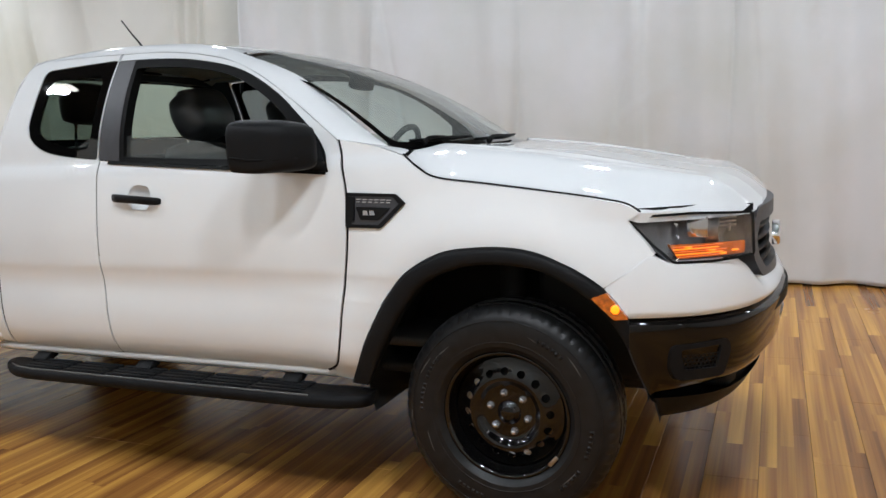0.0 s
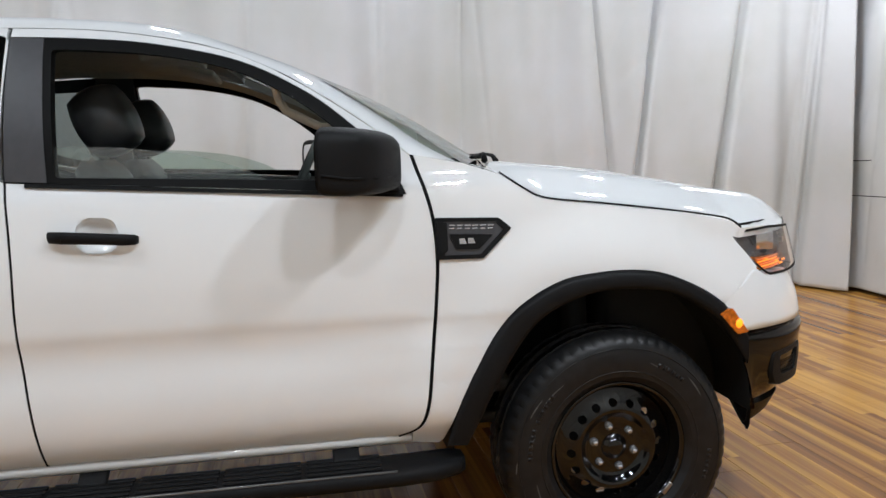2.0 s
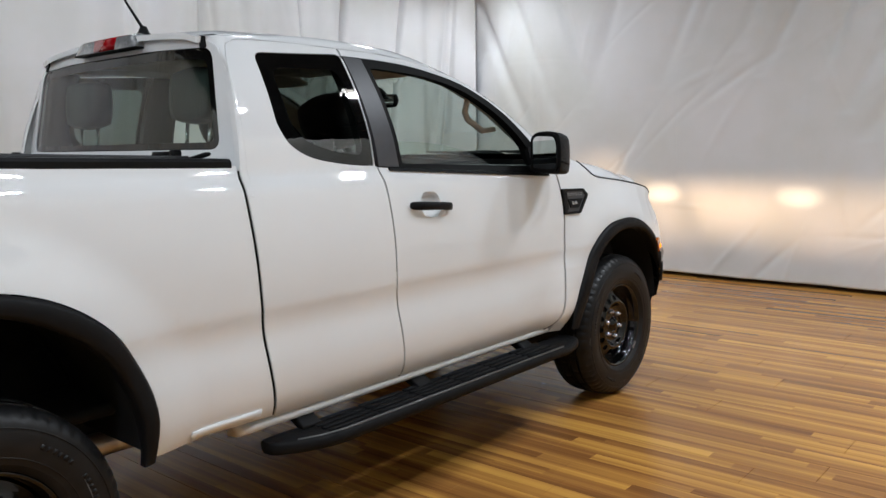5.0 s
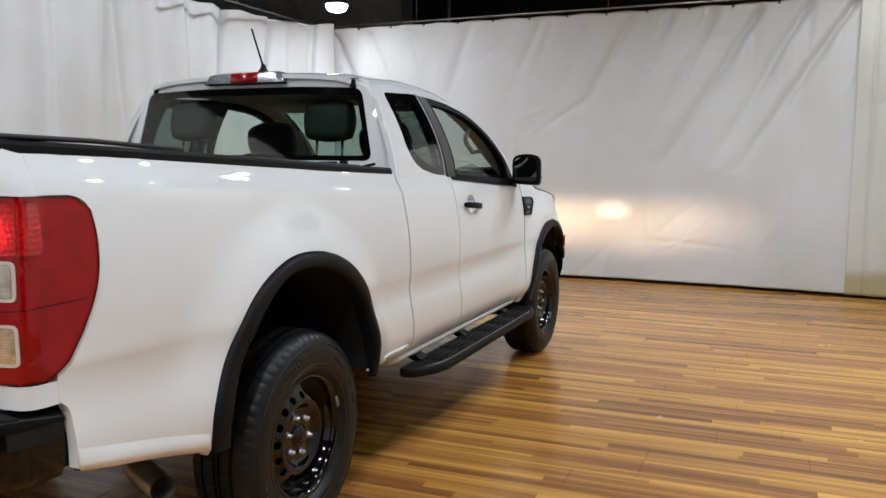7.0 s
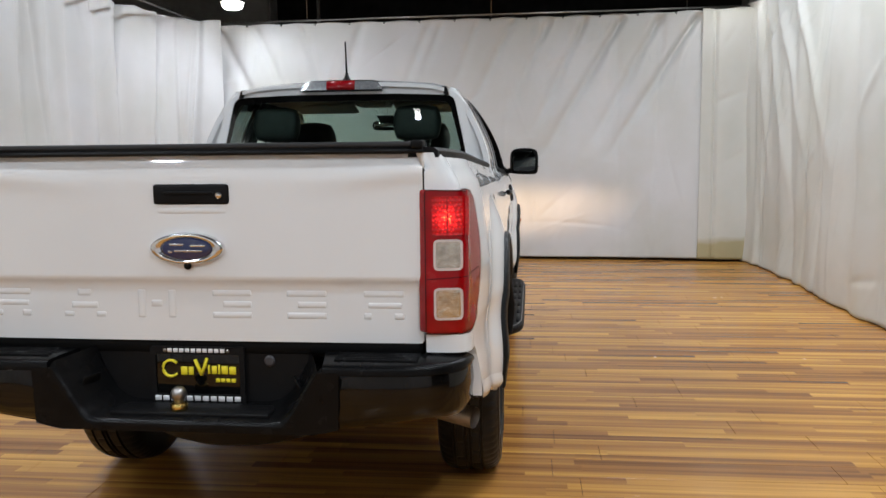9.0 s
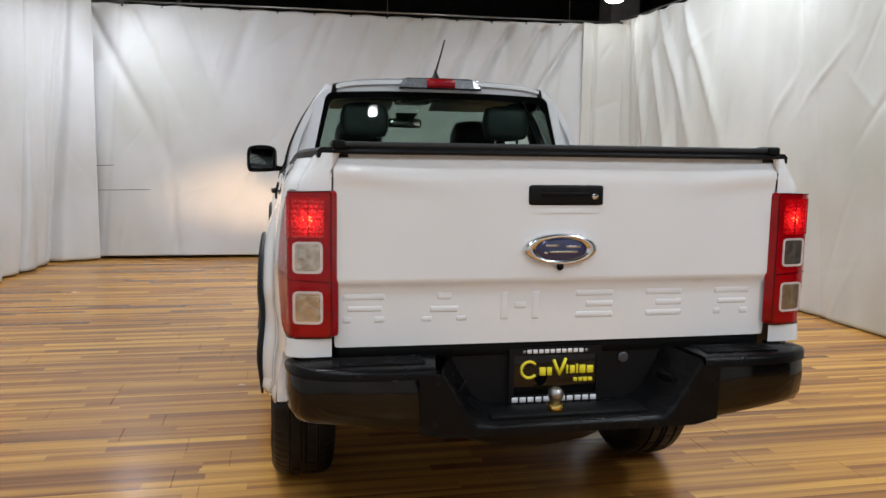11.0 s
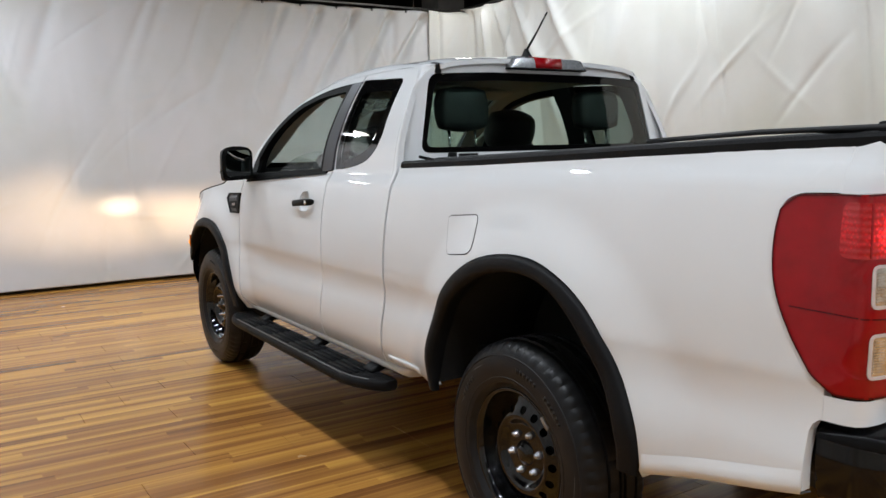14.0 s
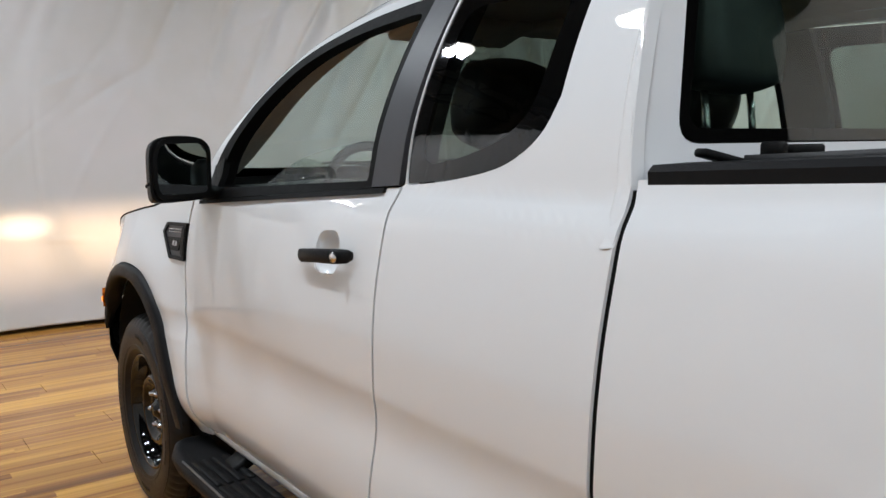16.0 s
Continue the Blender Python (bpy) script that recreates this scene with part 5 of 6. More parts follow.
part("lamp_base", box(bmesh.new(), (-0.226, -2.356, 1.727), (0.226, -2.29, 1.7345), 0.003, 1), SEAL, third)
aer = lathe([(0.0, 0.055), (0.010, 0.052), (0.018, 0.03), (0.034, 0.010), (0.042, 0.0)], 20, "z")
aerial = part("aerial_base", moved(aer, Matrix.Translation((0.0, -2.185, 1.788)) @ Matrix.Diagonal((0.7, 1.3, 1.0, 1))), PLASTIC, truck, "black fin-shaped aerial base")
part("aerial_mast", tube([(0.0, -2.19, 1.835), (0.012, -2.25, 1.91), (0.023, -2.311, 1.992)], [0.006, 0.0045, 0.004], 8), SEAL, aerial, "thin black aerial mast")


# wheels
def make_wheel():
    w = thing("wheel", "black steel wheel with a road tyre", "wheel")
    R, W = 0.382, 0.128
    seg = 240
    prof = [(0.215, 0.085), (0.225, 0.105), (0.245, 0.122), (0.285, 0.129), (0.320, 0.127), (0.343, 0.121), (0.356, 0.113), (0.367, 0.102), (0.3755, 0.086),
            (0.380, 0.062), (0.3725, 0.060), (0.3725, 0.050), (0.382, 0.048), (0.382, 0.016), (0.3725, 0.014), (0.3725, 0.004), (0.382, 0.002)]
    prof = prof + [(r, -h) for r, h in prof[::-1]]
    bm = bmesh.new()
    rows = []
    for k in range(seg):
        a = 2 * math.pi * k / seg
        row = []
        for r, h in prof:
            rr = r
            if 0.075 < abs(h) < 0.118 and r > 0.350 and k % 4 == 0:
                rr -= 0.0045
            if abs(h) < 0.05 and r > 0.38 and k % 10 == (2 if h > 0 else 7):
                rr -= 0.004
            row.append(bm.verts.new((h, rr * math.cos(a), rr * math.sin(a))))
        rows.append(row)
    for k in range(seg):
        a, b = rows[k], rows[(k + 1) % seg]
        for j in range(len(a) - 1):
            bm.faces.new((a[j], b[j], b[j + 1], a[j + 1]))
    bmesh.ops.recalc_face_normals(bm, faces=bm.faces[:])
    tyre = part("tyre", sharpen(bm, 30), RUBBER, w, "worn black road tyre with scuffed sidewall")
    ribs = joined(*[lathe([(r - 0.002, h - 0.002), (r - 0.001, h + 0.0015), (r + 0.001, h + 0.0015), (r + 0.002, h - 0.002)], 72) for r, h in ((0.262, 0.1255), (0.335, 0.1245))])
    part("sidewall_ridge", ribs, RUBBER, tyre)
    letters = bmesh.new()
    for a0 in (0.6, 1.0, 2.3, 3.6, 4.1, 5.3):
        for k in range(6):
            a = a0 + 0.06 * k
            box(letters, (-0.001, -0.005, -0.007), (0.0010, 0.005, 0.007), 0, 1, Matrix.Rotation(a, 4, "X") @ Matrix.Translation((0.1292, 0, 0.300)))
    part("sidewall_print", letters, RUBBER, tyre, kind="stuff")
    rub = random.Random(12)
    for a0 in (0.3, 0.9, 2.0, 2.25, 2.6, 2.9, 3.15, 4.4, 5.2):
        r, span, h = rub.uniform(0.285, 0.345), rub.uniform(0.10, 0.32), rub.uniform(0.0010, 0.0022)
        rows_ = []
        for k in range(9):
            a, fade = a0 + span * k / 8, math.sin(math.pi * (k + 0.4) / 8.8)
            rr = r + 0.006 * k / 8
            x0 = lerp([(0.245, 0.122), (0.285, 0.129), (0.320, 0.127), (0.345, 0.121), (0.360, 0.112)], rr) + 0.0012
            rows_.append([(x0, (rr + q * h * fade) * math.cos(a), (rr + q * h * fade) * math.sin(a)) for q in (-1, 1)])
        part("sidewall_scuff", loft(rows_, False, False), SCUFF, tyre)
    barrel = lathe([(0.222, 0.098), (0.226, 0.104), (0.220, 0.108), (0.212, 0.104), (0.206, 0.085), (0.200, 0.060), (0.188, 0.045), (0.185, 0.0), (0.195, -0.09), (0.215, -0.10)], 72)
    rim = part("rim", barrel, GLOSSBLACK, w, "gloss black steel rim")
    DISH = curve([(0.0, 0.064), (0.050, 0.064), (0.088, 0.061), (0.100, 0.066), (0.116, 0.082), (0.126, 0.085), (0.136, 0.082), (0.150, 0.074), (0.164, 0.066), (0.180, 0.059), (0.192, 0.056)], 4)
    at = lambda r, a: (lerp(DISH, r), r * math.cos(a), r * math.sin(a))
    disc = joined(lathe([(r, lerp(DISH, r)) for r in (0.0, 0.03, 0.05, 0.07, 0.088, 0.094, 0.100, 0.106, 0.111, 0.116, 0.121, 0.126, 0.130)], 64), lathe([(r, lerp(DISH, r)) for r in (0.166, 0.173, 0.180, 0.192)], 64))
    half = math.pi / 16
    for k in range(16):
        a0 = 2 * math.pi * (k + 0.5) / 16
        edge = [(0.130, half * q) for q in (-1, -0.5, 0, 0.5, 1)] + [(0.130 + 0.036 * q, half) for q in (0.25, 0.5, 0.75)] + [(0.166, half * q) for q in (1, 0.5, 0, -0.5, -1)] + [(0.130 + 0.036 * q, -half) for q in (0.75, 0.5, 0.25)]
        hole, deep = [], []
        for r, q in edge:
            d = Vector((r - 0.148, q * 0.148)).normalized()
            hole.append((0.148 + 0.0135 * d.x, 0.0140 * d.y / 0.148))
        rings = [[at(r, a0 + q) for r, q in edge], [at(0.5 * (r + r2), a0 + 0.5 * (q + q2)) for (r, q), (r2, q2) in zip(edge, hole)], [at(r, a0 + q) for r, q in hole], [(p[0] - 0.008, p[1] * 1.005, p[2] * 1.005) for p in (at(r, a0 + q) for r, q in hole)]]
        disc = joined(disc, loft(rings, True, False))
    bmesh.ops.remove_doubles(disc, verts=disc.verts[:], dist=2e-4)
    bmesh.ops.recalc_face_normals(disc, faces=disc.faces[:])
    disc = sharpen(disc, 40)
    part("wheel_disc", disc, GLOSSBLACK, rim, "dished black steel disc with round vents")
    cap = lathe([(0.0, 0.084), (0.020, 0.084), (0.026, 0.080), (0.030, 0.074), (0.040, 0.070), (0.044, 0.062)], 32)
    part("hub_cap", cap, GLOSSBLACK, rim, "small black hub cap")
    for k in range(6):
        a = 2 * math.pi * k / 6 + math.pi / 6 * 0 + math.pi / 2
        nut = lathe([(0.0, 0.082), (0.006, 0.081), (0.0090, 0.077), (0.0102, 0.070), (0.0135, 0.067), (0.0135, 0.058)], 12)
        part("lug_nut", moved(nut, Matrix.Translation((0, 0.0695 * math.cos(a), 0.0695 * math.sin(a)))), SILVER, rim, "bright steel lug nut")
    wt = box(bmesh.new(), (0.104, -0.022, -0.007), (0.112, 0.022, 0.007), 0.003, 2, Matrix.Rotation(radians(215), 4, "X") @ Matrix.Translation((0, 0, 0.2165)))
    part("balance_weight", wt, STEEL, rim, "grey clip-on balance weight")
    drum = lathe([(0.0, 0.04), (0.14, 0.04), (0.15, 0.03), (0.15, -0.06), (0.0, -0.06)], 32)
    part("brake_disc", drum, DARK, w)
    return w


wheel = make_wheel()
wheel.parent = truck
for ob in [wheel]:
    ob.matrix_basis = pose(0.775, 0.0, 0.381, 14)
tagged(wheel, label="black steel front wheel with a road tyre")
spots = [(pose(0.775, -3.22, 0.381, 75), ""), (pose(-0.775, 0.0, 0.381, 40, 0, 180), ""), (pose(-0.775, -3.22, 0.381, 100, 0, 180), "")]
for m, _ in spots:
    copy_thing(wheel, m)
wheel["category"] = "wheel"

# running boards
boards = []
for s in (1, -1):
    rb = part("running_board", bmesh.new(), BOARD, truck, "black plastic running board with ribbed pads")
    boards.append(rb)
SECT = [(-0.080, 0.014), (-0.074, 0.026), (-0.05, 0.030), (0.050, 0.030), (0.066, 0.026), (0.076, 0.014), (0.080, -0.004), (0.074, -0.024), (0.05, -0.034), (-0.05, -0.034), (-0.076, -0.015)]
rings = []
for y, xs, k in ((-0.505, 0.872, 0.50), (-0.53, 0.880, 0.80), (-0.60, 0.898, 0.95), (-0.70, 0.908, 1.0), (-1.4, 0.910, 1.0), (-2.12, 0.909, 1.0), (-2.20, 0.900, 0.92), (-2.27, 0.882, 0.75), (-2.325, 0.862, 0.52), (-2.34, 0.856, 0.36)):
    rings.append([(xs + px * k, y, 0.400 + 0.85 * pz * (0.6 + 0.4 * k)) for px, pz in SECT])
bm = sharpen(loft(rings), 60)
other = mirrored(bm)
bm.to_mesh(boards[0].data)
other.to_mesh(boards[1].data)
bm.free(), other.free()
for rb in boards:
    rb.data.polygons.foreach_set("use_smooth", [True] * len(rb.data.polygons))
for y in np.arange(-0.78, -2.0, -0.235):
    pad = bmesh.new()
    for dx, w in ((-0.055, 0.022), (-0.022, 0.022), (0.011, 0.022), (0.044, 0.018)):
        box(pad, (0.910 + dx - w / 2, y - 0.20, 0.424), (0.910 + dx + w / 2, y + 0.02, 0.4325), 0.003, 1)
    sided("step_pad", pad, BOARD, boards, "ribbed rubber tread pad")
# Thin light tube paints in the gleam of the board's outer bevel.
sided("edge_highlight", tube([(0.975, -0.72, 0.4235), (0.9765, -1.4, 0.4235), (0.975, -2.10, 0.4235), (0.958, -2.19, 0.4225), (0.925, -2.265, 0.421)], 0.0035, 6), STEPEDGE, boards, "light grey line painting the highlight on the step's outer edge")
for y in (-0.86, -1.58, -2.16):
    br = box(bmesh.new(), (-0.045, -0.04, -0.014), (0.045, 0.04, 0.010), 0.008, 2, Matrix.Translation((0.838, y, 0.447)) @ pose(0, 0, 0, 0, 28, 0))
    arm = loft([[(0.70, y - 0.03, 0.52), (0.70, y + 0.03, 0.52), (0.70, y + 0.03, 0.49), (0.70, y - 0.03, 0.49)], [(0.80, y - 0.03, 0.475), (0.80, y + 0.03, 0.475), (0.80, y + 0.03, 0.435), (0.80, y - 0.03, 0.435)], [(0.93, y - 0.03, 0.385), (0.93, y + 0.03, 0.385), (0.93, y + 0.03, 0.372), (0.93, y - 0.03, 0.372)]])
    sided("board_bracket", joined(arm, br), PLASTIC, boards, "black bracket")

# door mirrors and handles, wing vents
MS = [(-1.0, -0.050), (-1.0, 0.0), (-0.96, 0.062), (-0.72, 0.088), (0.0, 0.096), (0.72, 0.087), (0.97, 0.055), (1.0, -0.02), (0.95, -0.072), (0.65, -0.088), (-0.6, -0.086), (-0.93, -0.075)]
MSEC = curve(MS + MS[:1], 3)[:-1]
MIN, MOUT = Vector((0.886, -0.846, 0)), Vector((1.078, -0.912, 0))
MFRONT = curve([(0.0, 0.862, -0.645), (0.3, 0.915, -0.674), (0.62, 0.985, -0.718), (0.85, 1.042, -0.773), (1.0, 1.070, -0.83)], 4)
MN = Vector((-0.319, -0.948, 0))


def mirror_at(u, z, s):
    """u: 0 at the door to 1 outside; s: 0 at the glass to 1 at the nose."""
    f = MIN.lerp(MOUT, u)
    g = Vector((np.interp(u, [p[0] for p in MFRONT], [p[1] for p in MFRONT]), np.interp(u, [p[0] for p in MFRONT], [p[2] for p in MFRONT]), 0))
    p = f.lerp(g, s)
    return Vector((p.x, p.y, 1.322 + z - 0.012 * s))


rings = []
for s_, k in ((0.0, 0.93), (-0.03, 0.985), (0.06, 1.0), (0.3, 1.0), (0.55, 0.985), (0.75, 0.94), (0.88, 0.85), (0.96, 0.70), (1.0, 0.45)):
    rings.append([mirror_at(0.5 + 0.5 * a * k, b * k, s_) for a, b in MSEC])
mirrors = sided("door_mirror", loft(rings, True, True), PLASTIC, doors, "large black plastic door mirror")
seam = [mirror_at(1.0 - 0.008, -0.034, s_) + Vector((0.0015, 0.001, 0)) for s_ in (0.08, 0.3, 0.55)] + [mirror_at(u, -0.036, s_) for u, s_ in ((0.97, 0.78), (0.9, 0.9), (0.75, 0.955), (0.5, 0.97))]
sided("mirror_seam", tube(seam, 0.0042, 8), SEAL, mirrors)
mg = round_poly([(-0.085, -0.068), (-0.088, 0.062), (-0.06, 0.078), (0.068, 0.074), (0.086, 0.04), (0.086, -0.05), (0.070, -0.072)], 0.02, 4)
MC, ME = (MIN + MOUT) / 2, (MOUT - MIN).normalized()


def face_at(u, v, off):
    p = MC + ME * u + MN * off
    return (p.x, p.y, 1.322 + v)


sided("mirror_glass", panel(mg, lambda u, v: face_at(u, v, 0.008), 0.05, out=(0, -1, 0)), MIRROR, mirrors, "mirror glass")
sided("mirror_bezel", panel(inset(mg, -0.010), lambda u, v: face_at(u, v, 0.010), 0.05, holes=(inset(mg, 0.003),), out=(0, -1, 0), flange=(0.004, 0.014, 0)), SEAL, mirrors)
foot = loft([[(0.815, -0.79, 1.262), (0.815, -0.66, 1.252), (0.815, -0.66, 1.224), (0.815, -0.79, 1.228)], [(0.86, -0.80, 1.272), (0.86, -0.67, 1.262), (0.86, -0.67, 1.232), (0.86, -0.80, 1.236)], [(0.92, -0.84, 1.285), (0.92, -0.73, 1.280), (0.92, -0.73, 1.238), (0.92, -0.84, 1.240)]])
sided("mirror_arm", foot, PLASTIC, mirrors)
sail = panel(round_poly([(-0.76, 1.235), (-0.655, 1.222), (-0.705, 1.330), (-0.775, 1.355)], 0.008, 2), lambda u, v: (side_x(u, v) + 0.009, u, v), 0.04, flange=(-0.02, 0, 0))
sided("mirror_sail", sail, PLASTIC, doors, "black mirror mounting triangle")
hx = side_x(-1.52, 1.13)
grip = loft([[(hx + o + t * math.cos(a) * 0.5, y, z + t * math.sin(a)) for a in (2 * math.pi * k / 10 for k in range(10))] for y, z, o, t in ((-1.640, 1.142, 0.006, 0.010), (-1.634, 1.141, 0.016, 0.016), (-1.60, 1.139, 0.026, 0.0175), (-1.52, 1.134, 0.030, 0.0165), (-1.44, 1.127, 0.026, 0.0165), (-1.412, 1.125, 0.016, 0.015), (-1.404, 1.124, 0.004, 0.010))])
handles = sided("door_handle", grip, PLASTIC, doors, "black pull handle")
sided("handle_joint", tube([(hx + 0.036, -1.598, 1.155), (hx + 0.041, -1.598, 1.139), (hx + 0.036, -1.598, 1.124)], 0.0014, 6), SEAL, handles)


def cup_at(u, v):
    e = min(1.0, math.hypot((u + 1.514) / 0.060, (v - 1.138) / 0.053))
    return (side_x(u, v) - 0.030 * math.sqrt(max(0.0, 1 - e * e)) - 0.001, u, v)


sided("handle_cup", panel(cup_out, cup_at, 0.008), PAINT, doors, "white dished recess behind the handle")
part("door_lock", moved(lathe([(0, 0.004), (0.011, 0.004), (0.012, 0.0)], 16), Matrix.Translation((-hx - 0.040, -1.622, 1.140)) @ pose(0, 0, 0, 0, 0, 180)), CHROME, handles[1], "round door lock")
vo = round_poly([(-0.570, 1.147), (-0.375, 1.140), (-0.338, 1.108), (-0.430, 1.022), (-0.570, 1.024)], 0.006, 3)
vi = inset([(-0.545, 1.135), (-0.385, 1.130), (-0.362, 1.106), (-0.438, 1.034), (-0.545, 1.036)], 0.0)
vents = sided("wing_vent", panel(vo, lambda u, v: (side_x(u, v) + 0.008, u, v), 0.04, holes=(vi,), flange=(-0.015, 0, 0)), PLASTIC, sides, "black wing vent plate with silver lettering bars")
sided("vent_field", panel(vi, lambda u, v: (side_x(u, v) + 0.003, u, v), 0.04), PILLAR, vents)
sided("vent_step", panel(round_poly([(-0.53, 1.098), (-0.395, 1.092), (-0.44, 1.050), (-0.51, 1.052)], 0.006, 2), lambda u, v: (side_x(u, v) + 0.008, u, v), 0.04, flange=(-0.006, 0, 0)), PLASTIC, vents)
sided("vent_slat", panel(round_poly([(-0.565, 1.135), (-0.535, 1.133), (-0.535, 1.050), (-0.548, 1.040), (-0.565, 1.040)], 0.004, 2), lambda u, v: (side_x(u, v) + 0.010, u, v), 0.04, flange=(-0.01, 0, 0)), PLASTIC, vents)
for k in range(6):
    for z0, z1, w in ((1.1215, 1.125, 0.018), (1.1125, 1.116, 0.015)):
        a0 = -0.528 + 0.0235 * k
        sided("lettering_bar", panel([(a0, z0 - 0.0008 * k), (a0 + w, z0 - 0.0008 * k), (a0 + w, z1 - 0.0008 * k), (a0, z1 - 0.0008 * k)], lambda u, v: (side_x(u, v) + 0.0055, u, v), 0.04, cuts=False), SILVER, vents)
for k in range(2):
    sided("lettering_bar", panel([(-0.500 + 0.026 * k, 1.068), (-0.478 + 0.026 * k, 1.068), (-0.484 + 0.026 * k, 1.084), (-0.500 + 0.026 * k, 1.084)], lambda u, v: (side_x(u, v) + 0.0095, u, v), 0.04, cuts=False), SILVER, vents)

# rear bumper
bumper = part("rear_bumper", bmesh.new(), BUMPERPAINT, truck, "gloss black rear step bumper")
BP = [((0.425, -4.478), (0.40, -4.34), 0.572), ((0.55, -4.480), (0.55, -4.34), 0.590), ((0.66, -4.474), (0.66, -4.34), 0.604), ((0.735, -4.458), (0.70, -4.34), 0.610), ((0.795, -4.428), (0.73, -4.34), 0.608), ((0.830, -4.380), (0.75, -4.33), 0.605), ((0.844, -4.318), (0.76, -4.30), 0.602), ((0.848, -4.254), (0.765, -4.254), 0.602)]


def bumper_ring(s, k, rows):
    (x, y), (xi, yi), low = BP[k]
    a, b = Vector(BP[max(k - 1, 0)][0]), Vector(BP[min(k + 1, len(BP) - 1)][0])
    d = (b - a).normalized()
    nx, ny = -d.y * -1, -d.x
    out = []
    for inner, grow, z in rows:
        px, py = (xi, yi) if inner else (x + nx * grow, y + ny * grow)
        drop = (0.014 if k == len(BP) - 1 else 0.005 if k == len(BP) - 2 else 0.0) if z > 0.755 else 0.0
        out.append((s * px, py, low + z if z < 0.2 else z - drop))
    return out


FACE = ((1, 0, 0.750), (0, -0.004, 0.750), (0, 0.0, 0.735), (0, 0.004, 0.690), (0, -0.002, 0.030), (0, -0.016, 0.004), (0, -0.03, 0.0), (1, 0, 0.010))
rings = [bumper_ring(-1, k, FACE) for k in range(len(BP) - 1, -1, -1)]
rings += [[(s * 0.405, y, min(z, 0.586 - 0.002 * i)) for i, (_, y, z) in enumerate(bumper_ring(1, 0, FACE))] for s in (-1, 1)]
rings += [bumper_ring(1, k, FACE) for k in range(len(BP))]
allb = sharpen(loft(rings), 50)
allb.normal_update()
allb.to_mesh(bumper.data)
allb.free()
bumper.data.polygons.foreach_set("use_smooth", [True] * len(bumper.data.polygons))
for s in (1, -1):
    pad = part("bumper_step", sharpen(loft([bumper_ring(s, k, ((1, 0, 0.745), (0, 0.0, 0.745), (0, 0.006, 0.748), (0, 0.006, 0.766), (0, 0.001, 0.774), (0, -0.010, 0.779), (1, 0, 0.784))) for k in range(len(BP))]), 50), STEPPAD, bumper, "black ribbed bumper step pad")
    for k in range(5):
        gr = box(bmesh.new(), (min(s * 0.45, s * 0.70), -4.355 - 0.020 * k - 0.004, 0.779), (max(s * 0.45, s * 0.70), -4.355 - 0.020 * k + 0.004, 0.7865), 0.001, 1)
        part("step_rib", gr, STEPPAD, pad)
USHAPE = [(-0.405, 0.780), (-0.395, 0.755), (-0.318, 0.630), (-0.295, 0.611), (-0.26, 0.607), (0.26, 0.607), (0.295, 0.611), (0.318, 0.630), (0.395, 0.755), (0.405, 0.780)]
UBACK = [(-0.350, 0.790), (-0.338, 0.745), (-0.286, 0.655), (-0.255, 0.628), (-0.213, 0.618), (0.213, 0.618), (0.255, 0.628), (0.286, 0.655), (0.338, 0.745), (0.350, 0.790)]
ur, ub_ = [[p for p in resample([(x, 0, z) for x, z in q], 60)] for q in (USHAPE, UBACK)]
tray = loft([[(p[0], -4.330, p[2]) for p in ub_], [(p[0], -4.474, p[2] - 0.004) for p in ur], [(p[0] * 1.012, -4.487, p[2] - 0.012) for p in ur], [(p[0] * 1.02, -4.489, p[2] - 0.024) for p in ur]], False, False)
bmesh.ops.recalc_face_normals(tray, faces=tray.faces[:])
if sum(f.normal.z for f in tray.faces) < 0:
    bmesh.ops.reverse_faces(tray, faces=tray.faces[:])
part("bumper_tray", sharpen(tray, 50), STEPPAD, bumper, "black moulded step tray round the plate")
apron = [(-0.47, 0.584), (-0.39, 0.568), (0.39, 0.568), (0.47, 0.584), (0.475, 0.755), (0.410, 0.757), (0.322, 0.611), (0.298, 0.590), (-0.298, 0.590), (-0.322, 0.611), (-0.410, 0.757), (-0.475, 0.755)]
part("bumper_apron", panel(apron, lambda u, v: (u, -4.4885 + 0.05 * max(0, abs(u) - 0.43), v), 0.05, out=(0, -1, 0), flange=(0, 0.06, 0)), STEPPAD, bumper)
rec = panel(round_poly([(-0.255, 0.610), (0.255, 0.610), (0.30, 0.655), (0.37, 0.83), (-0.37, 0.83), (-0.30, 0.655)], 0.02, 4), lambda u, v: (u, -4.325, v), 0.1, out=(0, -1, 0), flange=(0, 0.03, 0))
part("plate_recess", rec, PLASTIC, bumper, "black number plate recess")
part("under_gate_panel", box(bmesh.new(), (-0.70, -4.33, 0.765), (0.70, -4.28, 0.82), 0.01, 1), SEAL, bumper)
part("step_tread", box(bmesh.new(), (-0.25, -4.455, 0.602), (0.25, -4.36, 0.6165), 0.003, 1), PLASTIC, bumper)
part("bumper_button", moved(lathe([(0, 0.004), (0.010, 0.005), (0.016, 0.004), (0.018, 0)], 18, "z"), look((0.218, -4.329, 0.748), (0.218, 0, 0.748))), PILLAR, bumper, "small round bumper plug")
for s in (1, -1):
    part("bumper_pocket", box(bmesh.new(), (-0.004, -0.032, -0.032), (0.004, 0.032, 0.032), 0.003, 1, Matrix.Translation((s * 0.335, -4.405, 0.690)) @ pose(0, 0, 0, 0, s * -31, s * 20)), SEAL, bumper)
plate = part("number_plate", box(bmesh.new(), (-0.162, -4.338, 0.622), (0.136, -4.332, 0.785), 0.004, 2), GLOSSBLACK, truck, "black dealer number plate with yellow and white print")
fr_o = [(-0.166, 0.612), (0.140, 0.612), (0.140, 0.792), (-0.166, 0.792)]
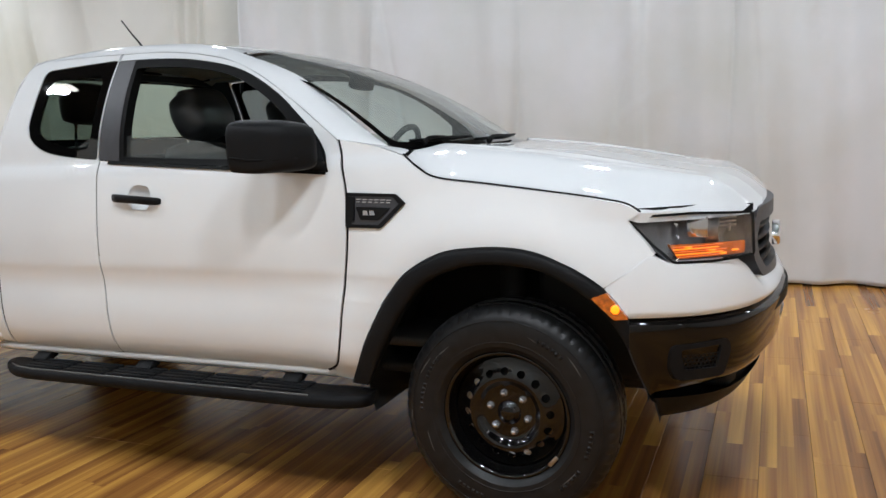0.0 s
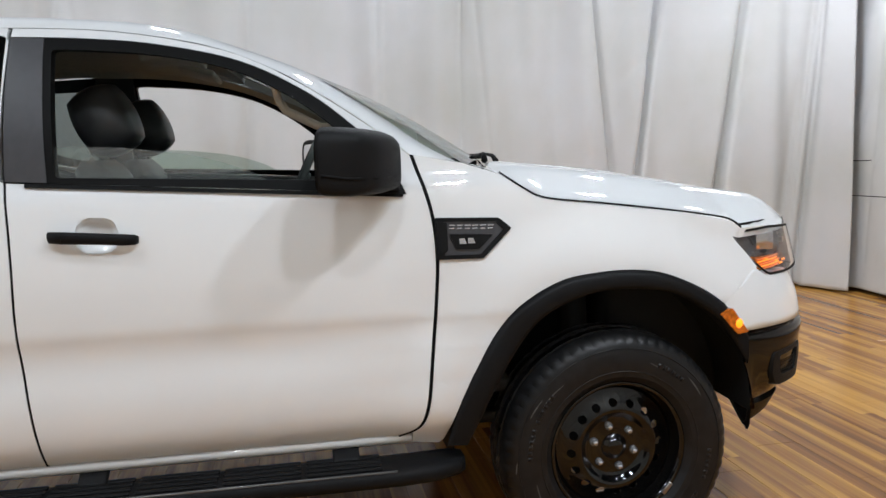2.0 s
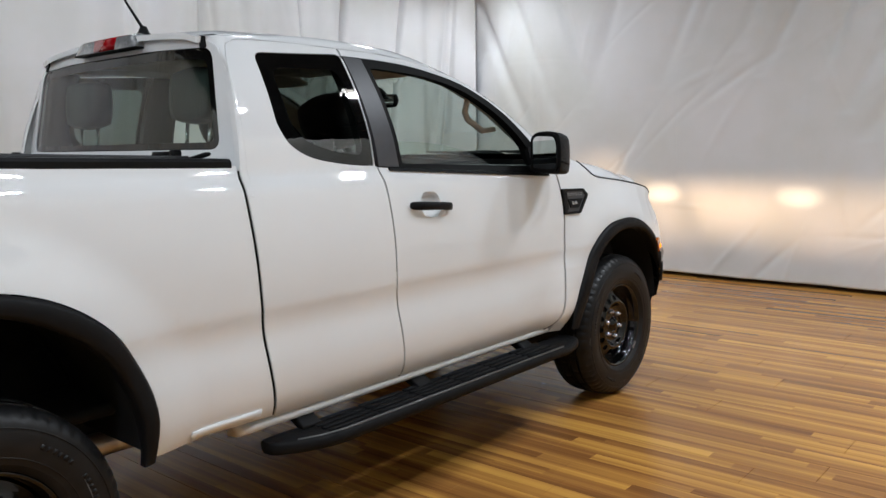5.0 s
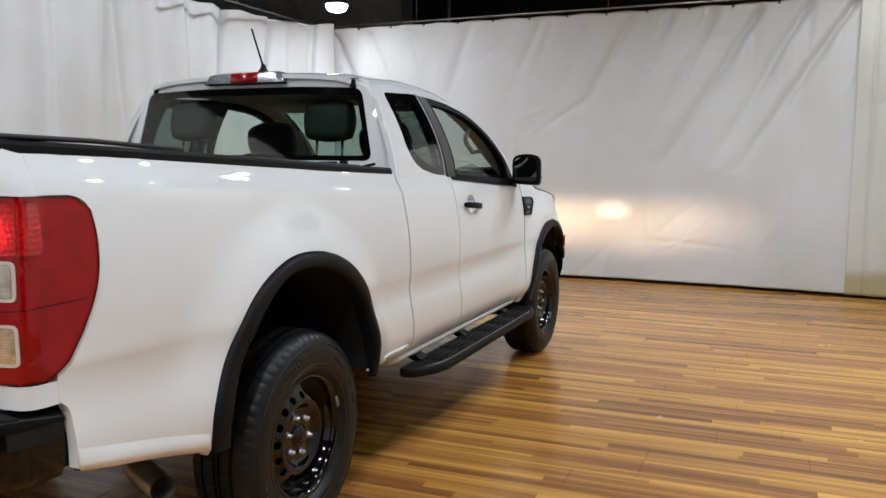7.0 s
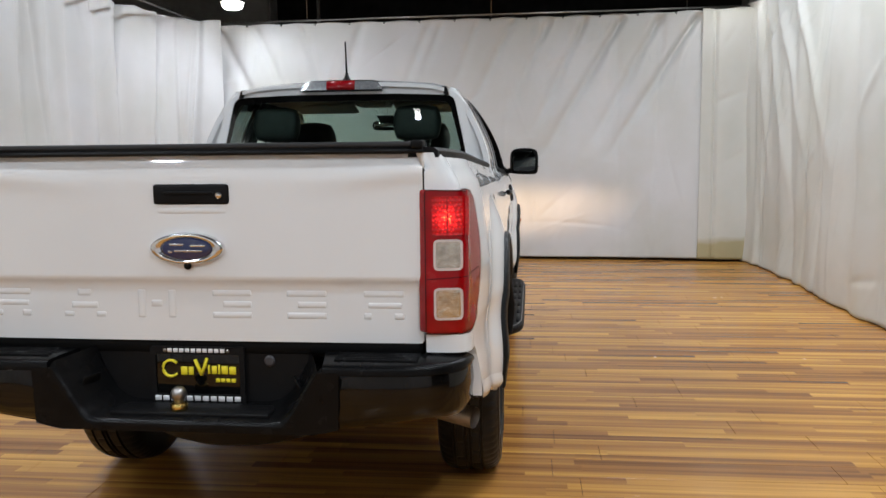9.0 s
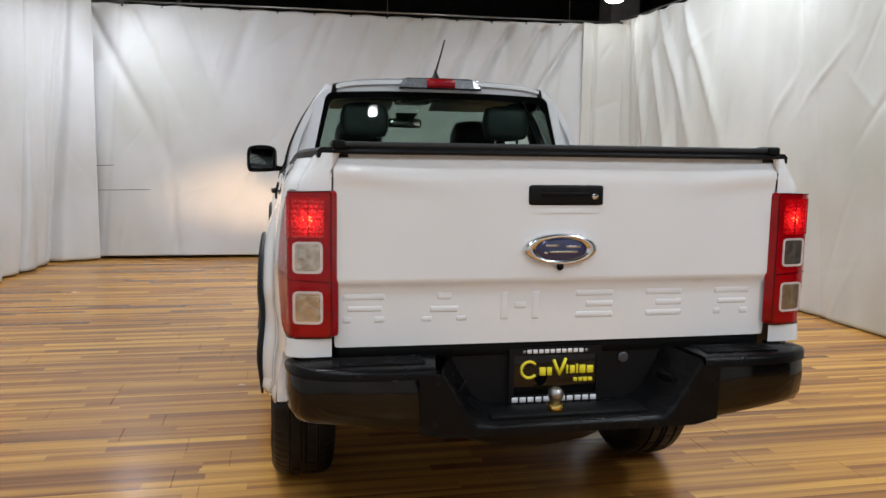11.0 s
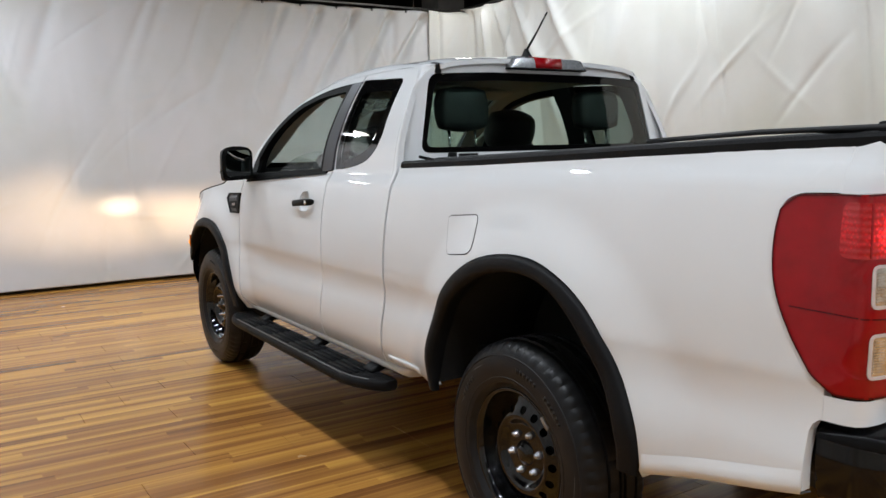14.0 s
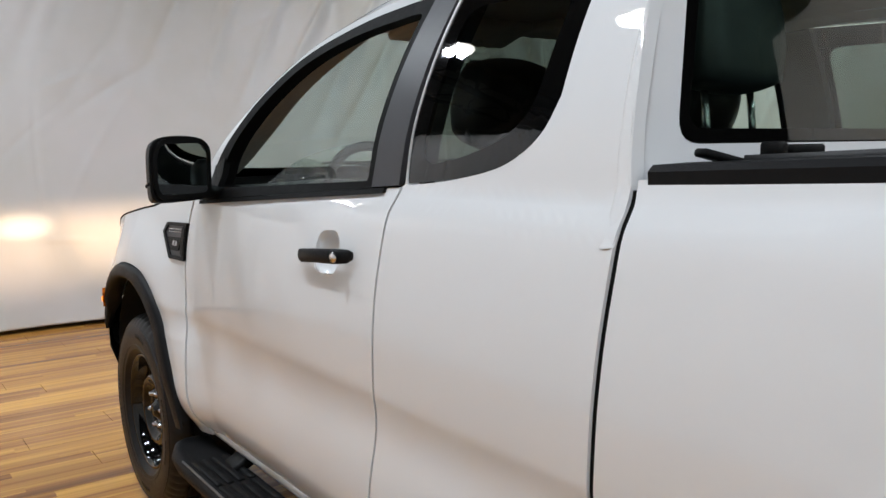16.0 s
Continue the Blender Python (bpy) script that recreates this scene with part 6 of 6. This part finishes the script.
part("plate_frame", panel(round_poly(fr_o, 0.008), lambda u, v: (u, -4.342, v), 0.2, holes=(round_poly([(-0.150, 0.640), (0.124, 0.640), (0.124, 0.768), (-0.150, 0.768)], 0.006),), out=(0, -1, 0), flange=(0, 0.01, 0)), PLASTIC, plate, "black plate frame")


def printed(x0, x1, z0, z1, mat, name="print_bar"):
    part(name, box(bmesh.new(), (x0, -4.3445, z0), (x1, -4.3375, z1), 0.001, 1), mat, plate)


def bars_text(x0, x1, z0, z1, count, mat):
    w = (x1 - x0) / count
    for k in range(count):
        printed(x0 + k * w + w * 0.1, x0 + k * w + w * 0.86, z0, z1, mat)


bars_text(-0.110, 0.080, 0.7745, 0.787, 10, WHITEPRINT)
bars_text(-0.158, 0.128, 0.6185, 0.6345, 11, WHITEPRINT)
arcp = [(-0.100 + 0.026 * math.cos(a), -4.341, 0.722 + 0.026 * math.sin(a)) for a in np.linspace(0.7, 5.6, 16)]
part("print_curve", tube(arcp, 0.005, 6), YELLOW, plate, "yellow plate print")
for k, (x0, x1, z0, z1) in enumerate(((-0.066, -0.046, 0.702, 0.728), (-0.041, -0.026, 0.702, 0.728), (0.022, 0.028, 0.706, 0.734), (0.034, 0.050, 0.706, 0.732), (0.055, 0.061, 0.706, 0.736), (0.066, 0.086, 0.706, 0.732), (0.091, 0.112, 0.706, 0.730))):
    printed(x0, x1, z0, z1, YELLOW)
for a, b in (((-0.020, 0.752), (0.000, 0.702)), ((0.020, 0.756), (0.000, 0.702))):
    part("print_bar", tube([(a[0], -4.341, a[1]), (b[0], -4.341, b[1])], 0.0055, 6), YELLOW, plate)
bars_text(0.045, 0.112, 0.680, 0.692, 4, YELLOW)
for x in (-0.118, 0.088):
    part("plate_screw", moved(lathe([(0, 0.003), (0.005, 0.002), (0.006, 0)], 12, "z"), look((x, -4.3425, 0.780), (x, 0, 0.780))), STEEL, plate)
ball = lathe([(0.0, 0.062), (0.012, 0.061), (0.020, 0.054), (0.0245, 0.042), (0.022, 0.028), (0.014, 0.020), (0.013, 0.006)], 24, "z")
hitch = part("hitch_ball", moved(ball, Matrix.Translation((-0.040, -4.425, 0.626))), STEEL, truck, "steel tow ball on a brass collar")
part("hitch_collar", moved(lathe([(0.0, 0.014), (0.022, 0.014), (0.026, 0.010), (0.026, -0.012), (0.0, -0.012)], 20, "z"), Matrix.Translation((-0.040, -4.425, 0.624))), BRASS, hitch, "brass collar")

# tonneau cover on the bed
cov = loft([[(-xw, y, z + 0.006), (-xw, y, z + 0.022), (-xw * 0.5, y, z + 0.026), (0, y, z + 0.027), (xw * 0.5, y, z + 0.026), (xw, y, z + 0.022), (xw, y, z + 0.006)] for y, z, xw in [(y, lerp([(-4.35, 1.392), (-2.45, 1.326)], y), 0.69) for y in np.linspace(-2.46, -4.345, 16)]])
cover_th = part("tonneau_cover", cov, VINYL, truck, "flat black vinyl bed cover")
part("cover_bar", box(bmesh.new(), (-0.70, -4.350, 1.407), (0.70, -4.318, 1.424), 0.005, 2), VINYL, cover_th, "black rear bar of the cover")
for sx in (1, -1):
    part("cover_end_cap", box(bmesh.new(), (sx * 0.695 - 0.018, -4.365, 1.400), (sx * 0.695 + 0.018, -4.28, 1.428), 0.008, 2), SEAL, cover_th)
    strap = tube([(sx * 0.71, -4.30, 1.415), (sx * 0.66, -3.95, 1.412), (sx * 0.63, -3.55, 1.395)], 0.008, 6)
    part("cover_edge_cord", strap, VINYL, cover_th)
    part("cover_clamp", joined(box(bmesh.new(), (-0.05, -0.015, 0), (0.05, 0.015, 0.012), 0.003, 1, Matrix.Translation((sx * 0.70, -2.44, 1.336)) @ pose(0, 0, 0, 0, sx * -14, 20 * sx)), box(bmesh.new(), (-0.016, -0.016, 0), (0.016, 0.016, 0.028), 0.005, 1, Matrix.Translation((sx * 0.60, -2.45, 1.340)))), SEAL, cover_th, "black cover clamp")
    part("cover_clamp", box(bmesh.new(), (-0.045, -0.012, 0), (0.045, 0.012, 0.018), 0.004, 1, Matrix.Translation((sx * 0.52, -2.45, 1.345))), SEAL, cover_th, "black cover clamp")

# underbody
part("floor_pan", box(bmesh.new(), (-0.74, -2.40, 0.46), (0.74, 0.30, 0.50), 0.01, 1), DARK, truck, "dark floor pan underneath")
for sx in (1, -1):
    part("frame_rail", box(bmesh.new(), (sx * 0.45 - 0.05, -4.05, 0.46), (sx * 0.45 + 0.05, 0.70, 0.56), 0.01, 1), DARK, truck, "dark steel frame rail")
part("bed_floor", box(bmesh.new(), (-0.72, -4.30, 0.60), (0.72, -2.40, 0.64), 0.01, 1), DARK, truck, "dark underside of the bed")
axle = part("rear_axle", tube([(-0.70, -3.22, 0.381), (0.70, -3.22, 0.381)], 0.045, 12), DARK, truck, "black rear axle tube")
part("differential", moved(lathe([(0, 0.12), (0.10, 0.11), (0.13, 0.05), (0.13, -0.05), (0.10, -0.11), (0, -0.12)], 20), Matrix.Translation((0.05, -3.22, 0.381))), DARK, axle)
part("front_axle", tube([(-0.70, 0, 0.36), (0.70, 0, 0.36)], 0.035, 12), DARK, truck, "black front axle")
part("engine_pan", box(bmesh.new(), (-0.45, -0.4, 0.36), (0.45, 0.55, 0.52), 0.05, 2), DARK, truck, "black pan under the engine")
part("engine_block", box(bmesh.new(), (-0.62, 0.05, 0.45), (0.62, 0.72, 1.0), 0.03, 1), DARK, truck)
spare = moved(lathe([(0.20, -0.08), (0.30, -0.10), (0.36, -0.07), (0.365, 0.0), (0.36, 0.07), (0.30, 0.10), (0.20, 0.08)], 40, "z"), Matrix.Translation((0.0, -3.85, 0.50)))
part("spare_wheel", spare, RUBBER, truck, "spare tyre slung under the bed")
part("exhaust", tube([(0.52, -2.6, 0.45), (0.55, -3.7, 0.47), (0.60, -3.78, 0.465), (0.70, -3.85, 0.452), (0.830, -3.905, 0.438)], 0.039, 20, False), EXHAUST, truck, "steel exhaust tailpipe")
for sx in (1, -1):
    strut = part("suspension_strut", tube([(sx * 0.62, -0.05, 0.45), (sx * 0.58, -0.05, 0.95)], 0.05, 10), DARK, truck, "black strut in the arch")
    part("strut_bracket", box(bmesh.new(), (sx * 0.66 - 0.02, -0.01, 0.865), (sx * 0.66 + 0.02, 0.055, 0.893), 0.008, 1), STEEL, strut, "small bright bracket")
truck.matrix_basis = pose(0, -1.6, 0, 0, 0, -0.32) @ pose(0, 1.6, 0)


# ---- cabin ----
part("cabin_floor", box(bmesh.new(), (-0.74, -2.33, 0.56), (0.74, -0.30, 0.60), 0.01, 1), TRIM, truck)
head_in = panel([(x * 0.985, y) for x, y in [(-0.54, -2.28), (0.54, -2.28), (0.555, -1.9), (0.552, -1.5), (0.55, -1.34), (0.3, -1.32), (-0.3, -1.32), (-0.55, -1.34), (-0.552, -1.5), (-0.555, -1.9)]], lambda u, v: (u, v, roof_z(u, v) - 0.045), 0.1, out=(0, 0, -1))
part("headliner", head_in, HEADLINER, truck, "beige roof lining")
rail_in = strip([(p[0] - 0.03, p[1], p[2] - 0.035) for p in edge_out], [(p[0] - 0.02, p[1], p[2] - 0.045) for p in edge_in], 40, 3, 0.0)
sided("pillar_trim", rail_in, HEADLINER, sides, "beige pillar and roof edge trim")
dtrim = panel(inset([(-0.66, 1.215), (-1.15, 1.250), (-1.70, 1.285), (-1.70, 0.60), (-0.68, 0.60)], 0.01), lambda u, v: (side_x(u, v) - 0.095, u, v), 0.08, out=(-1, 0, 0), flange=(0.06, 0, 0))
sided("door_trim", dtrim, TRIM, doors, "charcoal door lining")
qtrim = panel(inset(fresh([(-1.72, 0.60), (-1.72, 1.27), (-1.93, 1.285), (-2.08, 1.33), (-2.14, 1.385), (-2.16, 1.45), (-2.15, 1.70), (-2.27, 1.70), (-2.33, 1.30), (-2.31, 0.60)]), 0.004), lambda u, v: (side_x(u, v) - 0.05, u, v), 0.1, out=(-1, 0, 0), flange=(0.02, 0, 0))
sided("quarter_trim", qtrim, TRIM, rdoors)
btrim = panel([(-1.64, 1.28), (-1.80, 1.28), (-1.80, 1.72), (-1.65, 1.72)], lambda u, v: (side_x(u, v) - 0.05, u, v), 0.1, out=(-1, 0, 0), flange=(0.03, 0, 0))
sided("pillar_lining", btrim, TRIM, rdoors)
brim = panel([(x * 0.985, z) for x, z in outl[:6] + [(0.53, 1.72), (-0.53, 1.72)] + outl[-6:]], lambda u, v: (u, cab_rear(u, v)[1] + 0.04, v), 0.1, holes=(inset(rwin_in, -0.012),), out=(0, 1, 0), flange=(0, -0.02, 0))
part("back_trim", brim, TRIM, truck)
part("back_lower_trim", box(bmesh.new(), (-0.74, -2.345, 0.60), (0.74, -2.32, 1.30), 0.01, 1), TRIM, truck)


def cushion(w, d, h, soft=0.42):
    """A soft block, w across, d deep, h high, fuller in the middle."""
    bm = bmesh.new()
    bmesh.ops.create_cube(bm, size=1)
    bmesh.ops.subdivide_edges(bm, edges=bm.edges[:], cuts=6, use_grid_fill=True)
    for v in bm.verts:
        c = v.co * 2
        sph = Vector((c.x * math.sqrt(max(0, 1 - c.y ** 2 / 2 - c.z ** 2 / 2 + c.y ** 2 * c.z ** 2 / 3)), c.y * math.sqrt(max(0, 1 - c.x ** 2 / 2 - c.z ** 2 / 2 + c.x ** 2 * c.z ** 2 / 3)), c.z * math.sqrt(max(0, 1 - c.y ** 2 / 2 - c.x ** 2 / 2 + c.y ** 2 * c.x ** 2 / 3))))
        v.co = c.lerp(sph, soft)
        v.co = Vector((v.co.x * w / 2, v.co.y * d / 2, v.co.z * h / 2))
    return bm


def front_seat(x):
    seat = part("front_seat", moved(cushion(0.52, 0.54, 0.17), Matrix.Translation((x, -1.20, 0.83))), SEATCLOTH, truck, "dark vinyl bucket seat with headrest")
    rings = []
    for z, w, d, y in ((0.84, 0.40, 0.15, -1.46), (0.95, 0.50, 0.17, -1.49), (1.10, 0.53, 0.17, -1.525), (1.22, 0.50, 0.15, -1.56), (1.31, 0.42, 0.12, -1.59), (1.345, 0.30, 0.07, -1.60)):
        rings.append([(x + w / 2 * math.copysign(abs(math.cos(a)) ** 0.55, math.cos(a)), y + d / 2 * math.copysign(abs(math.sin(a)) ** 0.7, math.sin(a)), z) for a in (2 * math.pi * k / 24 for k in range(24))])
    part("backrest", loft(rings), SEATCLOTH, seat)
    part("headrest", moved(cushion(0.30, 0.19, 0.235, 0.68), Matrix.Translation((x, -1.565, 1.472)) @ pose(0, 0, 0, 24)), SEATCLOTH, seat, "dark padded headrest")
    for dx in (-0.06, 0.06):
        part("headrest_post", tube([(x + dx, -1.605, 1.32), (x + dx, -1.615, 1.40)], 0.007, 8), CHROME, seat, "chrome post")


front_seat(0.37)
front_seat(-0.37)
for x in (0.40, -0.40):
    rs = part("rear_seat", moved(cushion(0.50, 0.28, 0.12), Matrix.Translation((x, -2.12, 0.92))), SEATCLOTH, truck, "small dark rear seat with tall headrest")
    part("backrest", moved(cushion(0.50, 0.10, 0.44), Matrix.Translation((x, -2.265, 1.14)) @ pose(0, 0, 0, -6)), SEATCLOTH, rs)
    part("headrest", moved(cushion(0.27, 0.11, 0.20, 0.55), Matrix.Translation((x, -2.225, 1.555)) @ pose(0, 0, 0, -4)), SEATCLOTH, rs, "raised dark headrest")
    for dx in (-0.07, 0.07):
        part("headrest_post", tube([(x + dx, -2.24, 1.34), (x + dx, -2.225, 1.48)], 0.007, 8), CHROME, rs, "chrome post")
part("centre_console", box(bmesh.new(), (-0.11, -1.5, 0.60), (0.11, -0.75, 0.92), 0.04, 3), TRIM, truck)
dash_rows = []
for x in np.linspace(-0.70, 0.70, 15):
    k = abs(x) / 0.70
    b = 0.02 * math.exp(-((x + 0.37) / 0.14) ** 2)
    dash_rows.append([(x, -0.36 - 0.12 * k * k, 1.245), (x, -0.55, 1.262 + b * 0.5), (x, -0.68 - 0.02, 1.255 + b), (x, -0.78, 1.225 + b), (x, -0.80, 1.16), (x, -0.74, 0.98), (x, -0.66, 0.80), (x, -0.36, 0.80)])
part("dashboard", sharpen(loft(dash_rows), 60), TRIM, truck, "charcoal dashboard")
wr = bmesh.new()
rows = []
for k in range(40):
    a = 2 * math.pi * k / 40
    rows.append([wr.verts.new(((0.185 + 0.016 * math.cos(b)) * math.cos(a), (0.185 + 0.016 * math.cos(b)) * math.sin(a), 0.016 * math.sin(b))) for b in (2 * math.pi * j / 10 for j in range(10))])
for k in range(40):
    for j in range(10):
        wr.faces.new((rows[k][j], rows[(k + 1) % 40][j], rows[(k + 1) % 40][(j + 1) % 10], rows[k][(j + 1) % 10]))
swm = Matrix.Translation((-0.37, -0.95, 1.215)) @ pose(0, 0, 0, 65)
sw = part("steering_wheel", moved(wr, swm), TRIM, truck, "black three-spoke steering wheel")
sp = joined(box(bmesh.new(), (-0.18, -0.02, -0.03), (0.18, 0.02, -0.01), 0.006, 1), box(bmesh.new(), (-0.02, -0.18, -0.03), (0.02, 0.0, -0.01), 0.006, 1), moved(cushion(0.15, 0.14, 0.05), Matrix.Translation((0, 0, -0.01))))
part("wheel_spokes", moved(sp, swm), TRIM, sw)
rm = part("inner_mirror", moved(cushion(0.25, 0.03, 0.07), Matrix.Translation((0.02, -0.93, 1.588)) @ pose(0, 0, 0, -8, 0, 4)), SEAL, truck, "black rear-view mirror on the screen")
part("mirror_face", moved(box(bmesh.new(), (-0.108, -0.0185, -0.024), (0.108, -0.0165, 0.024), 0.0008, 1), Matrix.Translation((0.02, -0.93, 1.588)) @ pose(0, 0, 0, -8, 0, 4)), MIRROR, rm, "mirror face")
part("mirror_mount", loft([[(-0.03, -0.915, 1.59), (0.07, -0.915, 1.59), (0.07, -0.88, 1.59), (-0.03, -0.88, 1.59)], [(-0.06, -1.03, 1.655), (0.10, -1.03, 1.655), (0.08, -0.97, 1.650), (-0.04, -0.97, 1.650)]]), SEAL, rm)
for sx in (1, -1):
    part("sun_visor", box(bmesh.new(), (-0.20, -0.012, -0.075), (0.20, 0.012, 0.075), 0.010, 2, Matrix.Translation((sx * 0.33, -1.33, 1.690)) @ pose(0, 0, 0, 74)), HEADLINER, truck, "beige sun visor folded up")
part("grab_handle", tube([(0.66, -1.02, 1.565), (0.632, -1.005, 1.510), (0.63, -0.985, 1.480), (0.635, -0.88, 1.427), (0.665, -0.825, 1.434)], [0.012, 0.014, 0.014, 0.014, 0.012], 10), HEADLINER, truck, "beige grab handle on the pillar")
part("roof_console", box(bmesh.new(), (-0.10, -1.50, 1.695), (0.10, -1.28, 1.725), 0.012, 2), HEADLINER, truck, "beige roof console")


# ---- lamps, rigging, floor ----
def bay_lamp(cord):
    t = thing("bay_lamp", "round white hanging bay lamp, lit", "lamp", group="hanging bay lamps")
    can = lathe([(0.0, 0.16), (0.04, 0.16), (0.05, 0.10), (0.14, 0.04), (0.155, 0.0), (0.150, -0.03), (0.138, -0.03), (0.135, 0.02), (0.0, 0.03)], 32, "z")
    part("lamp_housing", can, PLASTIC, t, "dark metal lamp housing")
    dome = lathe([(0.134, -0.020), (0.132, -0.055), (0.115, -0.090), (0.08, -0.112), (0.0, -0.122)], 32, "z")
    part("lamp_diffuser", dome, LAMPGLOW, t, "glowing round diffuser")
    part("lamp_cord", tube([(0, 0, 0.15), (0, 0, cord)], 0.006, 6), SEAL, t, "black cord")
    return t


LAMPGLOW = glow("lit_diffuser", (1.0, 0.97, 0.92), 9.0)
for low in (3.27, 3.4, 4.3):
    spots_ = [p for p in LAMPS if p[2] == low]
    first = bay_lamp(6.41 - low)
    first.matrix_basis = pose(*spots_[0][:3])
    for p in spots_[1:]:
        copy_thing(first, pose(*p[:3]))

for name, a, b in (("curtain_rail", (-3.3, 3.865, 3.115), (3.9, 3.66, 3.115)), ("curtain_rail", (-3.36, 3.9, 3.16), (-3.62, -9.4, 3.16)), ("curtain_rail", (3.76, 3.8, 3.175), (3.80, -4.0, 3.175))):
    part(name, tube([a, b], 0.012, 8), STEEL, None, "thin steel rail carrying the drapes", category="rail")
eye = lathe([(0.007, 0.003), (0.014, 0.003), (0.014, -0.003), (0.007, -0.003)], 12, "z")
em = look((0, 0, 0), (0, 1, 0))
first_eye = part("eyelet", moved(eye, em), SEAL, front_curtain, "black eyelet")
first_eye.location = (-3.1, 3.835, 3.06)
for k in range(1, 14):
    o = first_eye.copy()
    scene.collection.objects.link(o)
    x = -3.1 + 0.455 * k
    o.location = (x, lerp([(-3.32, 3.838), (0, 3.815), (1.8, 3.775), (3.14, 3.655)], x), 3.06)
for x, y in ((-1.85, 3.87), (0.55, 3.84), (2.95, 3.72), (-3.4, 1.6), (3.77, 1.2)):
    part("hanger_wire", tube([(x, y, 3.1), (x, y, 6.4)], 0.005, 6), STEEL, None, "thin wire holding up the drape rail", category="wire")
for k in range(7):
    y = 4.6 + k * 1.0
    beam = joined(box(bmesh.new(), (-12, y - 0.05, 5.9), (12, y + 0.05, 6.0), 0.01, 1), box(bmesh.new(), (-12, y - 0.05, 5.35), (12, y + 0.05, 5.42), 0.01, 1), *[tube([(x, y, 5.38), (x + 0.5, y, 5.95), (x + 1.0, y, 5.38)], 0.025, 6) for x in np.arange(-6, 7, 1.0)])
    part("roof_truss", beam, ROOFDARK, None, "dark steel roof truss", category="truss")
for x in (-2.97, -2.2):
    part("wall_pipe", tube([(x, 5.86, 0.0), (x, 5.86, 6.4)], 0.03, 8), STEEL, None, "grey conduit fixed to the block wall", category="pipe")
for z in np.arange(0.2, 6.3, 0.2):
    part("block_course", box(bmesh.new(), (-6.0, 5.892, z + 0.006), (-2.96, 5.905, z + 0.194), 0.002, 1), CONCRETE, None, "", False, "structure") if z > 2.6 else None

# boards of the floor, laid across the bay
base = part("floor", box(bmesh.new(), (-12, -12, -0.12), (12, 11.0, -0.006), 0.0), SUBFLOOR, None, "glossy striped wood laminate floor", False, "structure")
PW, PL = 0.197, 1.22


def board_mesh(length):
    bm = bmesh.new()
    w, h, c = PW / 2 - 0.0006, length / 2 - 0.0008, 0.0012
    low = [bm.verts.new((sx * h, sy * w, -0.006)) for sx, sy in ((-1, -1), (1, -1), (1, 1), (-1, 1))]
    mid = [bm.verts.new((sx * h, sy * w, -c)) for sx, sy in ((-1, -1), (1, -1), (1, 1), (-1, 1))]
    top = [bm.verts.new((sx * (h - c), sy * (w - c), 0)) for sx, sy in ((-1, -1), (1, -1), (1, 1), (-1, 1))]
    for a, b in ((low, mid), (mid, top)):
        for i in range(4):
            bm.faces.new((a[i], a[(i + 1) % 4], b[(i + 1) % 4], b[i]))
    bm.faces.new(top)
    me = bpy.data.meshes.new("plank")
    bm.to_mesh(me)
    bm.free()
    me.materials.append(WOOD)
    return me


plank_me = board_mesh(PL)
rest_v, rest_f = [], []
rnd = random.Random(4)
count = 0
near = []
for row in range(-60, 31):
    y = (row + 0.5) * PW
    if y > 5.5 or y < -11.5:
        continue
    shift = rnd.uniform(0, PL)
    for k in range(-6, 6):
        x = k * PL + shift
        if -6 < x < 6:
            near.append((x, y))
rank = sorted(near, key=lambda p: (abs(p[0]) > 3.9) * 10 + (p[1] > 3.9 or p[1] < -5.5) * 10 + math.hypot(p[0] - 1.0, p[1] + 1.6))
for x, y in rank[:300]:
    o = new("plank", plank_me)
    o.parent = base
    o.location = (x, y, 0)
lv = [tuple(v.co) for v in plank_me.vertices]
lf = [tuple(p.vertices) for p in plank_me.polygons]
for x, y in rank[300:]:
    n0 = len(rest_v)
    rest_v += [(a + x, b + y, c) for a, b, c in lv]
    rest_f += [tuple(i + n0 for i in f) for f in lf]
rest = bpy.data.meshes.new("floor_boards")
rest.from_pydata(rest_v, [], rest_f)
rest.materials.append(WOOD)
ro_ = new("floor_boards", rest)
ro_.parent = base
tagged(ro_, kind="stuff")

# Thin black tubes draw the dark lines on the front drape.
for a, b, c in ((-3.30, -2.79, 1.145), (-3.30, -3.09, 1.02), (-3.30, -2.38, 0.85)):
    part("curtain_tear", tube([(a, 3.80, c), ((a + b) / 2, 3.795, c + 0.006), (b, 3.80, c + 0.012)], 0.004, 6), SEAL, front_curtain, "thin dark line across the drape")
